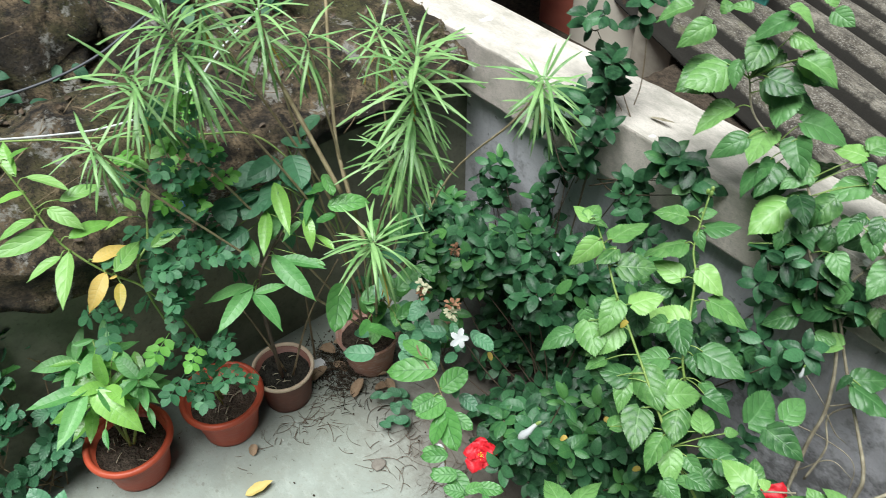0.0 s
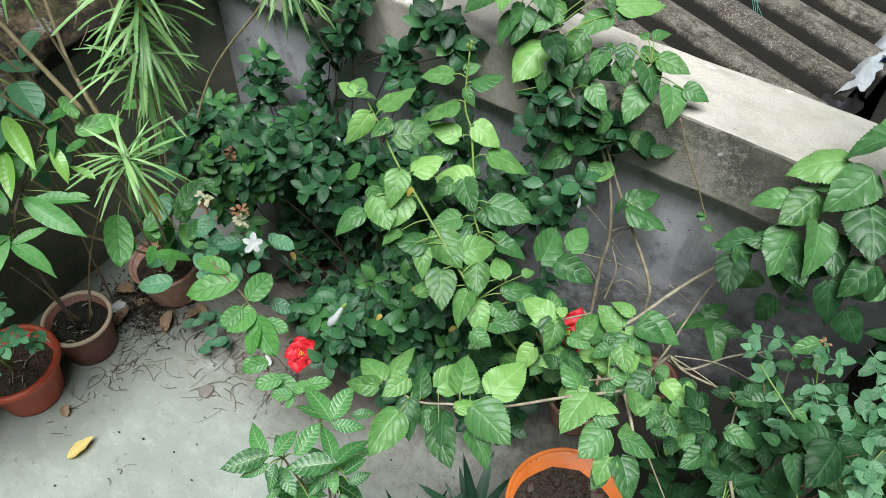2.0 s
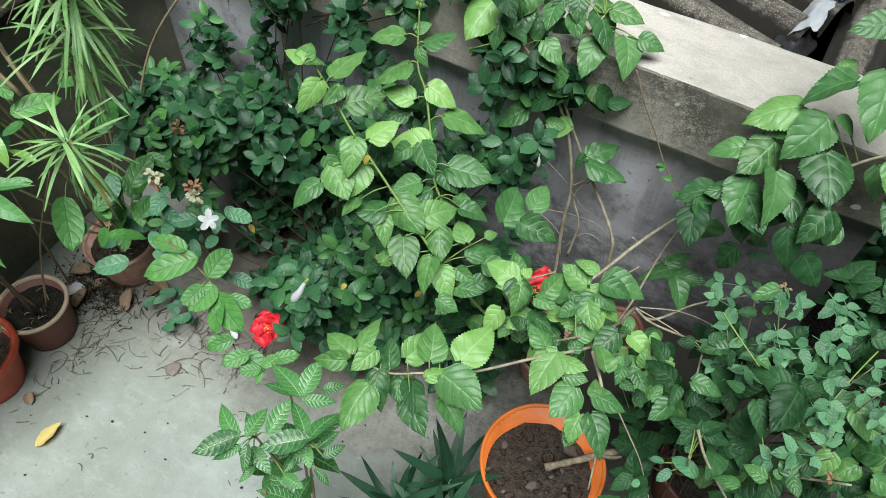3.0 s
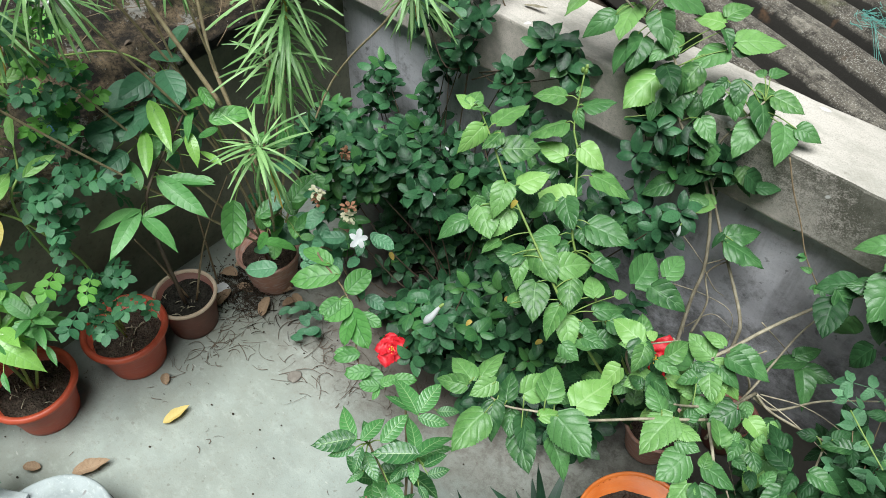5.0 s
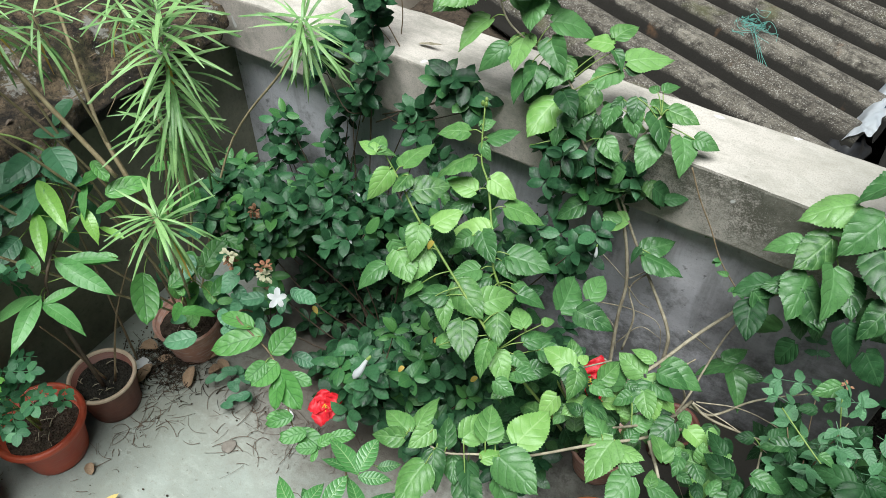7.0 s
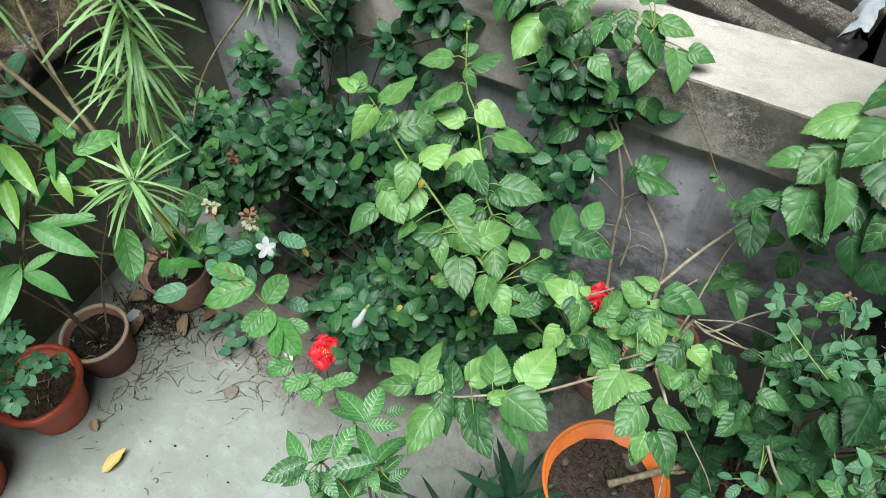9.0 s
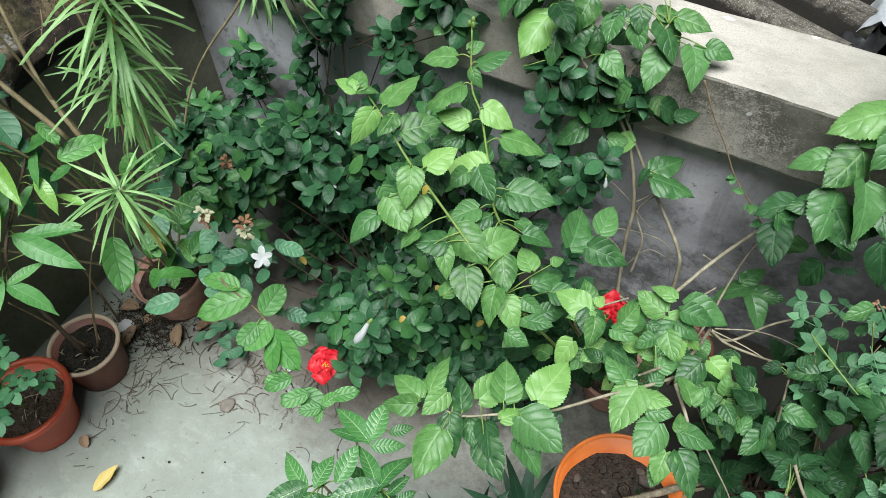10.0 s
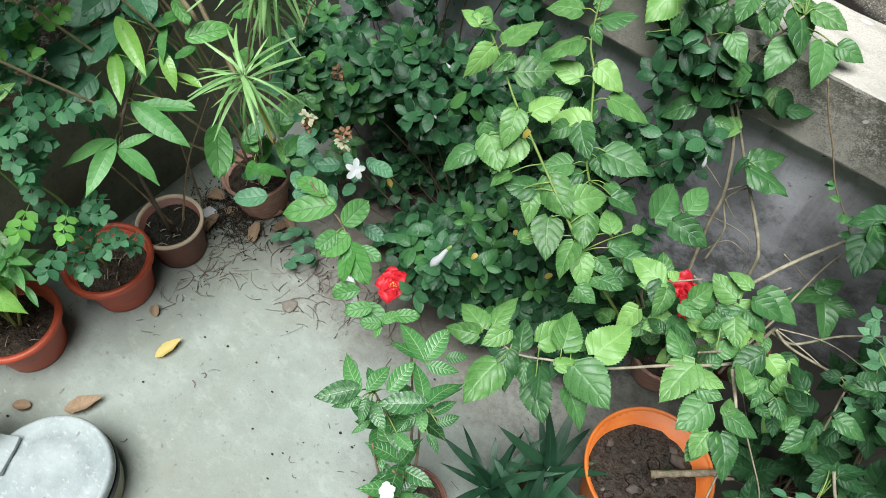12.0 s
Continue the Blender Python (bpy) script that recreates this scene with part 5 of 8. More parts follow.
RSC = [
    (0.44, 1.39, 0.79, 0.42, 1.28, 0.76),
    (0.42, 1.39, 0.79, 0.34, 1.39, 0.78),
    (0.44, 1.40, 0.80, 0.49, 1.40, 0.80),
    (0.35, 1.36, 0.75, 0.31, 1.37, 0.75),
    (0.38, 1.35, 0.75, 0.42, 1.29, 0.74),
    (0.49, 1.25, 0.72, 0.46, 1.31, 0.73),
    (0.50, 1.26, 0.73, 0.53, 1.28, 0.74),
    (0.45, 1.23, 0.70, 0.40, 1.24, 0.70),
    (0.46, 1.24, 0.71, 0.48, 1.26, 0.71),
    (0.41, 1.20, 0.68, 0.36, 1.21, 0.67),
    (0.49, 1.25, 0.72, 0.51, 1.21, 0.72),
    (0.35, 1.42, 0.79, 0.39, 1.41, 0.79),
]
RSD = [
    (0.35, 1.23, 0.57, 0.29, 1.25, 0.57),
    (0.28, 1.23, 0.56, 0.25, 1.23, 0.56),
    (0.30, 1.22, 0.56, 0.28, 1.19, 0.55),
    (0.25, 1.18, 0.53, 0.24, 1.16, 0.53),
    (0.32, 1.29, 0.59, 0.31, 1.26, 0.59),
]
STA = [
    (-0.45, 0.94, 0.66, -0.54, 0.98, 0.67),
    (-0.45, 0.95, 0.66, -0.45, 1.03, 0.67),
    (-0.44, 0.94, 0.66, -0.38, 0.97, 0.65),
    (-0.46, 0.94, 0.66, -0.53, 0.94, 0.67),
    (-0.40, 0.88, 0.63, -0.46, 0.94, 0.64),
    (-0.39, 0.88, 0.63, -0.38, 0.97, 0.63),
    (-0.39, 0.88, 0.63, -0.47, 0.82, 0.63),
    (-0.47, 0.85, 0.64, -0.46, 0.93, 0.65),
    (-0.51, 0.81, 0.65, -0.59, 0.84, 0.66),
    (-0.50, 0.82, 0.65, -0.50, 0.89, 0.65),
    (-0.51, 0.81, 0.65, -0.57, 0.74, 0.65),
    (-0.50, 0.80, 0.64, -0.53, 0.75, 0.64),
    (-0.49, 0.81, 0.64, -0.47, 0.76, 0.63),
]
STB = [
    (-0.49, 0.82, 0.60, -0.43, 0.79, 0.59),
    (-0.40, 0.88, 0.59, -0.37, 0.84, 0.58),
    (-0.39, 0.88, 0.59, -0.42, 0.82, 0.58),
    (-0.38, 0.89, 0.58, -0.36, 0.94, 0.59),
    (-0.36, 0.88, 0.58, -0.33, 0.92, 0.58),
    (-0.43, 0.99, 0.63, -0.39, 1.02, 0.63),
    (-0.50, 0.85, 0.61, -0.55, 0.87, 0.61),
    (-0.41, 0.85, 0.58, -0.41, 0.81, 0.58),
    (-0.36, 0.85, 0.57, -0.32, 0.84, 0.56),
    (-0.47, 0.79, 0.58, -0.48, 0.75, 0.58),
    (-0.41, 0.81, 0.57, -0.36, 0.80, 0.57),
]
VNB = [
    (-0.77, 1.06, 0.43, -0.81, 1.01, 0.43),
    (-0.72, 1.05, 0.41, -0.76, 1.00, 0.41),
    (-0.68, 1.04, 0.39, -0.72, 1.01, 0.39),
    (-0.68, 1.04, 0.38, -0.67, 1.01, 0.38),
    (-0.68, 1.05, 0.39, -0.66, 1.09, 0.39),
    (-0.67, 1.08, 0.39, -0.62, 1.12, 0.39),
]
BLA = [
    (-1.51, 1.08, 0.95, -1.51, 0.99, 0.94),
    (-1.52, 1.05, 0.94, -1.53, 0.95, 0.93),
    (-1.50, 1.00, 0.89, -1.51, 0.90, 0.89),
    (-1.49, 1.01, 0.89, -1.46, 0.93, 0.87),
    (-1.50, 1.12, 0.96, -1.42, 1.09, 0.92),
    (-1.49, 1.06, 0.91, -1.45, 0.98, 0.88),
    (-1.50, 1.08, 0.93, -1.41, 1.11, 0.90),
    (-1.46, 0.93, 0.82, -1.45, 0.85, 0.81),
    (-1.51, 1.22, 1.04, -1.50, 1.15, 1.02),
    (-1.53, 1.11, 1.00, -1.48, 1.16, 0.99),
    (-1.53, 0.91, 0.90, -1.46, 0.88, 0.86),
    (-1.48, 0.90, 0.83, -1.49, 0.83, 0.83),
    (-1.50, 0.94, 0.87, -1.50, 0.88, 0.86),
    (-1.43, 1.08, 0.85, -1.43, 1.14, 0.86),
]
VOA = [
    (-1.37, 1.14, 0.86, -1.31, 1.22, 0.86),
    (-1.42, 1.10, 0.89, -1.39, 1.17, 0.90),
    (-1.32, 1.25, 0.88, -1.28, 1.32, 0.87),
    (-1.24, 1.24, 0.78, -1.23, 1.31, 0.79),
    (-1.41, 1.16, 0.93, -1.36, 1.15, 0.90),
    (-1.35, 1.14, 0.84, -1.36, 1.09, 0.83),
]
VOB = [
    (-1.36, 1.14, 0.55, -1.26, 1.05, 0.50),
    (-1.25, 1.14, 0.46, -1.18, 1.20, 0.44),
    (-1.30, 1.17, 0.51, -1.28, 1.26, 0.52),
    (-1.26, 1.27, 0.53, -1.26, 1.37, 0.55),
    (-1.21, 1.23, 0.47, -1.21, 1.31, 0.48),
    (-1.27, 1.18, 0.48, -1.31, 1.19, 0.50),
    (-1.19, 1.23, 0.45, -1.16, 1.26, 0.44),
]
CPD = [
    (-0.87, 1.88, 1.39, -0.93, 1.81, 1.37),
    (-0.82, 1.90, 1.36, -0.83, 1.81, 1.33),
    (-0.75, 1.89, 1.28, -0.79, 1.77, 1.24),
    (-0.70, 1.95, 1.35, -0.68, 1.86, 1.30),
    (-0.68, 1.99, 1.40, -0.73, 1.90, 1.37),
    (-0.69, 1.99, 1.42, -0.61, 2.00, 1.40),
    (-0.62, 1.98, 1.33, -0.51, 1.98, 1.31),
    (-0.66, 1.93, 1.28, -0.56, 1.95, 1.27),
    (-0.66, 1.98, 1.37, -0.59, 1.99, 1.36),
    (-0.80, 1.92, 1.39, -0.84, 1.94, 1.41),
    (-0.76, 1.95, 1.40, -0.81, 1.93, 1.41),
    (-0.73, 1.91, 1.30, -0.71, 1.85, 1.27),
    (-0.61, 2.03, 1.43, -0.55, 2.02, 1.41),
    (-0.63, 2.03, 1.44, -0.63, 2.08, 1.46),
]

# ---- plants ----
OPEN_SKY = Vector((0.1, 0.3, 2.6))


def face_of(p, up=0.55):
    return Vector((0, 0, up)) + (OPEN_SKY - Vector(p)).normalized() * (1 - up)


V = blade_arrays
HIB_LEAF = Leaf("leaf", [HIB, HIB_DARK, HIB_YOUNG, HIB_MID], [V("heart", w, 32, 0.045, f, d, c, 8, wv, s, 0.0055, 4.6, 1.6) for w, f, d, c, wv, s in ((0.78, 0.15, 0.22, -0.1, 0.014, 1), (0.72, 0.28, 0.42, 0.1, 0.022, 2), (0.8, 0.05, 0.12, -0.25, 0.018, 3), (0.74, 0.34, 0.5, -0.2, 0.018, 4), (0.76, -0.12, 0.34, 0.1, 0.024, 5), (0.7, 0.22, 0.6, -0.3, 0.02, 6), (0.82, 0.1, 0.3, -0.35, 0.026, 7))])
SHRUB_LEAF = Leaf("leaf", [SHRUB, SHRUB_YOUNG, LANCE_YELLOW], [V("pointed", w, 8, 0.0, f, d, c, 4, 0.012, s) for w, f, d, c, s in ((0.58, 0.2, 0.18, -0.2, 1), (0.6, 0.3, 0.34, 0.1, 2), (0.54, 0.12, 0.42, -0.3, 3), (0.64, 0.12, 0.06, -0.3, 4), (0.58, -0.1, 0.26, -0.2, 5))])
NARROW_LEAF = Leaf("leaf", [OLEANDER, LANCE_YELLOW], [V("narrow", w, 9, 0.0, 0.3, d, 0, 2, 0, s) for w, d, s in ((0.066, 0.22, 1), (0.074, 0.4, 2), (0.06, 0.62, 3), (0.07, 0.5, 4), (0.064, 0.1, 5))])
LANCE_LEAF = Leaf("leaf", [LANCE, LANCE_YELLOW, HIB_YOUNG, LANCE_GREEN], [V("lance", w, 9, 0.02, f, d, 0, 4, 0.02, s) for w, f, d, s in ((0.36, 0.3, 0.2, 1), (0.42, 0.2, 0.35, 2), (0.34, 0.4, 0.12, 3))])
VEIN_LEAF = Leaf("leaf", [VEINED, BLUISH], [V("oval", w, 16, 0.0, f, d, 0, 4, 0.01, s, 0.018, 5.0, 1.7) for w, f, d, s in ((0.58, 0.15, 0.15, 1), (0.52, 0.25, 0.3, 2), (0.62, 0.1, 0.05, 3))])
HEART_LEAF = Leaf("leaf", [BLUISH, IVY], [V("pointed", w, 9, 0.0, f, d, 0, 4, 0.01, s) for w, f, d, s in ((0.56, 0.15, 0.25, 1), (0.68, 0.25, 0.15, 2))])
STRIPE_LEAF = Leaf("leaf", [STRIPED], [V("lance", w, 20, 0.0, f, d, 0, 4, 0.01, s, 0.016, 8.0, 1.5) for w, f, d, s in ((0.4, 0.25, 0.25, 1), (0.44, 0.35, 0.15, 2), (0.36, 0.2, 0.4, 3))])
STRAP_LEAF = Leaf("leaf", [STRAP], [V("strap", w, 8, 0.0, 0.35, d, 0, 2, 0, s) for w, d, s in ((0.15, 0.1, 1), (0.17, 0.2, 2), (0.14, 0.3, 3))])
SENNA_LEAF = Leaf("leaf", [COMPOUND, COMPOUND_BRIGHT], [compound_arrays(3, 0.7, "oval", s, 5, 0.37) for s in (1, 2, 3)])
ROSE_LEAF = Leaf("leaf", [ROSE, COMPOUND], [compound_arrays(2, 0.62, "ovate", s, 5, 0.46) for s in (4, 5, 6)])


def stalks(stem_bm, lines, feet, r=0.0016, reach=0.16):
    """Leaf stalks from the nearest place on the stems to each blade's foot."""
    spots = [q for line in lines for q in spline(line, 8)]
    for foot in feet:
        f = Vector(foot)
        near = min(spots, key=lambda q: (q - f).length + 0.4 * max(0.0, q.z - f.z))
        if 0.004 < (near - f).length < reach:
            tube(stem_bm, [near, near.lerp(f, 0.5) + Vector((0, 0, 0.008)), f], r * 1.2, r, 4, 3)


def set_blades(owner, rows, leaf, rnd, mats, width=1.0, up=0.55, grow=1.0):
    """Places single blades by foot and tip."""
    for row in rows:
        a, t = Vector(row[:3]), Vector(row[3:])
        way = t - a
        face = face_of(a, up) + Vector((rnd.uniform(-0.5, 0.5), rnd.uniform(-0.45, 0.45), 0))
        m = aim(a, way + Vector((0, 0, 0.12 * way.length)), face, way.length * grow, width * rnd.uniform(0.92, 1.08))
        part_mesh("leaf", leaf.meshes[rnd.choice(mats)][rnd.randrange(len(leaf.arrays))], owner, m)


def rosette(fol, centre, axis, n, size, rnd, tilt=(50, 80), mat=0, spread=0.0, jitter=0.15, sag=0.0):
    axis = Vector(axis).normalized()
    x = axis.orthogonal().normalized()
    y = axis.cross(x)
    turn = rnd.uniform(0, 6.28)
    for i in range(n):
        a = turn + i * 2.39996
        t = radians(tilt[0] + (tilt[1] - tilt[0]) * (1 - i / max(n - 1, 1)) + rnd.uniform(-10, 10))
        way = axis * math.cos(t) + (x * math.cos(a) + y * math.sin(a)) * math.sin(t)
        way += Vector((rnd.uniform(-jitter, jitter), rnd.uniform(-jitter, jitter), rnd.uniform(-jitter, jitter) - sag))
        foot = Vector(centre) + axis * spread * (i / n - 0.5) + way * 0.006
        fol.add(aim(foot, way, axis + Vector((0, 0, 0.3)), size * rnd.uniform(0.65, 1.1), rnd.uniform(0.9, 1.1)), mat)


def flower_petals(name, centre, axis, radius, material, label, n=5, width=0.95, category="flower", curl=0.3):
    fl = thing(name, centre, label, category)
    axis = Vector(axis).normalized()
    x = axis.orthogonal().normalized()
    y = axis.cross(x)
    arr = V("obovate", width, 8, 0.06, 0.25, 0.35, 0.0, 4, 0.07, 3)
    me = arrays_to_mesh("petal", *arr, material)
    for i in range(n):
        a = 6.2832 * i / n + 0.3
        way = (x * math.cos(a) + y * math.sin(a)) + axis * curl
        part_mesh("petal", me, fl, aim(Vector(centre), way, axis, radius * (0.95 + 0.1 * (i % 2))))
    return fl, axis


def red_hibiscus(centre, axis, radius):
    fl = thing("hibiscus_flower", centre, "open scarlet hibiscus flower with ruffled petals", "flower")
    ax = Vector(axis).normalized()
    x = ax.orthogonal().normalized()
    y = ax.cross(x)
    r = random.Random(int(abs(centre[0]) * 1000))
    shapes = [arrays_to_mesh("petal", *V("obovate", w, 14, 0.05, f, d, 0.2, 6, wv, s), RED_PETAL) for w, f, d, wv, s in ((1.0, 0.35, 0.4, 0.15, 1), (0.95, -0.25, 0.2, 0.17, 4), (1.05, 0.2, 0.6, 0.14, 6))]
    for i in range(6):
        a = 6.2832 * i / 5 + 0.4
        outer = i < 5
        way = (x * math.cos(a) + y * math.sin(a)) + ax * ((0.25 if outer else 0.9) + r.uniform(-0.2, 0.2))
        face = ax + Vector((r.uniform(-0.5, 0.5), r.uniform(-0.5, 0.5), r.uniform(-0.3, 0.3)))
        part_mesh("petal", shapes[i % 3], fl, aim(Vector(centre), way, face, radius * (r.uniform(0.8, 1.2) if outer else 0.7)))
    b = bmesh.new()
    c = Vector(centre)
    tube(b, [c, c + ax * radius * 0.5 + Vector((0.004, 0, 0)), c + ax * radius * 0.95 + Vector((0.01, 0, -0.006))], 0.0022, 0.0014, 6, 4)
    style = part("style", b, RED_PETAL, fl, "long red style")
    b = bmesh.new()
    r = random.Random(2)
    for i in range(14):
        p = c + ax * radius * (0.6 + 0.35 * r.random()) + Vector((r.uniform(-1, 1), r.uniform(-1, 1), r.uniform(-1, 1))) * 0.007
        bmesh.ops.create_icosphere(b, subdivisions=1, radius=0.0016, matrix=Matrix.Translation(p))
    part("anthers", b, YELLOW_BIT, style, "tiny yellow anthers")


def stem_part(owner, lines, r0, r1, material, feet=(), reach=0.16, rough=0.12, name="stem", stalk_material=None):
    for line in lines:
        b = bmesh.new()
        tube(b, line, r0, r1, 7, 7, rough)
        part(name, b, material, owner)
    if feet:
        b = bmesh.new()
        stalks(b, lines, feet, 0.0015, reach)
        if b.verts:
            ob = part("stalk_work", b, stalk_material or STEM_GREEN, owner)
            ob["kind"] = "stuff"


def feet_of(*lists):
    return [row[:3] for rows in lists for row in rows]


# the tall hibiscus against the wall
rnd = random.Random(11)
hib = thing("hibiscus", (-0.1, 1.53, 0.2), "tall hibiscus bush with toothed bright green leaves", "shrub")
S1 = [(-0.13, 1.5, 0.2), (-0.22, 1.42, 0.46), (-0.33, 1.38, 0.64), (-0.41, 1.38, 0.75), (-0.54, 1.42, 0.85), (-0.62, 1.44, 0.92), (-0.69, 1.47, 0.98), (-0.74, 1.48, 1.04)]
S2 = [(-0.1, 1.54, 0.2), (-0.28, 1.55, 0.45), (-0.44, 1.53, 0.71), (-0.51, 1.61, 0.8), (-0.56, 1.67, 0.88), (-0.6, 1.7, 0.93), (-0.63, 1.76, 1.04)]
S3 = [(-0.14, 1.72, 0.15), (-0.17, 1.78, 0.31), (-0.187, 1.807, 0.467), (-0.194, 1.833, 0.571), (-0.233, 1.86, 0.703), (-0.286, 1.88, 0.8), (-0.34, 1.88, 0.87), (-0.41, 1.88, 0.95), (-0.45, 1.92, 1.02), (-0.52, 1.94, 1.09), (-0.66, 1.93, 1.17), (-0.71, 1.94, 1.25)]
S4 = [(-0.02, 1.74, 0.2), (-0.03, 1.8, 0.41), (-0.047, 1.82, 0.474), (-0.1, 1.84, 0.549), (-0.183, 1.86, 0.665), (-0.255, 1.875, 0.78), (-0.3, 1.89, 0.87), (-0.28, 1.9, 0.97), (-0.24, 1.93, 1.06)]
S5 = [(-0.09, 1.48, 0.544), (-0.055, 1.54, 0.579), (-0.02, 1.6, 0.595), (0.05, 1.7, 0.68), (0.14, 1.78, 0.78), (0.23, 1.77, 0.86), (0.3, 1.8, 0.9), (0.38, 1.85, 0.98), (0.47, 1.88, 1.05)]
S6 = [(-0.1, 1.5, 0.3), (-0.2, 1.45, 0.55), (-0.17, 1.43, 0.66), (-0.1, 1.46, 0.72)]
S7 = [(-0.148, 1.8, 0.33), (-0.147, 1.825, 0.461), (-0.184, 1.85, 0.545), (-0.12, 1.88, 0.64)]
stem_part(hib, [S1, S2], 0.0042, 0.002, STEM_GREEN, feet_of(H1A, H1B, H1C, H2A, H2B), 0.13)
stem_part(hib, [S3, S4], 0.0062, 0.0022, STEM_PALE, feet_of(CPA, CPB, CPC, CPD), 0.14)
stem_part(hib, [S5], 0.0052, 0.003, STEM_PALE, feet_of(RCA, RCB), 0.13)
stem_part(hib, [S6, S7], 0.0035, 0.002, STEM_PALE, feet_of(WLA), 0.1)
set_blades(hib, H1A, HIB_LEAF, rnd, [0, 0, 2])
set_blades(hib, H1B, HIB_LEAF, rnd, [0, 0, 3, 3])
set_blades(hib, H1C, HIB_LEAF, rnd, [0, 3, 3])
set_blades(hib, H2A, HIB_LEAF, rnd, [0, 0, 3, 2])
set_blades(hib, H2B, HIB_LEAF, rnd, [0, 3, 3])
set_blades(hib, CPA, HIB_LEAF, rnd, [3, 0, 3], grow=0.86)
set_blades(hib, CPB, HIB_LEAF, rnd, [3, 3, 0, 2])
set_blades(hib, CPC, HIB_LEAF, rnd, [3, 3, 0])
set_blades(hib, CPD, HIB_LEAF, rnd, [0, 3, 0], grow=0.86)
set_blades(hib, RCA, HIB_LEAF, rnd, [0, 3, 3, 3, 1], 1.0, grow=0.84)
set_blades(hib, RCB, HIB_LEAF, rnd, [0, 3, 3, 3, 1], 1.0, grow=0.84)
set_blades(hib, WLA, HIB_LEAF, rnd, [3, 1, 3], 0.8)
# inner blades, mostly in the darkest colour to stand in for shaded gaps
fol = Foliage(hib, HIB_LEAF, rnd)
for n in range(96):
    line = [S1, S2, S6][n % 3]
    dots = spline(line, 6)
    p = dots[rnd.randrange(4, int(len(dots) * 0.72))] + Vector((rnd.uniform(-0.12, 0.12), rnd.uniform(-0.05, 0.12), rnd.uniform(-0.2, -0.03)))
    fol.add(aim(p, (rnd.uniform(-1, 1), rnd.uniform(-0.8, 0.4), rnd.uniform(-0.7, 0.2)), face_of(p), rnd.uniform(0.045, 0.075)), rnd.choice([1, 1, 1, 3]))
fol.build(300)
fol = Foliage(hib, HIB_LEAF, rnd)
for n in range(58):
    p = spline(S3, 6)[rnd.randrange(32, 54)] + Vector((rnd.uniform(-0.08, 0.14), rnd.uniform(-0.06, 0.1), rnd.uniform(-0.06, 0.05)))
    fol.add(aim(p, (rnd.uniform(-1, 1), rnd.uniform(-0.8, 0.6), rnd.uniform(-0.7, 0.2)), face_of(p), rnd.uniform(0.055, 0.095)), rnd.choice([0, 3, 3, 1, 1]))
for n in range(26):
    p = spline(S5, 6)[rnd.randrange(26, 48)] + Vector((rnd.uniform(-0.09, 0.09), rnd.uniform(-0.09, 0.02), rnd.uniform(-0.08, 0.06)))
    fol.add(aim(p, (rnd.uniform(-0.8, 0.8), rnd.uniform(-1, 0.1), rnd.uniform(-0.8, 0.0)), face_of(p), rnd.uniform(0.06, 0.11)), rnd.choice([3, 3, 1]))
fol.build(300)
# a bare runner that hangs over the coping, and dead twigs at the foot of the wall
HANG = [(-0.13, 1.9, 0.97), (-0.09, 1.9, 0.89), (-0.04, 1.9, 0.81), (0.01, 1.9, 0.72), (0.07, 1.9, 0.65), (0.11, 1.9, 0.60)]
stem_part(hib, [HANG], 0.0022, 0.0016, STEM_BROWN)
for c in (HANG[3], HANG[4], HANG[5]):
    for k in range(3):
        m = aim(c, (rnd.uniform(-1, 1), -0.4, rnd.uniform(-0.3, 0.4)), face_of(c), rnd.uniform(0.022, 0.035))
        part_mesh("leaf", SHRUB_LEAF.meshes[1][k], hib, m)
for line in ([(-0.27, 1.86, 0.413), (-0.166, 1.86, 0.445), (-0.079, 1.86, 0.432), (-0.045, 1.84, 0.319)], [(-0.175, 1.83, 0.31), (-0.126, 1.85, 0.4), (-0.06, 1.86, 0.378)], [(-0.279, 1.86, 0.396), (-0.2, 1.84, 0.367), (-0.17, 1.82, 0.29)], [(-0.197, 1.84, 0.577), (-0.16, 1.86, 0.61), (-0.129, 1.88, 0.636)], [(-0.298, 1.88, 0.595), (-0.25, 1.87, 0.575), (-0.2, 1.85, 0.56)], [(0.01, 1.74, 0.6), (0.08, 1.77, 0.531), (0.113, 1.8, 0.471)], [(-0.194, 1.83, 0.571), (-0.15, 1.85, 0.5), (-0.12, 1.87, 0.47)]):
    stem_part(hib, [line], 0.002, 0.001, STEM_PALE, name="twig")
# buds at the second stem's tip
b = bmesh.new()
for p in ((-0.638, 1.763, 1.043), (-0.626, 1.758, 1.047), (-0.631, 1.768, 1.052)):
    bmesh.ops.create_icosphere(b, subdivisions=2, radius=0.007, matrix=Matrix.Translation(p) @ Matrix.Diagonal((0.7, 0.7, 1.3, 1)))
part("bud", b, STEM_GREEN, hib)
red_hibiscus((-0.722, 1.137, 0.421), (0.4, -0.4, 0.8), 0.05)
red_hibiscus((-0.128, 1.505, 0.56), (-0.2, -0.6, 0.5), 0.06)
for foot, tip, n in (((-0.07, 1.47, 0.69), (-0.115, 1.43, 0.6), 2), ((-0.06, 1.46, 0.64), (-0.02, 1.42, 0.58), 0)):
    part_mesh("leaf", HIB_LEAF.meshes[0][n], hib, aim(foot, Vector(tip) - Vector(foot), face_of(foot), 0.052))

# the nearer hibiscus with its long low branch
rnd = random.Random(12)
hib2 = thing("hibiscus", (0.08, 1.77, 0.2), "spreading hibiscus with pale bark and a long low branch", "shrub")
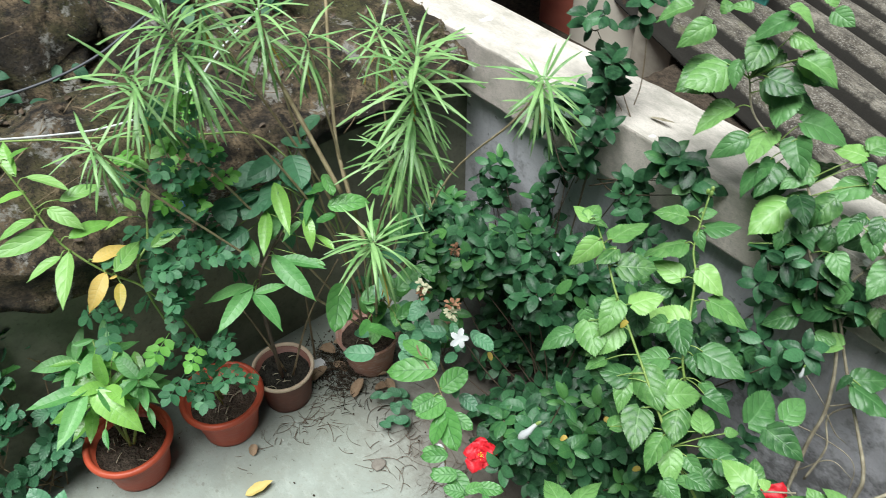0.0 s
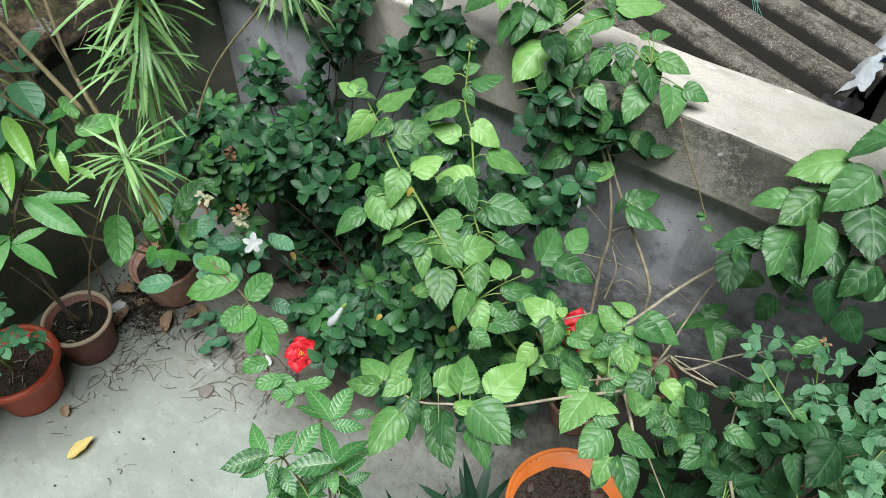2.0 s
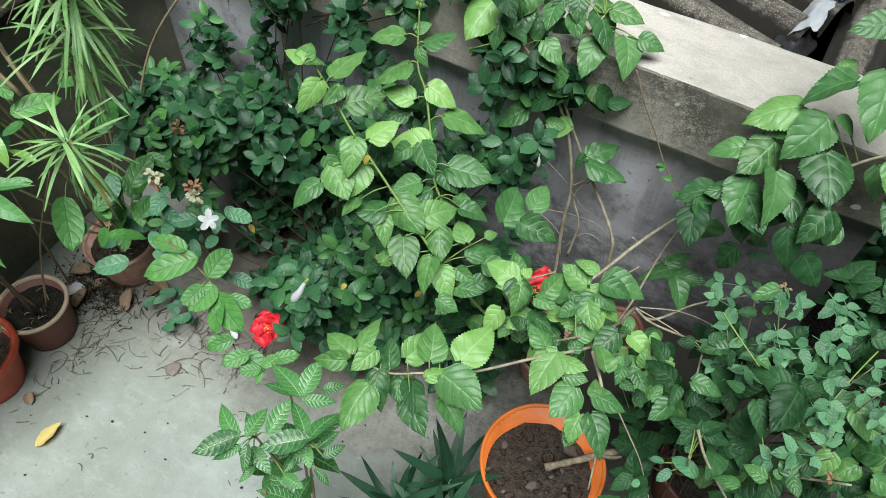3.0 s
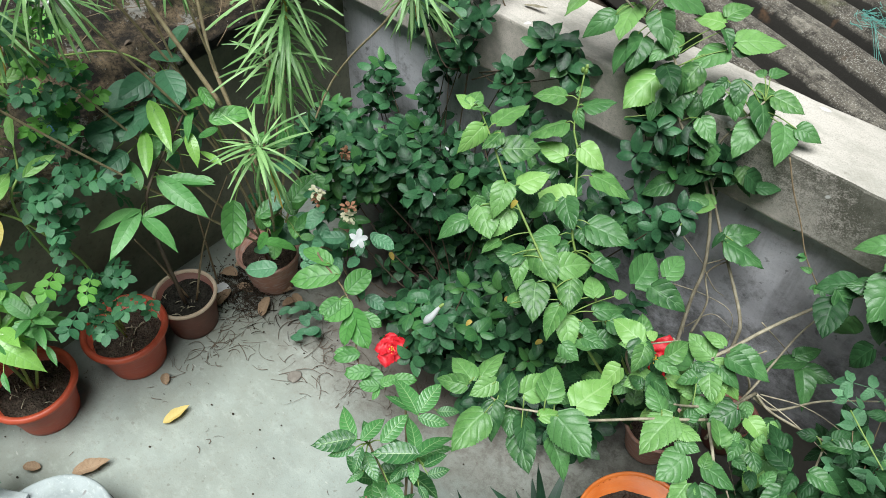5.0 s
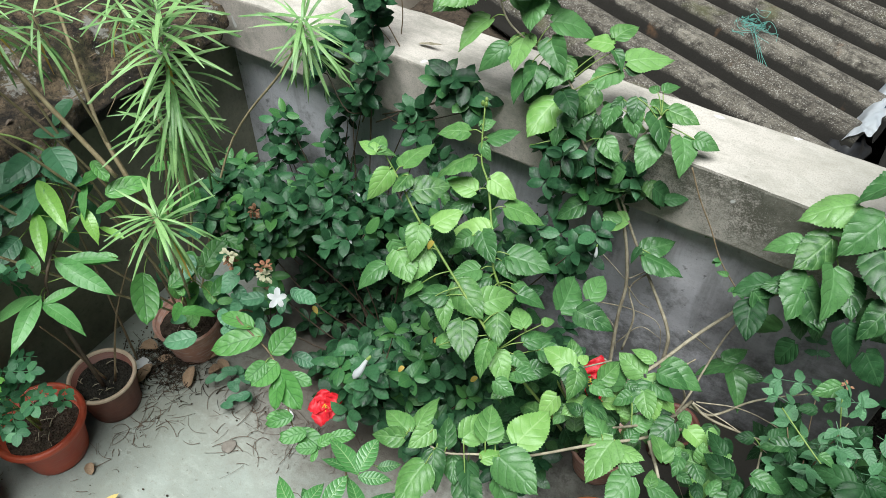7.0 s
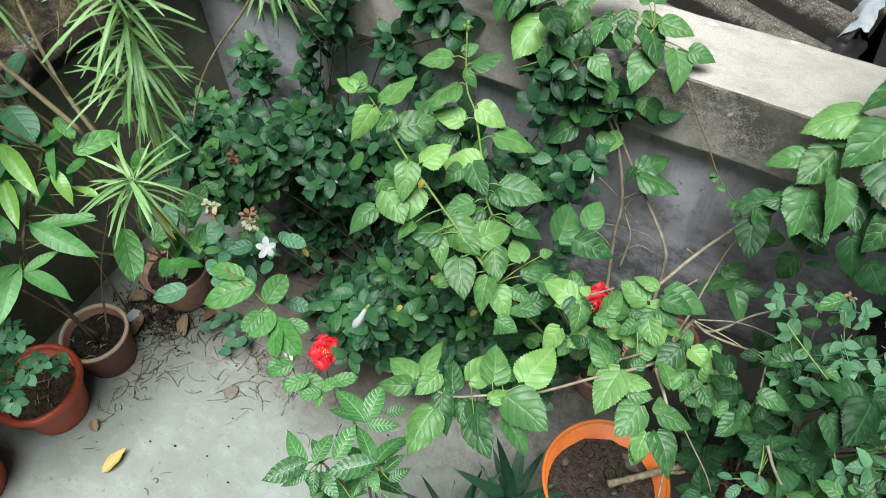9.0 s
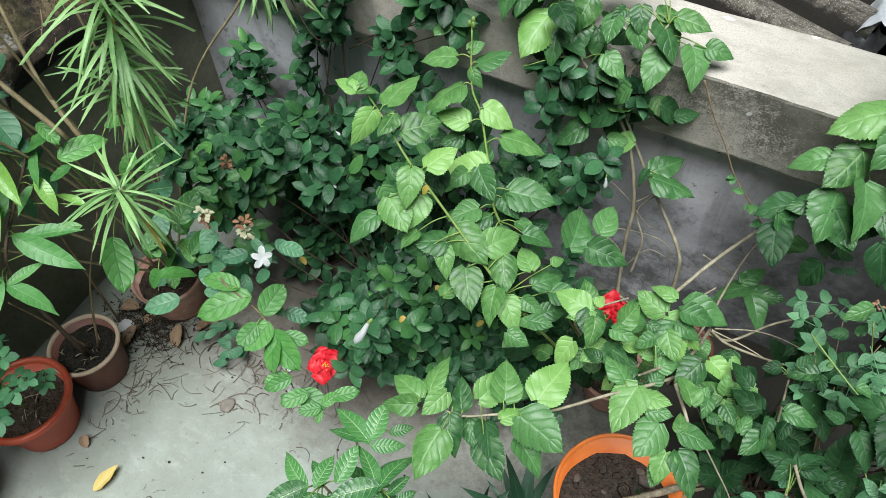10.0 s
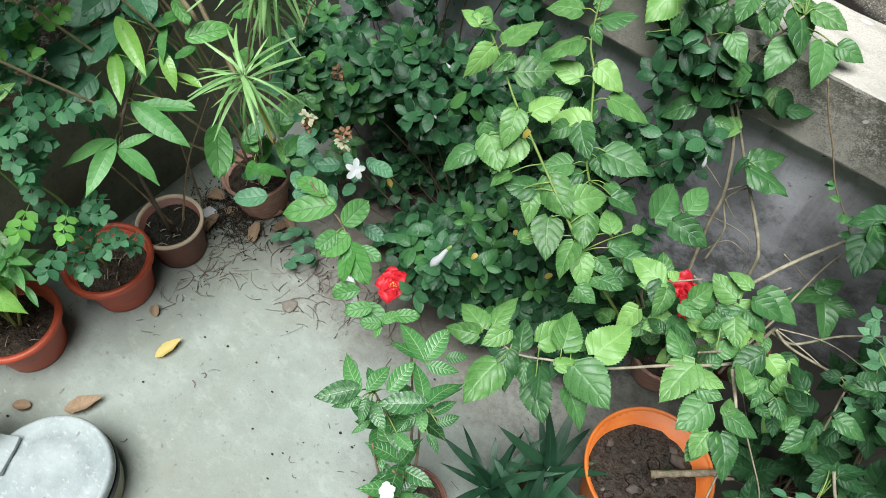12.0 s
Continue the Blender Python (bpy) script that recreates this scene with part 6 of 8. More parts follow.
F1 = [(0.1, 1.7, 0.2), (0.1, 1.56, 0.45), (0.07, 1.4, 0.64), (0.02, 1.3, 0.715), (-0.05, 1.23, 0.73), (-0.15, 1.13, 0.74), (-0.23, 1.08, 0.745), (-0.3, 1.04, 0.75), (-0.37, 1.04, 0.77)]
F2 = [(0.09, 1.6, 0.52), (0.06, 1.42, 0.66), (0.0, 1.3, 0.75), (-0.02, 1.25, 0.8)]
F3 = [(0.09, 1.6, 0.52), (0.137, 1.600, 0.489), (0.207, 1.580, 0.518), (0.269, 1.560, 0.559)]
F4 = [(0.09, 1.6, 0.5), (0.148, 1.630, 0.465), (0.222, 1.680, 0.529), (0.321, 1.720, 0.593)]
F5 = [(0.05, 1.5, 0.37), (0.059, 1.55, 0.431), (0.077, 1.618, 0.506), (0.087, 1.685, 0.575), (0.1, 1.74, 0.65), (0.13, 1.79, 0.74)]
F6 = [(0.05, 1.3, 0.74), (0.1, 1.25, 0.7), (0.13, 1.2, 0.66), (0.16, 1.1, 0.55)]
stem_part(hib2, [F1, F2], 0.0045, 0.002, STEM_PALE, feet_of(FBA, FBB, FCA, FCB), 0.07)
stem_part(hib2, [F3, F4, F5, F6], 0.0044, 0.002, STEM_PALE)
set_blades(hib2, FBA, HIB_LEAF, rnd, [0, 0, 3, 0, 0, 2], 0.98)
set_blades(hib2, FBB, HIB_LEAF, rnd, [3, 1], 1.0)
set_blades(hib2, FCA, HIB_LEAF, rnd, [0, 3, 0])
set_blades(hib2, FCB, HIB_LEAF, rnd, [0, 3, 3])
stem_part(hib2, [[(0.07, 1.72, 0.2), (0.02, 1.6, 0.45), (-0.06, 1.5, 0.62), (-0.12, 1.47, 0.7)], [(0.08, 1.72, 0.2), (0.07, 1.62, 0.5), (0.03, 1.58, 0.62), (0.06, 1.6, 0.68)]], 0.0035, 0.002, STEM_PALE, feet_of(FDA, FDB), 0.055)
set_blades(hib2, FDA, HIB_LEAF, rnd, [0, 0, 3, 2])
set_blades(hib2, FDB, HIB_LEAF, rnd, [0, 3, 3])
# filler behind the branch, partly darkened in colour as shade between the leaves
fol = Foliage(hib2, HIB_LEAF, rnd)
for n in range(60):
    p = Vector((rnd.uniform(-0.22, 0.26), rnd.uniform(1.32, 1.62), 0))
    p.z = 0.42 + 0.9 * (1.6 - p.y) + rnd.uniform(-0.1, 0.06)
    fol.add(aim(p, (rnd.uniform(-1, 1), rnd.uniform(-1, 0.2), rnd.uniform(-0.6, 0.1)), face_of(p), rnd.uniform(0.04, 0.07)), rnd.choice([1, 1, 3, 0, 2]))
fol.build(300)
# slim dead shoots between the bare branches
for line in ([(0.09, 1.6, 0.52), (0.2, 1.6, 0.5), (0.34, 1.56, 0.5)], [(0.1, 1.62, 0.5), (0.2, 1.66, 0.5), (0.3, 1.68, 0.47), (0.42, 1.66, 0.45)], [(0.05, 1.56, 0.45), (0.1, 1.5, 0.4), (0.18, 1.42, 0.36)]):
    stem_part(hib2, [line], 0.002, 0.001, STEM_PALE, name="twig")
# a cut length of branch laid across the orange pot
cut = thing("cut_branch", (0.24, 1.3, 0.4), "cut length of brown bark lying over the orange pot", "branch")
b = bmesh.new()
tube(b, [(0.055, 1.192, 0.315), (0.12, 1.245, 0.328), (0.2, 1.315, 0.33), (0.28, 1.37, 0.318)], 0.0095, 0.008, 9, 8, 0.35)
tube(b, [(0.16, 1.28, 0.33), (0.19, 1.285, 0.342), (0.21, 1.295, 0.352)], 0.005, 0.0035, 7, 4, 0.3)
part("wood", b, STEM_GREY, cut)


# the dense dark bush along the wall
def bush(name, base, label, clumps, leaf, rnd, size, per, stem_material=STEM_BROWN, young=0.12, singles=300, tilt=(35, 82), up=0.6, leaves=(5, 8), category="shrub", thick=0.003):
    owner = thing(name, base, label, category)
    fol = Foliage(owner, leaf, rnd)
    b = bmesh.new()
    for x, y, z, r in clumps:
        n = max(3, int(per * (r / 0.14) ** 2 * (0.6 if r < 0.1 else 0.75 if r < 0.12 else 1.0)))
        heart = Vector((x, y, max(z - r * 0.7, base[2] + 0.03)))
        tube(b, [Vector(base) + Vector((rnd.uniform(-0.05, 0.05), rnd.uniform(-0.05, 0.05), 0)), Vector(base).lerp(heart, 0.5) + Vector((rnd.uniform(-0.04, 0.04), rnd.uniform(-0.04, 0.04), -0.03)), heart], thick, thick * 0.6, 5, 4, 0.15)
        for i in range(n):
            d = Vector((rnd.gauss(0, 1), rnd.gauss(0, 1) - 0.35, rnd.gauss(0, 1) + 0.35)).normalized() * r * rnd.uniform(0.45, 1.05)
            tip = Vector((x, y, z)) + d
            if tip.z < TOP and tip.x < END + (0.04 if tip.z < EDGE else 0.28):
                tip.y = min(tip.y, WALL_Y + 0.04 if tip.z < EDGE else WALL_Y - 0.01)
            tip.z = max(tip.z, 0.02)
            if rnd.random() < 0.5:
                tube(b, [heart, heart.lerp(tip, 0.6) + Vector((0, 0, -0.01)), tip], 0.0025, 0.0014, 4, 2)
            axis = d.normalized() * 0.6 + face_of(tip, up)
            rosette(fol, tip, axis, rnd.randint(*leaves), size, rnd, tilt, 1 if rnd.random() < young else 0, 0.012, 0.2)
    ob = part("twig_work", b, stem_material, owner)
    ob["kind"] = "stuff"
    fol.build(singles)
    return owner


rnd = random.Random(21)
CLUMPS_A = [(-1.5, 1.66, 0.4, 0.12), (-1.3, 1.72, 0.45, 0.1), (-1.12, 1.7, 0.5, 0.13), (-1.33, 1.52, 0.52, 0.15), (-1.16, 1.52, 0.56, 0.13)]
CLUMPS_B = [(-0.96, 1.56, 0.6, 0.12), (-1.0, 1.76, 0.22, 0.12), (-0.7, 1.46, 0.17, 0.14), (-0.66, 1.27, 0.46, 0.12), (-0.72, 1.3, 0.27, 0.13)]
CLUMPS_C = [(-0.58, 1.38, 0.2, 0.14), (-0.3, 1.7, 0.82, 0.06), (-0.42, 1.84, 0.86, 0.1), (-0.33, 1.86, 0.88, 0.07), (-0.9, 1.74, 0.42, 0.13), (-0.55, 1.62, 0.36, 0.17), (-0.32, 1.62, 0.28, 0.16), (-0.68, 1.72, 0.62, 0.14), (-0.45, 1.76, 0.62, 0.13), (-0.9, 1.78, 0.58, 0.08)]
CLUMPS_D = [(-0.91, 1.43, 0.1, 0.11), (-0.75, 1.43, 0.1, 0.11), (-0.64, 1.49, 0.1, 0.11), (-0.52, 1.58, 0.1, 0.11), (-0.40, 1.59, 0.1, 0.11), (-0.30, 1.61, 0.1, 0.11), (-0.5, 1.5, 0.1, 0.12), (-0.3, 1.45, 0.12, 0.12), (-0.75, 1.75, 0.3, 0.15)]
DEEP = [(-1.02, 1.76, 0.1, 0.12), (-1.18, 1.7, 0.12, 0.12), (-1.08, 1.6, 0.08, 0.1), (-0.95, 1.56, 0.08, 0.1), (-1.27, 1.46, 0.36, 0.1), (-1.2, 1.4, 0.22, 0.09), (-1.05, 1.82, 0.4, 0.14), (-0.85, 1.82, 0.26, 0.14), (-1.22, 1.78, 0.34, 0.13), (-0.82, 1.64, 0.14, 0.12), (-1.35, 1.75, 0.25, 0.13)]
SPRAYS = [(-1.45, 1.86, 0.46, 0.06), (-1.49, 1.86, 0.52, 0.05), (-1.48, 1.86, 0.6, 0.045), (-1.4, 1.86, 0.54, 0.04), (-1.24, 1.86, 0.55, 0.06), (-1.2, 1.87, 0.64, 0.06), (-1.16, 1.87, 0.73, 0.06), (-1.12, 1.87, 0.8, 0.055), (-1.07, 1.86, 0.88, 0.05), (-1.05, 1.85, 0.96, 0.045), (-0.93, 1.87, 0.87, 0.05), (-0.9, 1.87, 0.79, 0.055), (-0.85, 1.87, 0.72, 0.05)]
TRAILS = [(-1.25, 1.88, 0.87, 0.04), (-1.21, 1.88, 0.95, 0.045), (-1.14, 1.88, 1.02, 0.05), (-1.08, 1.9, 1.1, 0.05), (-0.82, 1.86, 0.95, 0.045), (-0.76, 1.87, 1.0, 0.05), (-0.74, 1.87, 0.94, 0.04)]
bush("jasmine_bush", (-0.85, 1.6, 0.0), "dense dark green glossy bush spreading along the wall", CLUMPS_A + CLUMPS_B + CLUMPS_C + CLUMPS_D + DEEP, SHRUB_LEAF, rnd, 0.056, 24, STEM_DARK, 0.24, 300, (45, 92), 0.5, (4, 7))

bush("jasmine_bush", (-1.2, 1.86, 0.0), "dark glossy sprays climbing the plastered wall", SPRAYS, SHRUB_LEAF, rnd, 0.054, 30, STEM_DARK, 0.06, 150, (50, 98), 0.4, (4, 6))
bush("trailing_vine", (-1.1, 1.88, 0.75), "dark round-leaved vine trailing over the coping", TRAILS, SHRUB_LEAF, rnd, 0.066, 26, STEM_DARK, 0.2, 150, (50, 98), 0.35, (4, 5), "vine", 0.0024)
bush("coping_vine", (-1.08, 2.0, TOP), "dark leafy vine shoot rising above the coping", [(-1.21, 1.98, 1.19, 0.04), (-1.15, 1.98, 1.12, 0.05), (-1.1, 1.95, 1.05, 0.045), (-1.06, 2.0, 1.27, 0.05)], SHRUB_LEAF, rnd, 0.062, 22, STEM_BROWN, 0.1, 150, (50, 98), 0.4, (4, 5), "vine", 0.002)

# a few yellowed leaves hang in the dark bush
sick = thing("yellowed_leaves", (-0.8, 1.5, 0.0), "few yellowing leaves hanging in the dark bush", "leaf")
for p in [(-0.939, 1.36, 0.463), (-0.578, 1.3, 0.51), (-0.548, 1.4, 0.912), (-0.717, 1.28, 0.226), (-0.513, 1.36, 0.619), (-0.403, 1.38, 0.503)]:
    part_mesh("leaf", SHRUB_LEAF.meshes[2][1], sick, aim(p, (rnd.uniform(-1, 1), -0.5, rnd.uniform(-0.8, 0.2)), face_of(p), rnd.uniform(0.02, 0.028)))


def bud(centre, axis, size, width, label):
    """A long furled flower bud in a small green calyx."""
    fl = thing("white_bud", centre, label, "flower bud")
    ax = Vector(axis).normalized()
    m = aim(centre, ax, (0, 0, 1), 1.0) @ pose(0, 0, 0, -90)
    for name, prof, mat in (("calyx", [(0.001, -0.1), (0.34, -0.05), (0.4, 0.08), (0.3, 0.2)], STEM_GREEN), ("furl", [(0.3, 0.06), (0.5, 0.25), (0.72, 0.5), (1.0, 0.74), (0.7, 0.9), (0.15, 1.0)], WHITE_PETAL)):
        b = bmesh.new()
        lathe(b, [(r * width, z * size) for r, z in prof], 12)
        for v in b.verts:
            v.co.x += 0.12 * width * math.sin(v.co.z / size * 9)
        b.transform(m)
        part(name, b, mat, fl)


bud((-0.527, 1.112, 0.82), (-0.3, -0.5, -0.75), 0.068, 0.0095, "drooping white furled flower on the dark bush")
bud((-0.236, 1.615, 0.89), (0.12, -0.2, -0.9), 0.034, 0.0045, "closed white bud hanging from a dark leaf cluster")
bud((-0.9, 1.5, 0.66), (0.5, -0.3, -0.3), 0.03, 0.004, "slim white bud among dark leaves")
bud((-0.94, 1.6, 0.72), (0.5, -0.3, 0.2), 0.03, 0.004, "slim white bud among dark leaves")
flower_petals("white_flower", (-0.89, 1.2, 0.692), (0.6, -0.3, 0.7), 0.027, WHITE_PETAL, "open white five-petalled flower among dark leaves", 5, 0.58)
flower_petals("white_flower", (-0.82, 1.09, 0.26), (0.3, -0.5, 0.8), 0.02, WHITE_PETAL, "small white blossom near the floor")
flower_petals("white_flower", (-0.36, 0.72, 0.5), (0.0, -0.3, 0.9), 0.02, WHITE_PETAL, "small white blossom on the striped-leaf plant")


def spent_head(centre, mats, label, n=22, size=0.022):
    head = thing("spent_flower_head", centre, label, "flower")
    r = random.Random(int(abs(centre[0]) * 1000))
    arr = V("obovate", 0.7, 3, 0.0, 0.3, 0.3, 0, 2, 0, 2)
    for k, mat in enumerate(mats):
        vs, fs, us, c = [], [], [], 0
        for i in range(n):
            d = Vector((r.gauss(0, 1), r.gauss(0, 1), r.gauss(0, 1))).normalized()
            m = aim(Vector(centre) + d * size * 0.7 * r.random() + Vector((0, 0, -0.03 * k + 0.015)), d, (0, 0, 1), size * r.uniform(0.5, 0.8))
            a = np.array(m)
            vs.append(arr[0] @ a[:3, :3].T + a[:3, 3])
            us.append(arr[2])
            fs.extend(tuple(q + c for q in f) for f in arr[1])
            c += len(arr[0])
        part_mesh("petals", arrays_to_mesh("petals", np.concatenate(vs), fs, np.concatenate(us), mat), head)


spent_head((-1.086, 1.237, 0.69), [CREAM_PETAL, WITHERED], "fading cream and brown flower head")
spent_head((-1.0, 1.27, 0.66), [WITHERED, CREAM_PETAL], "withered brown flower head")
spent_head((-1.1, 1.36, 0.74), [WITHERED], "withered rust-brown flower head on the dark bush")

# a bright seedling that has sprouted on the ledge
sprout = thing("seedling", (-1.660, 0.949, 0.972), "bright yellow-green seedling sprouting on the mossy ledge", "plant")
stem_part(sprout, [[(-1.660, 0.949, 0.972), (-1.660, 0.949, 1.102)]], 0.0016, 0.001, STEM_GREEN)
fol = Foliage(sprout, SENNA_LEAF, random.Random(9))
rosette(fol, (-1.660, 0.949, 1.102), (0.2, -0.3, 1), 5, 0.05, random.Random(10), (55, 85), 1)
fol.build(300)

# narrow-leaved oleander leaning over the west side
rnd = random.Random(31)
ole = thing("oleander", (-1.42, 1.3, 0.15), "tall narrow-leaved oleander with tufted light green heads", "shrub")
HEADS = [(-1.46, 0.87, 1.42, 60, 0.162, 0.14), (-1.49, 0.77, 1.32, 36, 0.151, 0.08), (-1.46, 0.64, 1.23, 22, 0.129, 0.05), (-1.1, 1.24, 1.34, 100, 0.168, 0.22), (-1.07, 1.62, 1.19, 48, 0.157, 0.1), (-0.965, 1.015, 1.085, 36, 0.140, 0.03), (-1.43, 1.38, 1.27, 22, 0.123, 0.06), (-1.44, 1.18, 1.31, 18, 0.123, 0.06), (-1.51, 1.1, 1.37, 34, 0.157, 0.1), (-1.56, 0.98, 1.44, 30, 0.157, 0.1), (-1.14, 1.2, 1.12, 22, 0.140, 0.12)]
fol = Foliage(ole, NARROW_LEAF, rnd)
root = Vector((-1.42, 1.28, 0.16))
lines = []
for x, y, z, n, size, spread in HEADS:
    tip = Vector((x, y, z))
    axis = Vector((0.1, -0.1, 1.0)) + Vector((rnd.uniform(-0.2, 0.2), rnd.uniform(-0.2, 0.2), 0))
    rosette(fol, tip - axis.normalized() * spread * 0.4, axis, int(n * 1.15), size * 0.88, rnd, (24, 112), 0, spread * 1.5, 0.2, 0.45)
    for i in range(4):
        d = Vector((rnd.uniform(-1, 1), rnd.uniform(-1, 1), -0.9))
        fol.add(aim(tip - axis.normalized() * 0.06, d, (0, 0, 1), rnd.uniform(0.09, 0.12)), rnd.choice([0, 1]))
    mid = Vector((-1.36, 1.52, 0.72)) if y > 1.5 else root.lerp(tip, 0.45) + Vector((rnd.uniform(-0.04, 0.04), rnd.uniform(-0.02, 0.06), 0.02))
    lines.append([root, mid, tip.lerp(mid, 0.25) + Vector((0, 0, -0.02)), tip])
fol.build(300)
stem_part(ole, lines, 0.004, 0.0026, STEM_TAN)
stem_part(ole, [[(-1.35, 1.17, 0.9), (-1.45, 1.14, 1.08), (-1.53, 1.12, 1.2), (-1.63, 1.07, 1.34), (-1.7, 1.0, 1.45)], [(-1.29, 1.2, 0.7), (-1.42, 1.22, 0.92), (-1.5, 1.26, 1.05), (-1.61, 1.34, 1.3)]], 0.0065, 0.004, STEM_TAN)

# plants of the pots on the west side
rnd = random.Random(41)
pa = thing("leafy_pot_plant", (-1.55, 0.443, 0.16), "light green plant with long pointed leaves", "plant")
stem_part(pa, [[(-1.55, 0.44, 0.15), (-1.54, 0.45, 0.3), (-1.52, 0.46, 0.45)], [(-1.54, 0.45, 0.16), (-1.5, 0.5, 0.35), (-1.47, 0.53, 0.48)], [(-1.56, 0.44, 0.16), (-1.62, 0.42, 0.35), (-1.66, 0.42, 0.45)]], 0.005, 0.003, STEM_GREEN, feet_of(PA), 0.25)
set_blades(pa, PA, LANCE_LEAF, rnd, [0, 3, 3], 0.92, grow=1.12)
fol = Foliage(pa, LANCE_LEAF, rnd)
for c in ((-1.52, 0.46, 0.46), (-1.47, 0.53, 0.48), (-1.66, 0.42, 0.46), (-1.56, 0.4, 0.38), (-1.6, 0.5, 0.5)):
    rosette(fol, c, (0.2, -0.1, 0.8), 10, 0.105, rnd, (40, 100), rnd.choice([0, 3, 3]), 0.06, 0.2, 0.15)
fol.build(300)

pb = thing("rose_like_bush", (-1.511, 0.739, 0.17), "small bush of round feathered leaflets", "plant")
fol = Foliage(pb, SENNA_LEAF, rnd)
PB_LINES = [[(-1.52, 0.74, 0.16), (-1.424, 0.708, 0.58), (-1.425, 0.661, 0.74), (-1.446, 0.622, 0.828), (-1.466, 0.569, 0.888), (-1.497, 0.526, 0.95), (-1.529, 0.501, 1.004), (-1.587, 0.487, 1.103), (-1.62, 0.473, 1.173)], [(-1.52, 0.74, 0.16), (-1.454, 0.632, 0.808), (-1.477, 0.683, 0.922), (-1.545, 0.736, 1.024), (-1.599, 0.791, 1.121)], [(-1.5, 0.73, 0.16), (-1.46, 0.7, 0.35), (-1.43, 0.66, 0.45)]]
stem_part(pb, PB_LINES, 0.0038, 0.002, STEM_GREEN, feet_of(LT, LY), 0.12)
set_blades(pb, LT, LANCE_LEAF, rnd, [2, 0, 2], 1.0, grow=1.08)
set_blades(pb, LY, LANCE_LEAF, rnd, [1], 1.0, grow=1.05)
BRIGHT = [((-1.490, 0.790, 1.222), 0.035, 3), ((-1.490, 0.843, 1.225), 0.035, 3), ((-1.490, 0.796, 1.117), 0.035, 3), ((-1.490, 0.863, 1.112), 0.035, 3), ((-1.490, 0.753, 1.110), 0.035, 3), ((-1.490, 0.884, 1.020), 0.035, 3), ((-1.490, 0.826, 0.987), 0.035, 3), ((-1.490, 0.727, 1.022), 0.035, 3), ((-1.490, 0.768, 0.953), 0.035, 3)]
for c, r, n in BRIGHT:
    for i in range(n):
        p = Vector(c) + Vector((rnd.gauss(0, 0.6), rnd.gauss(0, 0.6), rnd.gauss(0, 0.6))) * r
        fol.add(aim(p, (rnd.uniform(-1, 1), rnd.uniform(-1, 1), rnd.uniform(-0.5, 0.4)), face_of(p), rnd.uniform(0.06, 0.08)), rnd.choice([0, 0, 1]))
for c, r, n in (((-1.542, 0.829, 1.088), 0.045, 4), ((-1.525, 0.813, 1.022), 0.045, 7), ((-1.53, 0.887, 1.007), 0.045, 4), ((-1.502, 0.862, 0.961), 0.045, 5), ((-1.48, 0.797, 0.959), 0.045, 6), ((-1.443, 0.803, 0.948), 0.045, 4), ((-1.447, 0.832, 0.883), 0.045, 5), ((-1.45, 0.702, 0.849), 0.045, 9), ((-1.455, 0.686, 0.897), 0.045, 5), ((-1.472, 0.636, 0.874), 0.045, 4), ((-1.412, 0.813, 0.809), 0.045, 8), ((-1.456, 0.523, 0.752), 0.045, 6), ((-1.409, 0.641, 0.692), 0.045, 6), ((-1.434, 0.691, 0.799), 0.045, 7), ((-1.366, 0.721, 0.558), 0.045, 6), ((-1.361, 0.773, 0.538), 0.045, 4), ((-1.367, 0.642, 0.518), 0.045, 7), ((-1.33, 0.8, 0.44), 0.02, 1), ((-1.347, 0.669, 0.48), 0.045, 4)):
    for i in range(int(n * 0.65 + 0.5)):
        p = Vector(c) + Vector((rnd.gauss(0, 0.6), rnd.gauss(0, 0.6), rnd.gauss(0, 0.6))) * r
        way = Vector((rnd.uniform(-1, 1), rnd.uniform(-1, 1), rnd.uniform(-0.5, 0.4)))
        fol.add(aim(p, way, face_of(p), rnd.uniform(0.07, 0.095)), 1 if rnd.random() < 0.12 else 0)
fol.build(300)
flower_petals("blue_flower", (-1.467, 0.783, 0.987), (0.6, -0.2, 0.7), 0.012, BLUE_PETAL, "tiny blue flower among round leaflets")

pc = thing("slender_pot_plant", (-1.489, 0.95, 0.15), "slender upright plant with long glossy leaves", "plant")
stem_part(pc, [[(-1.49, 0.94, 0.14), (-1.45, 0.92, 0.35), (-1.4, 0.9, 0.6), (-1.39, 0.91, 0.72), (-1.41, 0.98, 0.78), (-1.42, 1.06, 0.84), (-1.43, 1.13, 0.9)]], 0.007, 0.003, STEM_DARK, feet_of(PCA), 0.25)
stem_part(pc, [[(-1.47, 0.97, 0.14), (-1.44, 1.05, 0.4), (-1.4, 1.16, 0.62)], [(-1.5, 0.96, 0.14), (-1.55, 0.93, 0.3), (-1.58, 0.9, 0.42)]], 0.004, 0.002, STEM_BROWN)
set_blades(pc, PCA, LANCE_LEAF, rnd, [3, 3, 0], 0.84, grow=1.05)
pcb = thing("heart_leaf_vine", (-1.55, 1.1, 0.1), "vine of dark bluish-green heart-shaped leaves", "vine")
stem_part(pcb, [[(-1.56, 1.1, 0.0), (-1.54, 1.1, 0.4), (-1.52, 1.1, 0.8), (-1.5, 1.12, 0.95)]], 0.004, 0.002, STEM_BROWN, feet_of(BLA), 0.35)
set_blades(pcb, BLA, HEART_LEAF, rnd, [0], 0.95, grow=1.1)
fol = Foliage(pcb, HEART_LEAF, rnd)
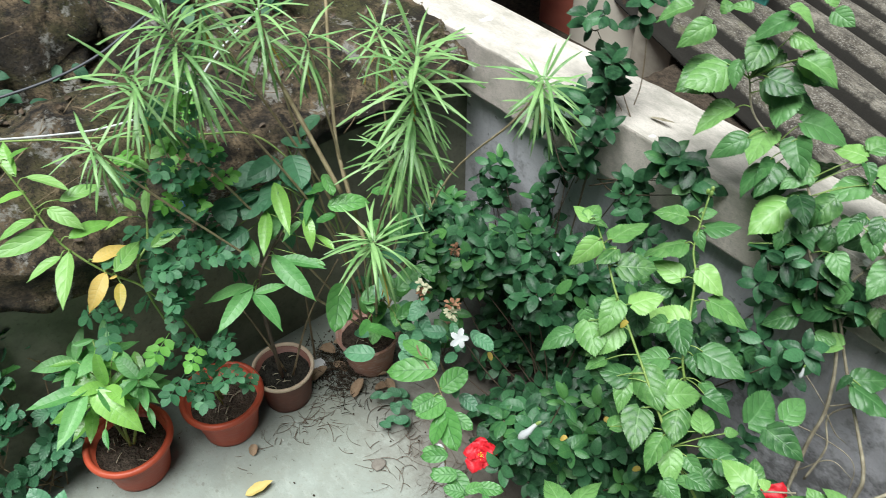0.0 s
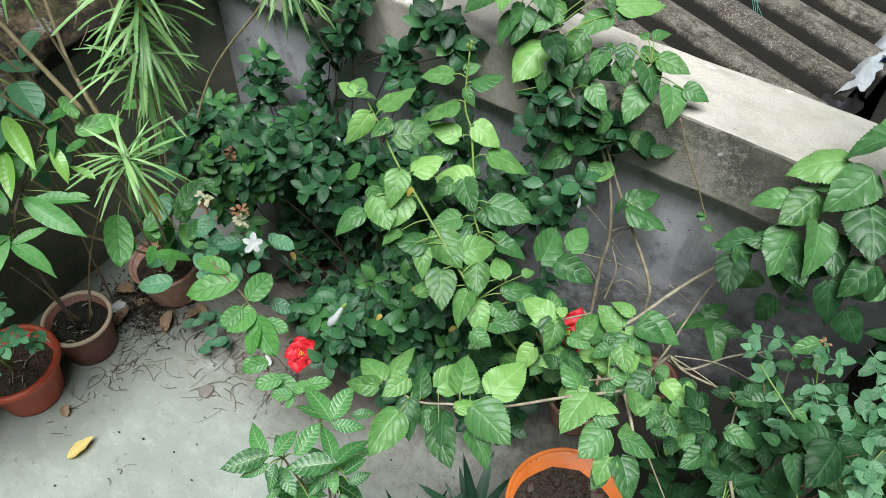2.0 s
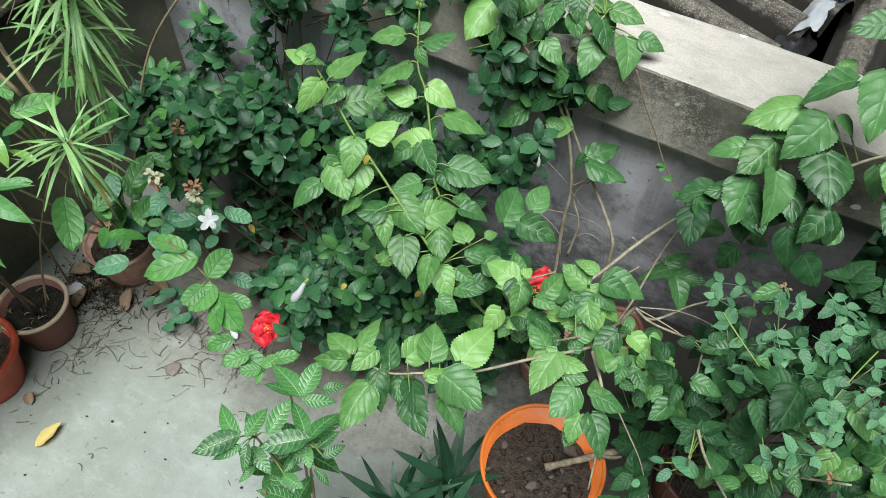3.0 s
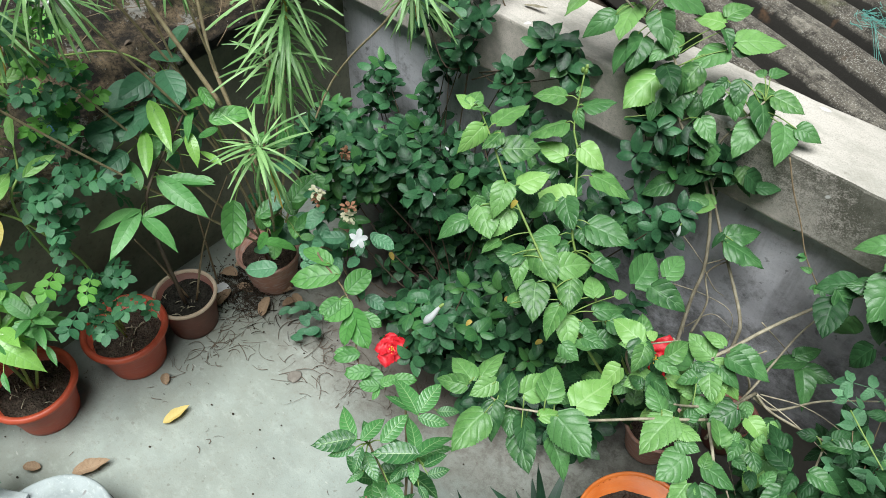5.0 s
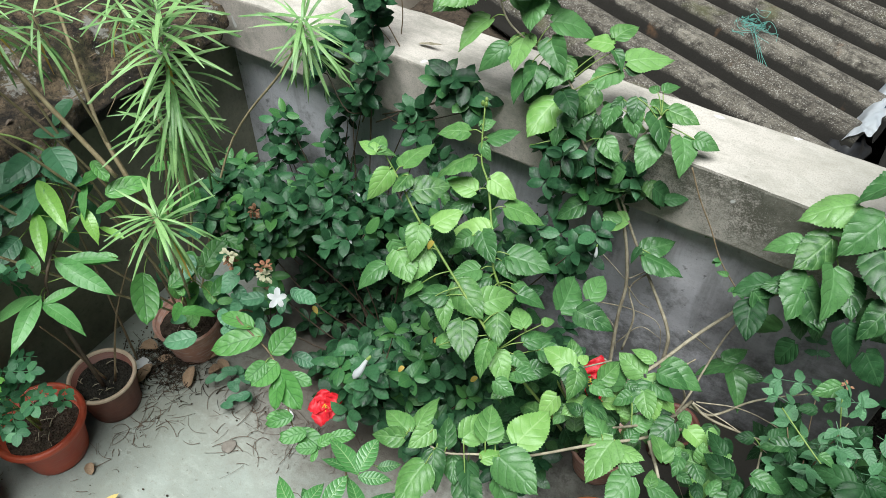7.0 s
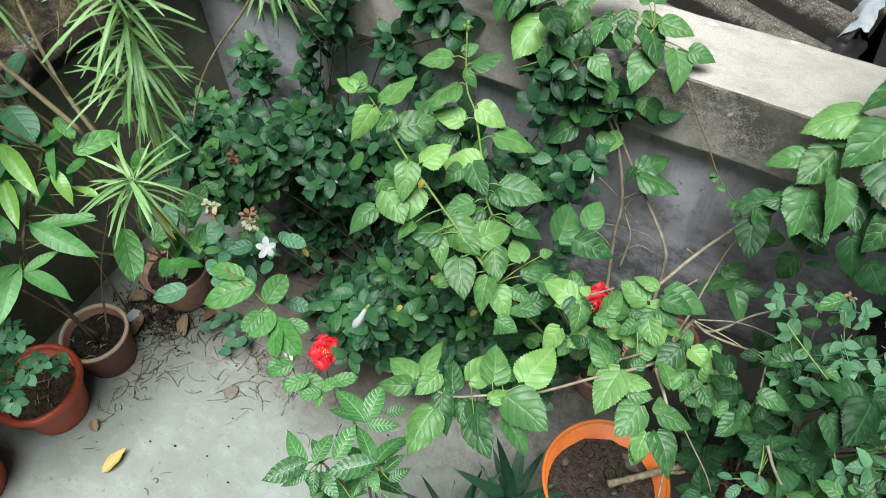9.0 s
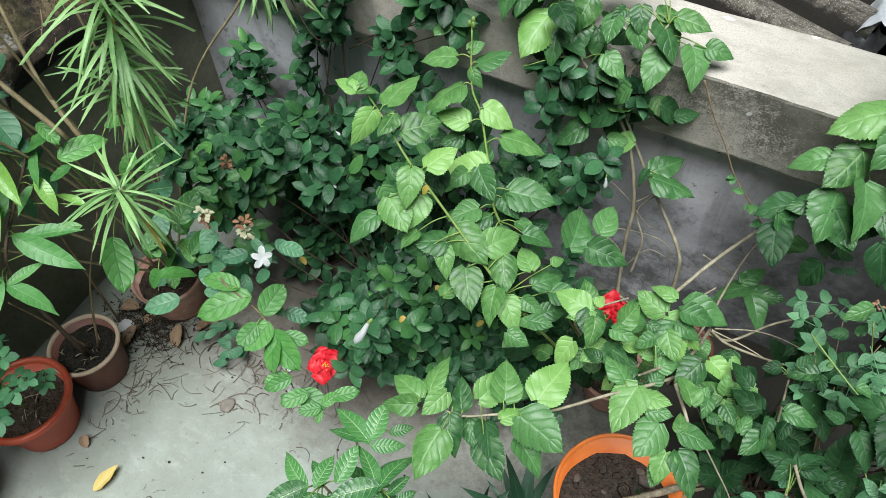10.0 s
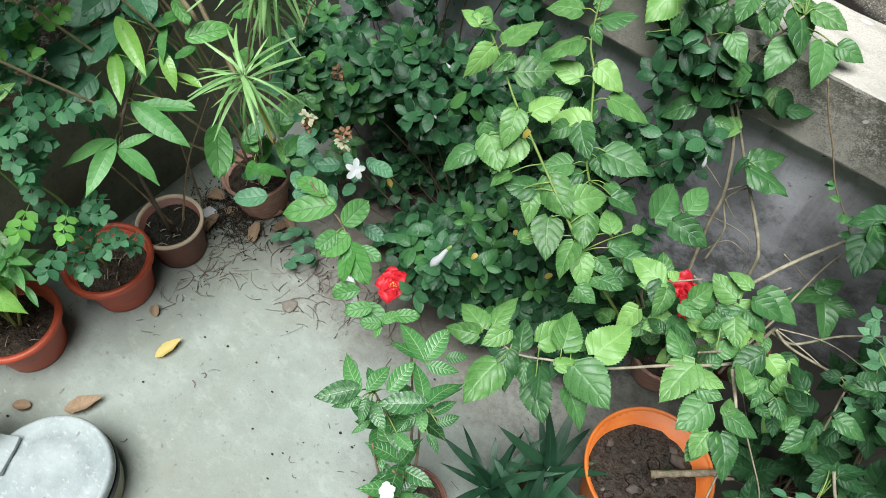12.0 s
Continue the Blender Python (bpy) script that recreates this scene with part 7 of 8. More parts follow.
for i in range(9):
    p = Vector((-1.57, 1.05, 0.82)) + Vector((rnd.gauss(0, 0.05), rnd.gauss(0, 0.11), rnd.gauss(0, 0.12)))
    fol.add(aim(p, (rnd.uniform(-0.6, 1), rnd.uniform(-1, 0.6), rnd.uniform(-0.9, 0)), face_of(p), rnd.uniform(0.07, 0.09)), 0)
fol.build(300)

pd = thing("veined_pot_plant", (-1.43, 1.245, 0.16), "pot plant with deeply veined oval leaves", "plant")
stem_part(pd, [[(-1.43, 1.24, 0.15), (-1.42, 1.22, 0.4), (-1.4, 1.18, 0.7)], [(-1.42, 1.25, 0.15), (-1.36, 1.25, 0.35), (-1.3, 1.24, 0.5)]], 0.005, 0.003, STEM_BROWN, feet_of(VOA, VOB), 0.3)
set_blades(pd, VOA, VEIN_LEAF, rnd, [0], 0.9, grow=1.1)
set_blades(pd, VOB, VEIN_LEAF, rnd, [0], 0.85, grow=1.05)
fol = Foliage(pd, VEIN_LEAF, rnd)
for i in range(34):
    p = Vector((-1.3, 1.26, 0.48)) + Vector((rnd.gauss(0, 0.09), rnd.gauss(0, 0.06), rnd.gauss(0, 0.12)))
    fol.add(aim(p, (rnd.uniform(-1, 1), rnd.uniform(-1, 0.4), rnd.uniform(-0.7, 0.1)), face_of(p), rnd.uniform(0.06, 0.1)), rnd.choice([0, 0, 1]))
fol.build(300)
vn = thing("veined_vine", (-1.15, 1.4, 0.0), "trailing vine with deeply veined bright leaves", "vine")
VN_LINE = [(-1.15, 1.4, 0.0), (-1.1, 1.28, 0.4), (-1.02, 1.16, 0.57), (-0.91, 1.15, 0.5), (-0.84, 1.11, 0.45), (-0.76, 1.05, 0.38), (-0.69, 1.05, 0.34)]
stem_part(vn, [VN_LINE], 0.0035, 0.0018, STEM_BROWN, feet_of(VN), 0.2)
set_blades(vn, VN, VEIN_LEAF, rnd, [0], 1.06, grow=1.12)
set_blades(vn, VNB, VEIN_LEAF, rnd, [0], 1.0, grow=1.1)
fol = Foliage(vn, VEIN_LEAF, rnd)
for i in range(26):
    p = Vector((-1.08, 1.26, 0.5)) + Vector((rnd.gauss(0, 0.07), rnd.gauss(0, 0.05), rnd.gauss(0, 0.09)))
    fol.add(aim(p, (rnd.uniform(-1, 1), rnd.uniform(-1, 0.4), rnd.uniform(-0.7, 0.1)), face_of(p), rnd.uniform(0.045, 0.07)), 1)
for i in range(12):
    p = Vector((-1.2, 1.2, 0.04)) + Vector((rnd.gauss(0, 0.05), rnd.gauss(0, 0.03), abs(rnd.gauss(0, 0.03))))
    fol.add(aim(p, (rnd.uniform(-1, 1), rnd.uniform(-1, 0.4), rnd.uniform(-0.2, 0.3)), face_of(p), rnd.uniform(0.04, 0.055)), 1)
fol.build(300)

# dead stalks and chips on the soil of the western pots
for px_, py_, pz_, n in ((-1.568, 0.443, 0.125, 12), (-1.529, 0.743, 0.132, 16), (-1.511, 0.957, 0.125, 14), (-1.45, 1.265, 0.13, 12)):
    b = bmesh.new()
    for i in range(n):
        a, q = rnd.uniform(0, 6.28), 0.075 * rnd.random() ** 0.5
        c = Vector((px_ + q * math.cos(a), py_ + q * math.sin(a), pz_ + 0.006))
        e = c + Vector((rnd.uniform(-0.03, 0.03), rnd.uniform(-0.03, 0.03), rnd.uniform(0.0, 0.02)))
        tube(b, [c, c.lerp(e, 0.5) + Vector((0, 0, 0.004)), e], rnd.uniform(0.001, 0.0025), 0.0008, 5, 2)
    tagged(new("dead_stalks", tidy("dead_stalks", b, STEM_PALE, True)), "dry broken stalks lying on the potting soil", "stalks", "", "stuff")

# striped-leaf plant and strap-leaf plant in front
rnd = random.Random(51)
st = thing("striped_leaf_plant", (-0.4, 0.8, 0.12), "plant with glossy yellow-veined striped leaves", "plant")
fol = Foliage(st, STRIPE_LEAF, rnd)
lines = []
for c, n in (((-0.4, 0.8, 0.4), 7), ((-0.46, 0.92, 0.42), 7), ((-0.36, 0.76, 0.36), 6), ((-0.5, 0.84, 0.4), 5)):
    rosette(fol, c, Vector((rnd.uniform(-0.3, 0.3), rnd.uniform(-0.3, 0.3), 0.9)), n, 0.1, rnd, (35, 92), 0, 0.05)
for c in ((-0.52, 0.98, 0.6), (-0.5, 0.84, 0.6), (-0.42, 0.9, 0.56), (-0.38, 0.76, 0.5), (-0.46, 0.78, 0.48)):
    lines.append([(-0.39, 0.8, 0.12), Vector((-0.39, 0.8, 0.12)).lerp(Vector(c), 0.5) + Vector((rnd.uniform(-0.03, 0.03), rnd.uniform(-0.03, 0.03), 0)), c])
set_blades(st, STA, STRIPE_LEAF, rnd, [0], 1.1, 0.65, 1.05)
set_blades(st, STB, STRIPE_LEAF, rnd, [0], 1.1, 0.65, 1.05)
fol.build(300)
stem_part(st, lines, 0.0045, 0.0025, STEM_BROWN, feet_of(STA, STB), 0.12)
ag = thing("strap_leaf_plant", (-0.19, 0.99, 0.13), "dark green spiky strap-leaved plant", "plant")
fol = Foliage(ag, STRAP_LEAF, rnd)
for c, n in (((-0.15, 1.07, 0.2), 15), ((-0.23, 0.95, 0.19), 16), ((-0.12, 0.96, 0.18), 13)):
    rosette(fol, c, Vector((rnd.uniform(-0.15, 0.15), rnd.uniform(-0.15, 0.15), 1)), n, 0.19, rnd, (18, 76), 0, 0.03, 0.1)
fol.build(300)

# roses and leafy growth on the east side
rnd = random.Random(61)
CLUMPS_R = [(0.7, 1.95, 0.52, 0.1), (0.78, 2.06, 0.5, 0.12), (0.9, 2.0, 0.52, 0.13), (0.62, 1.86, 0.6, 0.1), (0.57, 1.8, 0.58, 0.09), (0.8, 1.68, 0.5, 0.14), (0.95, 1.8, 0.5, 0.15), (0.74, 1.86, 0.42, 0.12), (1.0, 1.6, 0.45, 0.15), (0.88, 1.45, 0.5, 0.14), (0.2, 1.45, 0.5, 0.11), (0.3, 1.56, 0.54, 0.1), (0.29, 1.3, 0.52, 0.12), (0.42, 1.57, 0.56, 0.1), (0.46, 1.35, 0.55, 0.13), (0.57, 1.58, 0.6, 0.11), (0.43, 1.18, 0.5, 0.12), (0.58, 1.25, 0.52, 0.13), (0.66, 1.48, 0.5, 0.13), (0.27, 1.12, 0.38, 0.1), (0.22, 1.6, 0.32, 0.12), (0.4, 1.45, 0.3, 0.15), (0.25, 1.4, 0.25, 0.12), (0.5, 1.2, 0.3, 0.15), (0.6, 1.6, 0.3, 0.15), (0.35, 1.75, 0.3, 0.13), (0.75, 1.35, 0.4, 0.15), (0.15, 1.3, 0.2, 0.08)]
bush("leafy_bush", (0.35, 1.42, 0.2), "low bush of toothed dark green leaves", CLUMPS_R, HIB_LEAF, rnd, 0.07, 4.6, STEM_DARK, 0.97, 300, (40, 85), 0.6, (4, 6))
CLUMPS_S = [(0.64, 2.16, 0.44, 0.09), (0.72, 2.22, 0.36, 0.11), (0.8, 2.14, 0.4, 0.1), (0.7, 2.36, 0.46, 0.1), (0.86, 2.3, 0.42, 0.12)]
bush("glossy_weed", (0.74, 2.24, 0.06), "glossy green weeds on the wet slope beside the wall", CLUMPS_S, SHRUB_LEAF, random.Random(67), 0.085, 8, STEM_DARK, 0.3, 300, (40, 85), 0.6, (4, 6), "weeds")
near = thing("leafy_bush", (0.3, 1.4, 0.2), "glossy toothed leaves on pale upright stems", "shrub")
R1 = [(0.33, 1.42, 0.2), (0.34, 1.3, 0.4), (0.33, 1.25, 0.55), (0.31, 1.22, 0.66)]
R2 = [(0.34, 1.42, 0.2), (0.3, 1.45, 0.45), (0.27, 1.5, 0.6)]
R3 = [(0.36, 1.42, 0.2), (0.5, 1.35, 0.5), (0.6, 1.3, 0.7)]
R4 = [(0.35, 1.44, 0.2), (0.4, 1.55, 0.45), (0.38, 1.62, 0.6)]
stem_part(near, [R1, R2, R3, R4], 0.004, 0.0022, STEM_PALE, feet_of(RSA, RSB, RSC, RSD), 0.07)
set_blades(near, RSA, HIB_LEAF, rnd, [1, 1, 3], 0.85, grow=0.92)
set_blades(near, RSB, HIB_LEAF, rnd, [3, 1, 1], 0.85, grow=0.92)
set_blades(near, RSC, HIB_LEAF, rnd, [3, 3, 1], 0.95, grow=0.92)
set_blades(near, RSD, VEIN_LEAF, rnd, [1], 1.2)
fol = Foliage(near, HIB_LEAF, rnd)
for x, y, z, n in ((0.47, 1.5, 0.6, 7), (0.52, 1.59, 0.58, 5), (0.57, 1.5, 0.6, 8), (0.66, 1.42, 0.58, 8), (0.64, 1.56, 0.58, 6), (0.5, 1.43, 0.56, 5), (0.42, 1.3, 0.5, 4), (0.52, 1.3, 0.52, 4)):
    for i in range(n):
        p = Vector((x, y, z)) + Vector((rnd.gauss(0, 0.035), rnd.gauss(0, 0.035), rnd.gauss(0, 0.025)))
        fol.add(aim(p, (rnd.uniform(-1, 1), rnd.uniform(-1, 0.5), rnd.uniform(-0.6, 0.1)), face_of(p), rnd.uniform(0.055, 0.085)), rnd.choice([0, 3, 3]))
fol.build(300)
rose = thing("rose_bush", (0.45, 1.42, 0.22), "rose bush with grey-green feathered leaves", "shrub")
fol = Foliage(rose, ROSE_LEAF, rnd)
lines = []
for x, y, z in ((0.3, 1.58, 0.62), (0.35, 1.5, 0.64), (0.44, 1.55, 0.68), (0.4, 1.6, 0.7), (0.33, 1.66, 0.66), (0.5, 1.62, 0.72), (0.5, 1.45, 0.72), (0.6, 1.5, 0.74), (0.62, 1.65, 0.62), (0.56, 1.34, 0.7), (0.7, 1.7, 0.55)):
    lines.append([(0.45, 1.42, 0.22), Vector((0.45, 1.42, 0.22)).lerp(Vector((x, y, z)), 0.55) + Vector((rnd.uniform(-0.05, 0.05), rnd.uniform(-0.05, 0.05), 0)), (x, y, z)])
    for i in range(4):
        p = Vector((x, y, z)) + Vector((rnd.gauss(0, 0.04), rnd.gauss(0, 0.04), rnd.gauss(0, 0.03)))
        fol.add(aim(p, (rnd.uniform(-1, 1), rnd.uniform(-1, 1), rnd.uniform(-0.3, 0.5)), face_of(p), rnd.uniform(0.06, 0.09)), 0)
fol.build(300)
stem_part(rose, lines, 0.002, 0.0012, STEM_BROWN)
for c in ((0.367, 1.665, 0.72), (0.414, 1.344, 0.67), (0.569, 1.305, 0.67)):
    spent_head(c, [WITHERED], "withered brown rose head", 12, 0.014)
# long bare canes arch through the rose foliage
CANES = [[(0.265, 1.545, 0.720), (0.370, 1.471, 0.700), (0.476, 1.420, 0.670), (0.584, 1.399, 0.600), (0.681, 1.440, 0.450)],
         [(0.304, 1.268, 0.690), (0.339, 1.242, 0.650), (0.392, 1.235, 0.580), (0.456, 1.231, 0.500)],
         [(0.151, 1.261, 0.620), (0.190, 1.250, 0.570), (0.235, 1.231, 0.520), (0.271, 1.213, 0.460), (0.313, 1.184, 0.400)],
         [(0.363, 1.647, 0.740), (0.383, 1.603, 0.700), (0.417, 1.577, 0.620)],
         [(0.421, 1.334, 0.680), (0.455, 1.301, 0.640), (0.502, 1.271, 0.580)],
         [(0.608, 1.665, 0.660), (0.575, 1.581, 0.660), (0.550, 1.496, 0.620), (0.572, 1.477, 0.500)]]
for n, line in enumerate(CANES):
    stem_part(rose, [line], 0.0036 if n == 1 else 0.0019, 0.0022 if n == 1 else 0.0013, STEM_PALE if n in (1, 2) else STEM_GREEN, name="cane")
FERN = leaf_material("fern_frond", (0.03, 0.12, 0.045), (0.06, 0.19, 0.075), (0.1, 0.27, 0.1), (0.14, 0.3, 0.13), 3.0, 1.0, 0.5, 0.2, 0.2, 0.2)
FERN_LEAF = Leaf("frond", [FERN], [compound_arrays(10, 0.3, "lance", s, 5, 0.24) for s in (7, 8, 9)])
fern = thing("fern", (0.8, 1.3, 0.1), "small green fern growing beneath the roses", "fern")
fol = Foliage(fern, FERN_LEAF, random.Random(3))
rosette(fol, (0.8, 1.3, 0.28), (-0.2, -0.3, 1), 11, 0.24, random.Random(4), (40, 85), 0, 0.02)
fol.build(300, "frond")
stem_part(fern, [[(0.8, 1.3, 0.0), (0.8, 1.3, 0.28)]], 0.006, 0.004, STEM_DARK)

# flowering plant between the drum and the wall
balsam = thing("balsam", (-1.38, 0.12, 0.0), "small balsam plant with dark leaves and pink flowers", "plant")
stem_part(balsam, [[(-1.38, 0.12, 0.0), (-1.37, 0.15, 0.15), (-1.34, 0.2, 0.27)], [(-1.38, 0.12, 0.0), (-1.4, 0.14, 0.15), (-1.42, 0.18, 0.24)]], 0.006, 0.004, STEM_GREEN)
fol = Foliage(balsam, HEART_LEAF, rnd)
for c in ((-1.34, 0.2, 0.27), (-1.42, 0.18, 0.24), (-1.38, 0.14, 0.18)):
    rosette(fol, c, (0.1, -0.1, 1), 7, 0.075, rnd, (50, 95), 0, 0.04)
fol.build(300)
flower_petals("pink_flower", (-1.275, 0.215, 0.29), (0.3, -0.1, 1), 0.022, PINK_PETAL, "small bright pink balsam flower")

# growth at the damp west end of the yard
rnd = random.Random(71)
CLUMPS_W = [(-1.72, 0.22, 0.42, 0.12), (-1.66, 0.12, 0.3, 0.12), (-1.74, 0.34, 0.52, 0.1), (-1.7, 0.0, 0.4, 0.13), (-1.7, 0.3, 0.22, 0.12), (-1.66, 0.2, 0.1, 0.1), (-1.72, 0.08, 0.16, 0.12), (-1.68, 0.36, 0.36, 0.09)]
bush("grey_green_bush", (-1.7, 0.2, 0.0), "soft grey-green bush beside the damp wall", CLUMPS_W, VEIN_LEAF, rnd, 0.056, 13, STEM_BROWN, 0.8, 300)
ivy = thing("ivy", (-2.25, 0.75, 1.0), "ivy trailing over the dark bank", "vine")
fol = Foliage(ivy, HEART_LEAF, rnd)
for i in range(90):
    p = Vector((-2.3 + rnd.gauss(0, 0.12), rnd.uniform(0.3, 1.9), 0))
    p.z = 1.12 - (p.x + 2.3) * 0.9 + rnd.gauss(0, 0.03)
    fol.add(aim(p, (rnd.uniform(-0.3, 1), rnd.uniform(-1, 1), rnd.uniform(-0.8, 0)), face_of(p), rnd.uniform(0.05, 0.08)), 1)
fol.build(300)


# ---- cords, litter and odds and ends ----
def cord(name, points, r, material, label):
    c = thing(name, points[0], label, "cord")
    b = bmesh.new()
    tube(b, points, r, r, 6, 8)
    part("line", b, material, c)


cord("washing_line", [(-1.79, 0.44, 1.155), (-1.79, 0.507, 1.132), (-1.79, 0.615, 1.096), (-1.79, 0.735, 1.064), (-1.79, 0.872, 1.055), (-1.79, 0.976, 1.076), (-1.79, 1.006, 1.086), (-1.79, 1.087, 1.158), (-1.79, 1.2, 1.224), (-1.79, 1.273, 1.272)], 0.003, WHITE_CORD, "thin white cord strung over the ledge")
cord("cable", [(-2.2, 0.3, 1.03), (-2.06, 0.75, 1.1), (-2.04, 1.05, 1.22), (-2.0, 1.6, 1.5)], 0.004, GREY_CABLE, "grey cable sagging over the bank")
cord("vine_runner", [(-1.95, 0.4, 1.08), (-1.72, 0.92, 1.0), (-1.64, 1.08, 0.97), (-1.5, 1.14, 0.9)], 0.003, STEM_GREEN, "long bare vine runner across the ledge")

tangle = thing("twine_tangle", (-0.26, 2.95, 0.83), "tangle of green nylon twine on the corrugated roof", "twine")
tr = random.Random(9)
strands = []
for k in range(20):
    cx, cy, cr, turn = -0.25 + tr.gauss(0, 0.034), 2.92 + tr.gauss(0, 0.036), tr.uniform(0.008, 0.045), tr.uniform(0, 6.28)
    pts = []
    for i in range(8):
        a = turn + i * tr.uniform(0.5, 0.9)
        pts.append((cx + cr * math.cos(a) + tr.gauss(0, 0.005), cy + cr * 0.8 * math.sin(a) + tr.gauss(0, 0.005), 0.815 + 0.02 * tr.random()))
    strands.append(pts)
for k in range(4):
    strands.append([(-0.24 + tr.gauss(0, 0.01), 2.9, 0.825), (-0.2 + tr.gauss(0, 0.012), 2.82 + tr.gauss(0, 0.01), 0.812), (-0.13 + tr.gauss(0, 0.015), 2.7 + tr.gauss(0, 0.02), 0.806)])
for pts in strands:
    b = bmesh.new()
    tube(b, pts, 0.0007, 0.0007, 4, 5)
    part("strand", b, TWINE, tangle)

bag = thing("plastic_bag", (0.2, 2.6, 0.75), "crumpled white plastic bag stuffed between the roofs", "bag")


def crumple(x, y, z, sx, sy, sz, amount, seed, turn=0):
    b = bmesh.new()
    bmesh.ops.create_icosphere(b, subdivisions=4, radius=1.0)
    for v in b.verts:
        n = noise.noise(v.co * 1.7 + Vector((seed, 0, 0))) + 0.6 * noise.noise(v.co * 4 + Vector((0, seed, 0))) + 0.4 * abs(noise.noise(v.co * 9))
        v.co = v.co * (1 + amount * n)
    b.transform(pose(x, y, z, 0, 0, turn) @ Matrix.Diagonal((sx, sy, sz, 1)))
    return b


def draped(x0, y0, x1, y1, wide, z, seed):
    """A thin ruffled film hanging over an edge, with a double skin."""
    nu, nv = 60, 12

    def height(u, v):
        q = Vector((u * 9, v * 1.6, seed))
        return z - 0.05 * max(0.0, -v) ** 2 + 0.02 * noise.noise(q) + 0.012 * abs(noise.noise(q * 2.3)) - 0.012 * u

    b = bmesh.new()
    rows = []
    for i in range(nu + 1):
        u = i / nu
        ragged = 1 + 0.35 * noise.noise(Vector((u * 7, seed, 0))) + 0.2 * noise.noise(Vector((u * 19, seed, 2)))
        rows.append([b.verts.new((x0 + (x1 - x0) * u + wide * v * ragged, y0 + (y1 - y0) * u, height(u, v))) for v in (2 * j / nv - 1 for j in range(nv + 1))])
    for p, q in zip(rows, rows[1:]):
        for j in range(nv):
            b.faces.new((p[j], q[j], q[j + 1], p[j + 1]))
    bmesh.ops.solidify(b, geom=b.faces[:], thickness=0.0012)
    return b


part("film", draped(0.19, 2.5, 0.25, 3.0, 0.034, 0.815, 3.0), CLOTH, bag)
part("print", draped(0.245, 2.68, 0.275, 2.84, 0.028, 0.83, 6.0), BLUE_PRINT, bag, "blue printed patch")
blk = thing("black_bag", (0.2, 2.5, 0.7), "black plastic sheet tucked under the roof edge", "bag")
part("sheet", crumple(0.17, 2.5, 0.7, 0.06, 0.12, 0.07, 0.3, 8, -20), BLACK_BAG, blk)


def lying(name, x, y, turn, size, material, label, category, shape="lance", width=0.4, z=0.006, lift=8):
    arr = V(shape, width, 12, 0.03, 0.22, -0.08, 0.7, 4, 0.05, int(abs(x) * 100))
    ob = new(name, arrays_to_mesh(name, *arr, material))
    ob.matrix_basis = pose(x, y, z, lift, 0, turn) @ Matrix.Scale(size, 4)
    return tagged(ob, label, category)


tw0 = random.Random(5)
YELLOW = leaf_material("fallen_yellow_leaf", (0.5, 0.37, 0.07), (0.57, 0.44, 0.1), (0.62, 0.5, 0.15), (0.64, 0.54, 0.24), 8.0, 1.2, 0.6, 0.1, 0.3, 0.3)
lying("fallen_leaf", -1.262, 0.654, -14, 0.092, YELLOW, "fallen yellow leaf on the cement floor", "leaf")
lying("fallen_leaf", -1.323, 0.379, -32, 0.116, DRY, "dry tan leaf lying on the floor", "leaf")
lying("fallen_leaf", -1.41, 0.32, 130, 0.05, DRY, "small withered brown leaf on the floor", "leaf", "oval", 0.6)
lying("fallen_leaf", -1.37, 0.74, 60, 0.04, DRY, "curled rust-brown leaf scrap on the floor", "leaf", "oval", 0.7)
lying("fallen_leaf", -1.35, 1.12, 25, 0.075, DRY, "large curled brown leaf below the terracotta pot", "leaf", "oval", 0.5, 0.012, 14)
lying("fallen_leaf", -1.33, 1.2, -40, 0.055, DRY, "dry brown leaf beside the corner pot", "leaf", "oval", 0.6, 0.012, 14)
lying("fallen_leaf", -1.28, 1.24, 80, 0.05, DRY, "dry brown leaf heaped in the corner", "leaf", "oval", 0.6, 0.02, 14)
lying("fallen_leaf", -1.55, 1.26, 160, 0.08, DRY, "dry brown leaf against the damp wall", "leaf", "oval", 0.6, 0.012, 14)
lying("fallen_leaf", -0.55, 3.05, 60, 0.085, DRY, "dry curled leaf on the corrugated roof", "leaf", "lance", 0.45, 0.83, 20)
lying("paper_scrap", -1.52, 1.12, 150, 0.06, PAPER, "torn scrap of white paper on the floor", "paper", "oval", 0.7, 0.01, 10)
lying("paper_scrap", -1.52, 1.22, 30, 0.05, PAPER, "white paper scrap near the corner", "paper", "oval", 0.5, 0.012, 14)
lying("paper_scrap", -0.978, 1.214, 70, 0.04, PAPER, "small white paper scrap under the vine", "paper", "oval", 0.6, 0.012, 12)
lying("coping_twig", -0.99, 2.0, -80, 0.08, STEM_PALE, "pale dry husk lying on the coping", "husk", "lance", 0.18, TOP + 0.006)

for n in range(16):
    lying("fallen_leaf", tw0.gauss(-1.5, 0.09), tw0.gauss(1.3, 0.13), tw0.uniform(0, 360), tw0.uniform(0.04, 0.08), DRY, "dry brown leaf heaped in the shaded corner", "leaf", "oval", 0.55, 0.012, 12)
b = bmesh.new()
rings = lathe(b, [(0.021, 0.0), (0.023, 0.003), (0.021, 0.006), (0.012, 0.007), (0.004, 0.0065)], 20, (-1.085, 1.036, 0.0), 0.25)
b.faces.new(rings[-1])
tagged(new("flat_stone", tidy("flat_stone", b, FLAT_STONE, True)), "flat round brown stone on the floor", "stone")
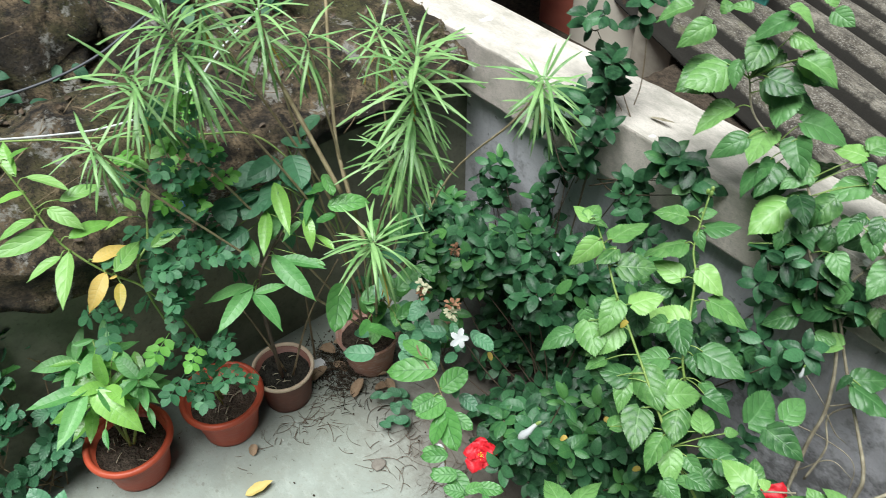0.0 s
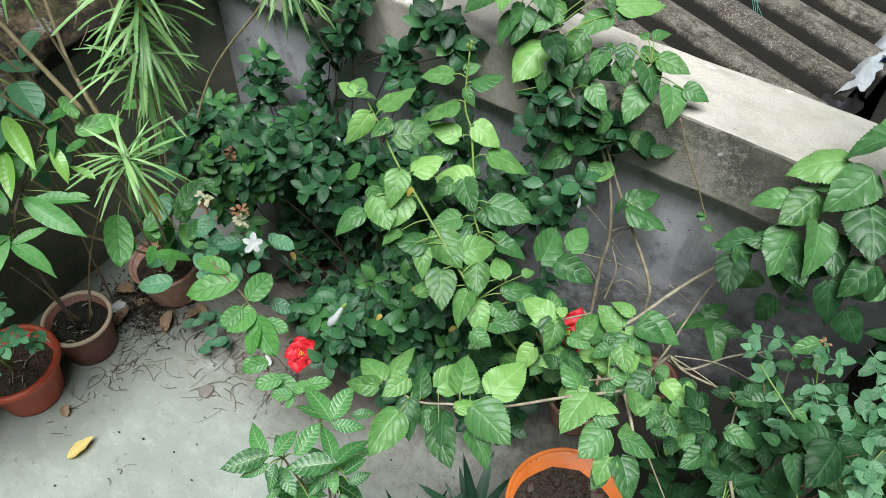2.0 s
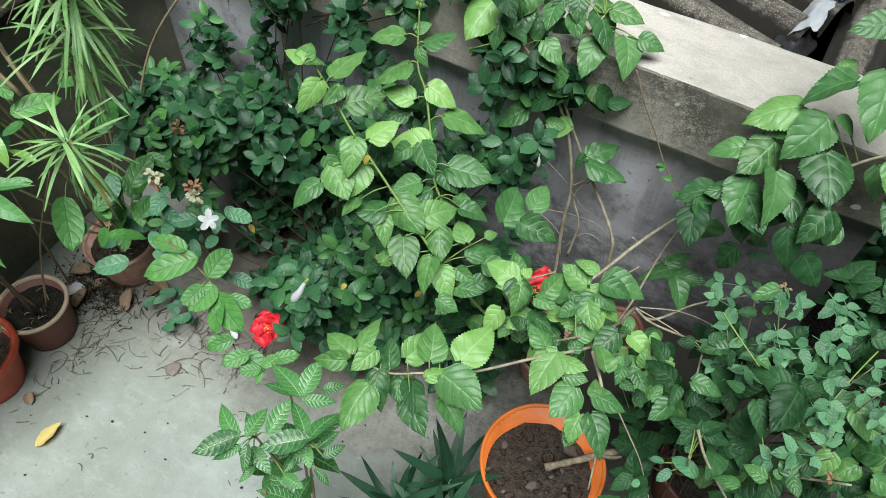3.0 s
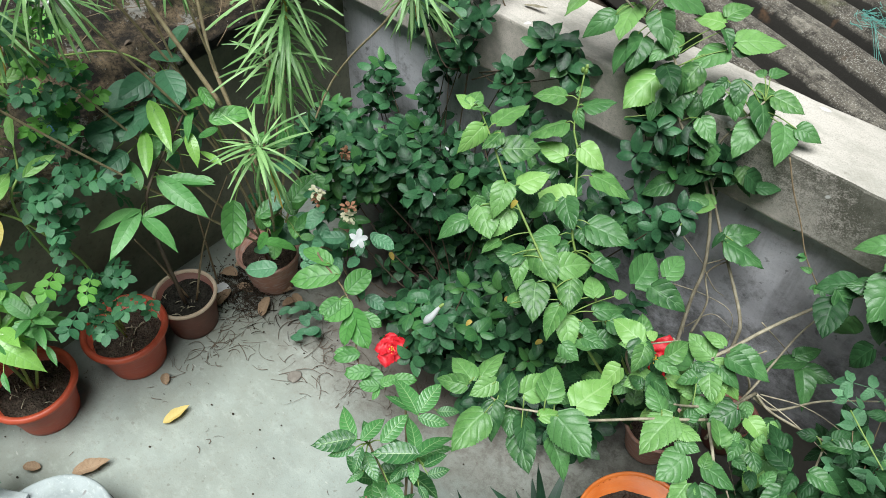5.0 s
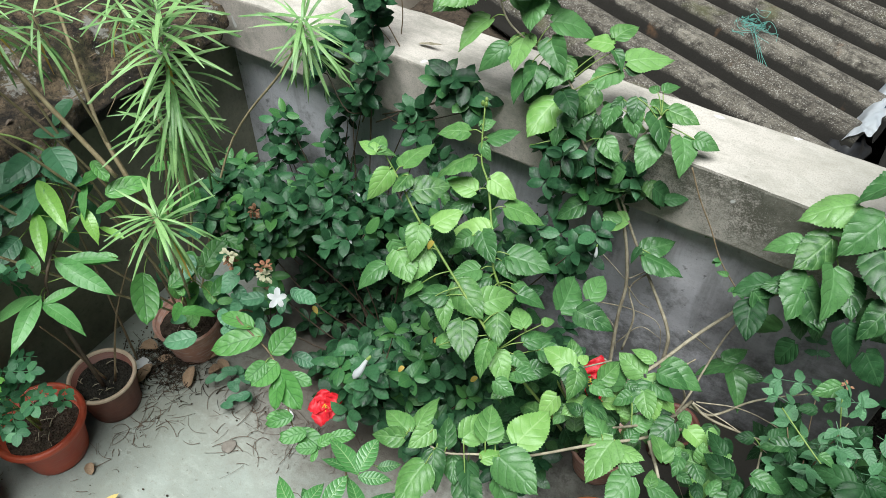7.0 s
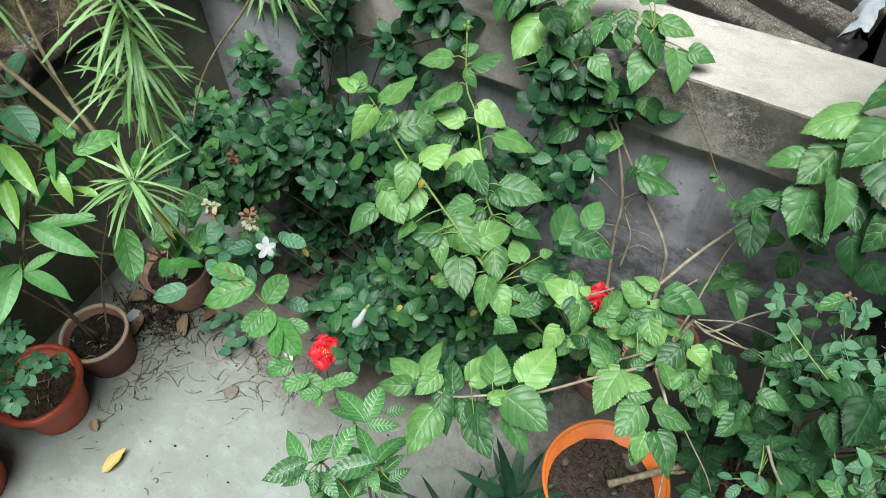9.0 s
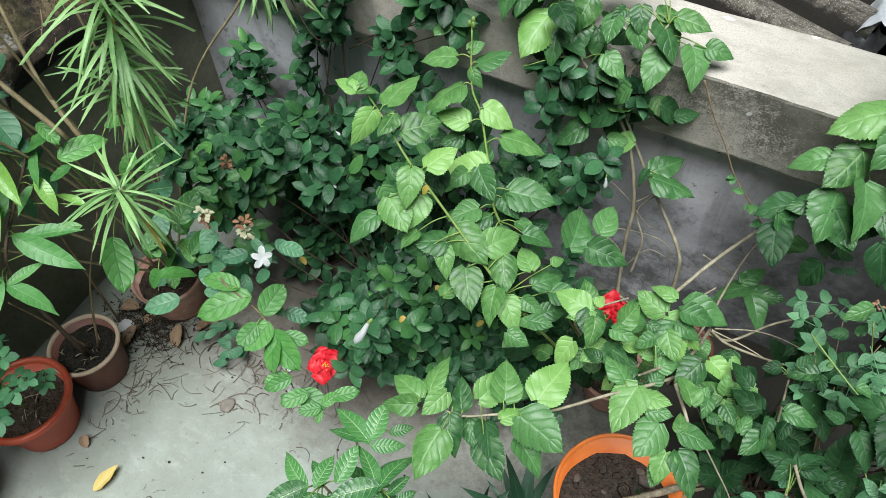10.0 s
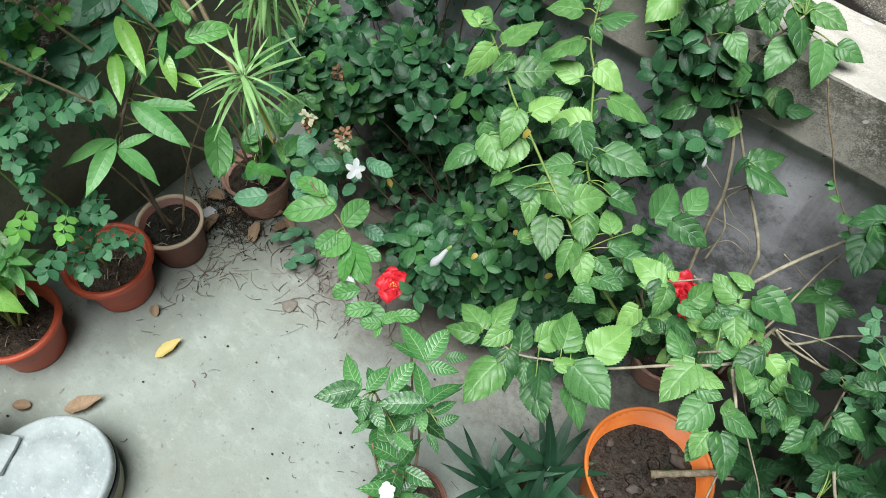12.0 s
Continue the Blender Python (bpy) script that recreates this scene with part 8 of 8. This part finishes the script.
# dead leaves and roots caught on the ledge and the bank
lr = random.Random(19)
DEAD_LEAF = Leaf("leaf", [DRY, STEM_DARK], [V("oval", w, 6, 0.0, 0.3, d, 0.6, 2, 0.08, q) for w, d, q in ((0.5, 0.2, 1), (0.6, -0.2, 2), (0.4, 0.4, 3))])
dead = thing("leaf_litter", LITTER_SPOTS[0][0], "dead brown leaves lying on the mossy ledge and bank", "leaf litter", "", "stuff")
fol = Foliage(dead, DEAD_LEAF, lr)
for i in range(110):
    c, up = lr.choice(LITTER_SPOTS)
    up = up if up.z > 0 else -up
    way = Vector((lr.uniform(-1, 1), lr.uniform(-1, 1), lr.uniform(-0.3, 0.3)))
    fol.add(aim(c + up * 0.008, way - up * way.dot(up), up, lr.uniform(0.012, 0.03)), 1)
fol.build(0)
b = bmesh.new()
for i in range(60):
    c, up = lr.choice(LITTER_SPOTS)
    e = c + Vector((lr.gauss(0, 0.05), lr.gauss(0, 0.12), lr.gauss(0, 0.03)))
    tube(b, [c + Vector((0.01, 0, 0.01)), c.lerp(e, 0.5) + Vector((0.02, 0, 0.02)), e], lr.uniform(0.001, 0.003), 0.001, 4, 3)
tagged(new("root_tangle", tidy("root_tangle", b, STEM_BROWN, True)), "thin dry roots and twigs over the bank", "roots", "", "stuff")
# swept-up heap of dark litter between the pots and the corner
b = bmesh.new()
heap = random.Random(8)
for i in range(420):
    x, y = heap.gauss(-1.47, 0.07), heap.gauss(1.15, 0.045)
    h = 0.03 * math.exp(-((x + 1.47) / 0.09) ** 2 - ((y - 1.15) / 0.06) ** 2)
    a, n = heap.uniform(0, 6.28), heap.uniform(0.015, 0.06)
    p = Vector((x, y, 0.004 + h * heap.random()))
    e = p + Vector((math.cos(a) * n, math.sin(a) * n, heap.uniform(-0.003, 0.012)))
    tube(b, [p, p.lerp(e, 0.5) + Vector((heap.uniform(-0.008, 0.008), heap.uniform(-0.008, 0.008), 0.004)), e], heap.uniform(0.0008, 0.0022), 0.0006, 4, 2)
tagged(new("litter_heap", tidy("litter_heap", b, EARTH, True)), "heap of dark rotting twigs beside the pots", "twigs", "", "stuff")
# twigs and needles scattered over the floor
b = bmesh.new()
tw = random.Random(77)
for i in range(320):
    spot = tw.random()
    if spot < 0.55:
        x, y = tw.gauss(-1.02, 0.14), tw.gauss(1.2, 0.09)
    elif spot < 0.85:
        x, y = tw.gauss(-1.38, 0.035), tw.gauss(1.02, 0.13)
    else:
        x, y = tw.uniform(-1.65, 0.3), tw.uniform(0.1, 1.3)
    a, n = tw.uniform(0, 6.28), 0.018 + (0.105 if spot < 0.85 else 0.02) * tw.random() ** 2
    bend = tw.gauss(0, 0.5)
    p = [Vector((x, y, 0.003))]
    for k in range(3):
        a += bend
        p.append(p[-1] + Vector((math.cos(a), math.sin(a), tw.uniform(-0.02, 0.06) if k < 2 else -0.04)) * n / 3)
    for q in p:
        q.z = max(q.z, 0.0025)
    r = tw.uniform(0.0004, 0.0013)
    tube(b, p, r, r * 0.6, 4, 2)
litter = new("twig_litter", tidy("twig_litter", b, STEM_RED, True))
tagged(litter, "dry curled twigs and needles scattered on the floor", "twigs", "", "stuff")
b = bmesh.new()
for i in range(480):
    x, y = (tw.gauss(-1.55, 0.1), tw.gauss(1.22, 0.12)) if tw.random() < 0.6 else (tw.uniform(-1.7, 0.6), tw.uniform(0.0, 1.9))
    bmesh.ops.create_icosphere(b, subdivisions=1, radius=tw.uniform(0.0015, 0.005), matrix=Matrix.Translation((x, y, 0.002)) @ Matrix.Diagonal((1, tw.uniform(0.5, 1), 0.5, 1)))
crumbs = new("floor_crumbs", tidy("floor_crumbs", b, EARTH))
tagged(crumbs, "crumbs of dark soil on the floor", "crumbs", "", "stuff")
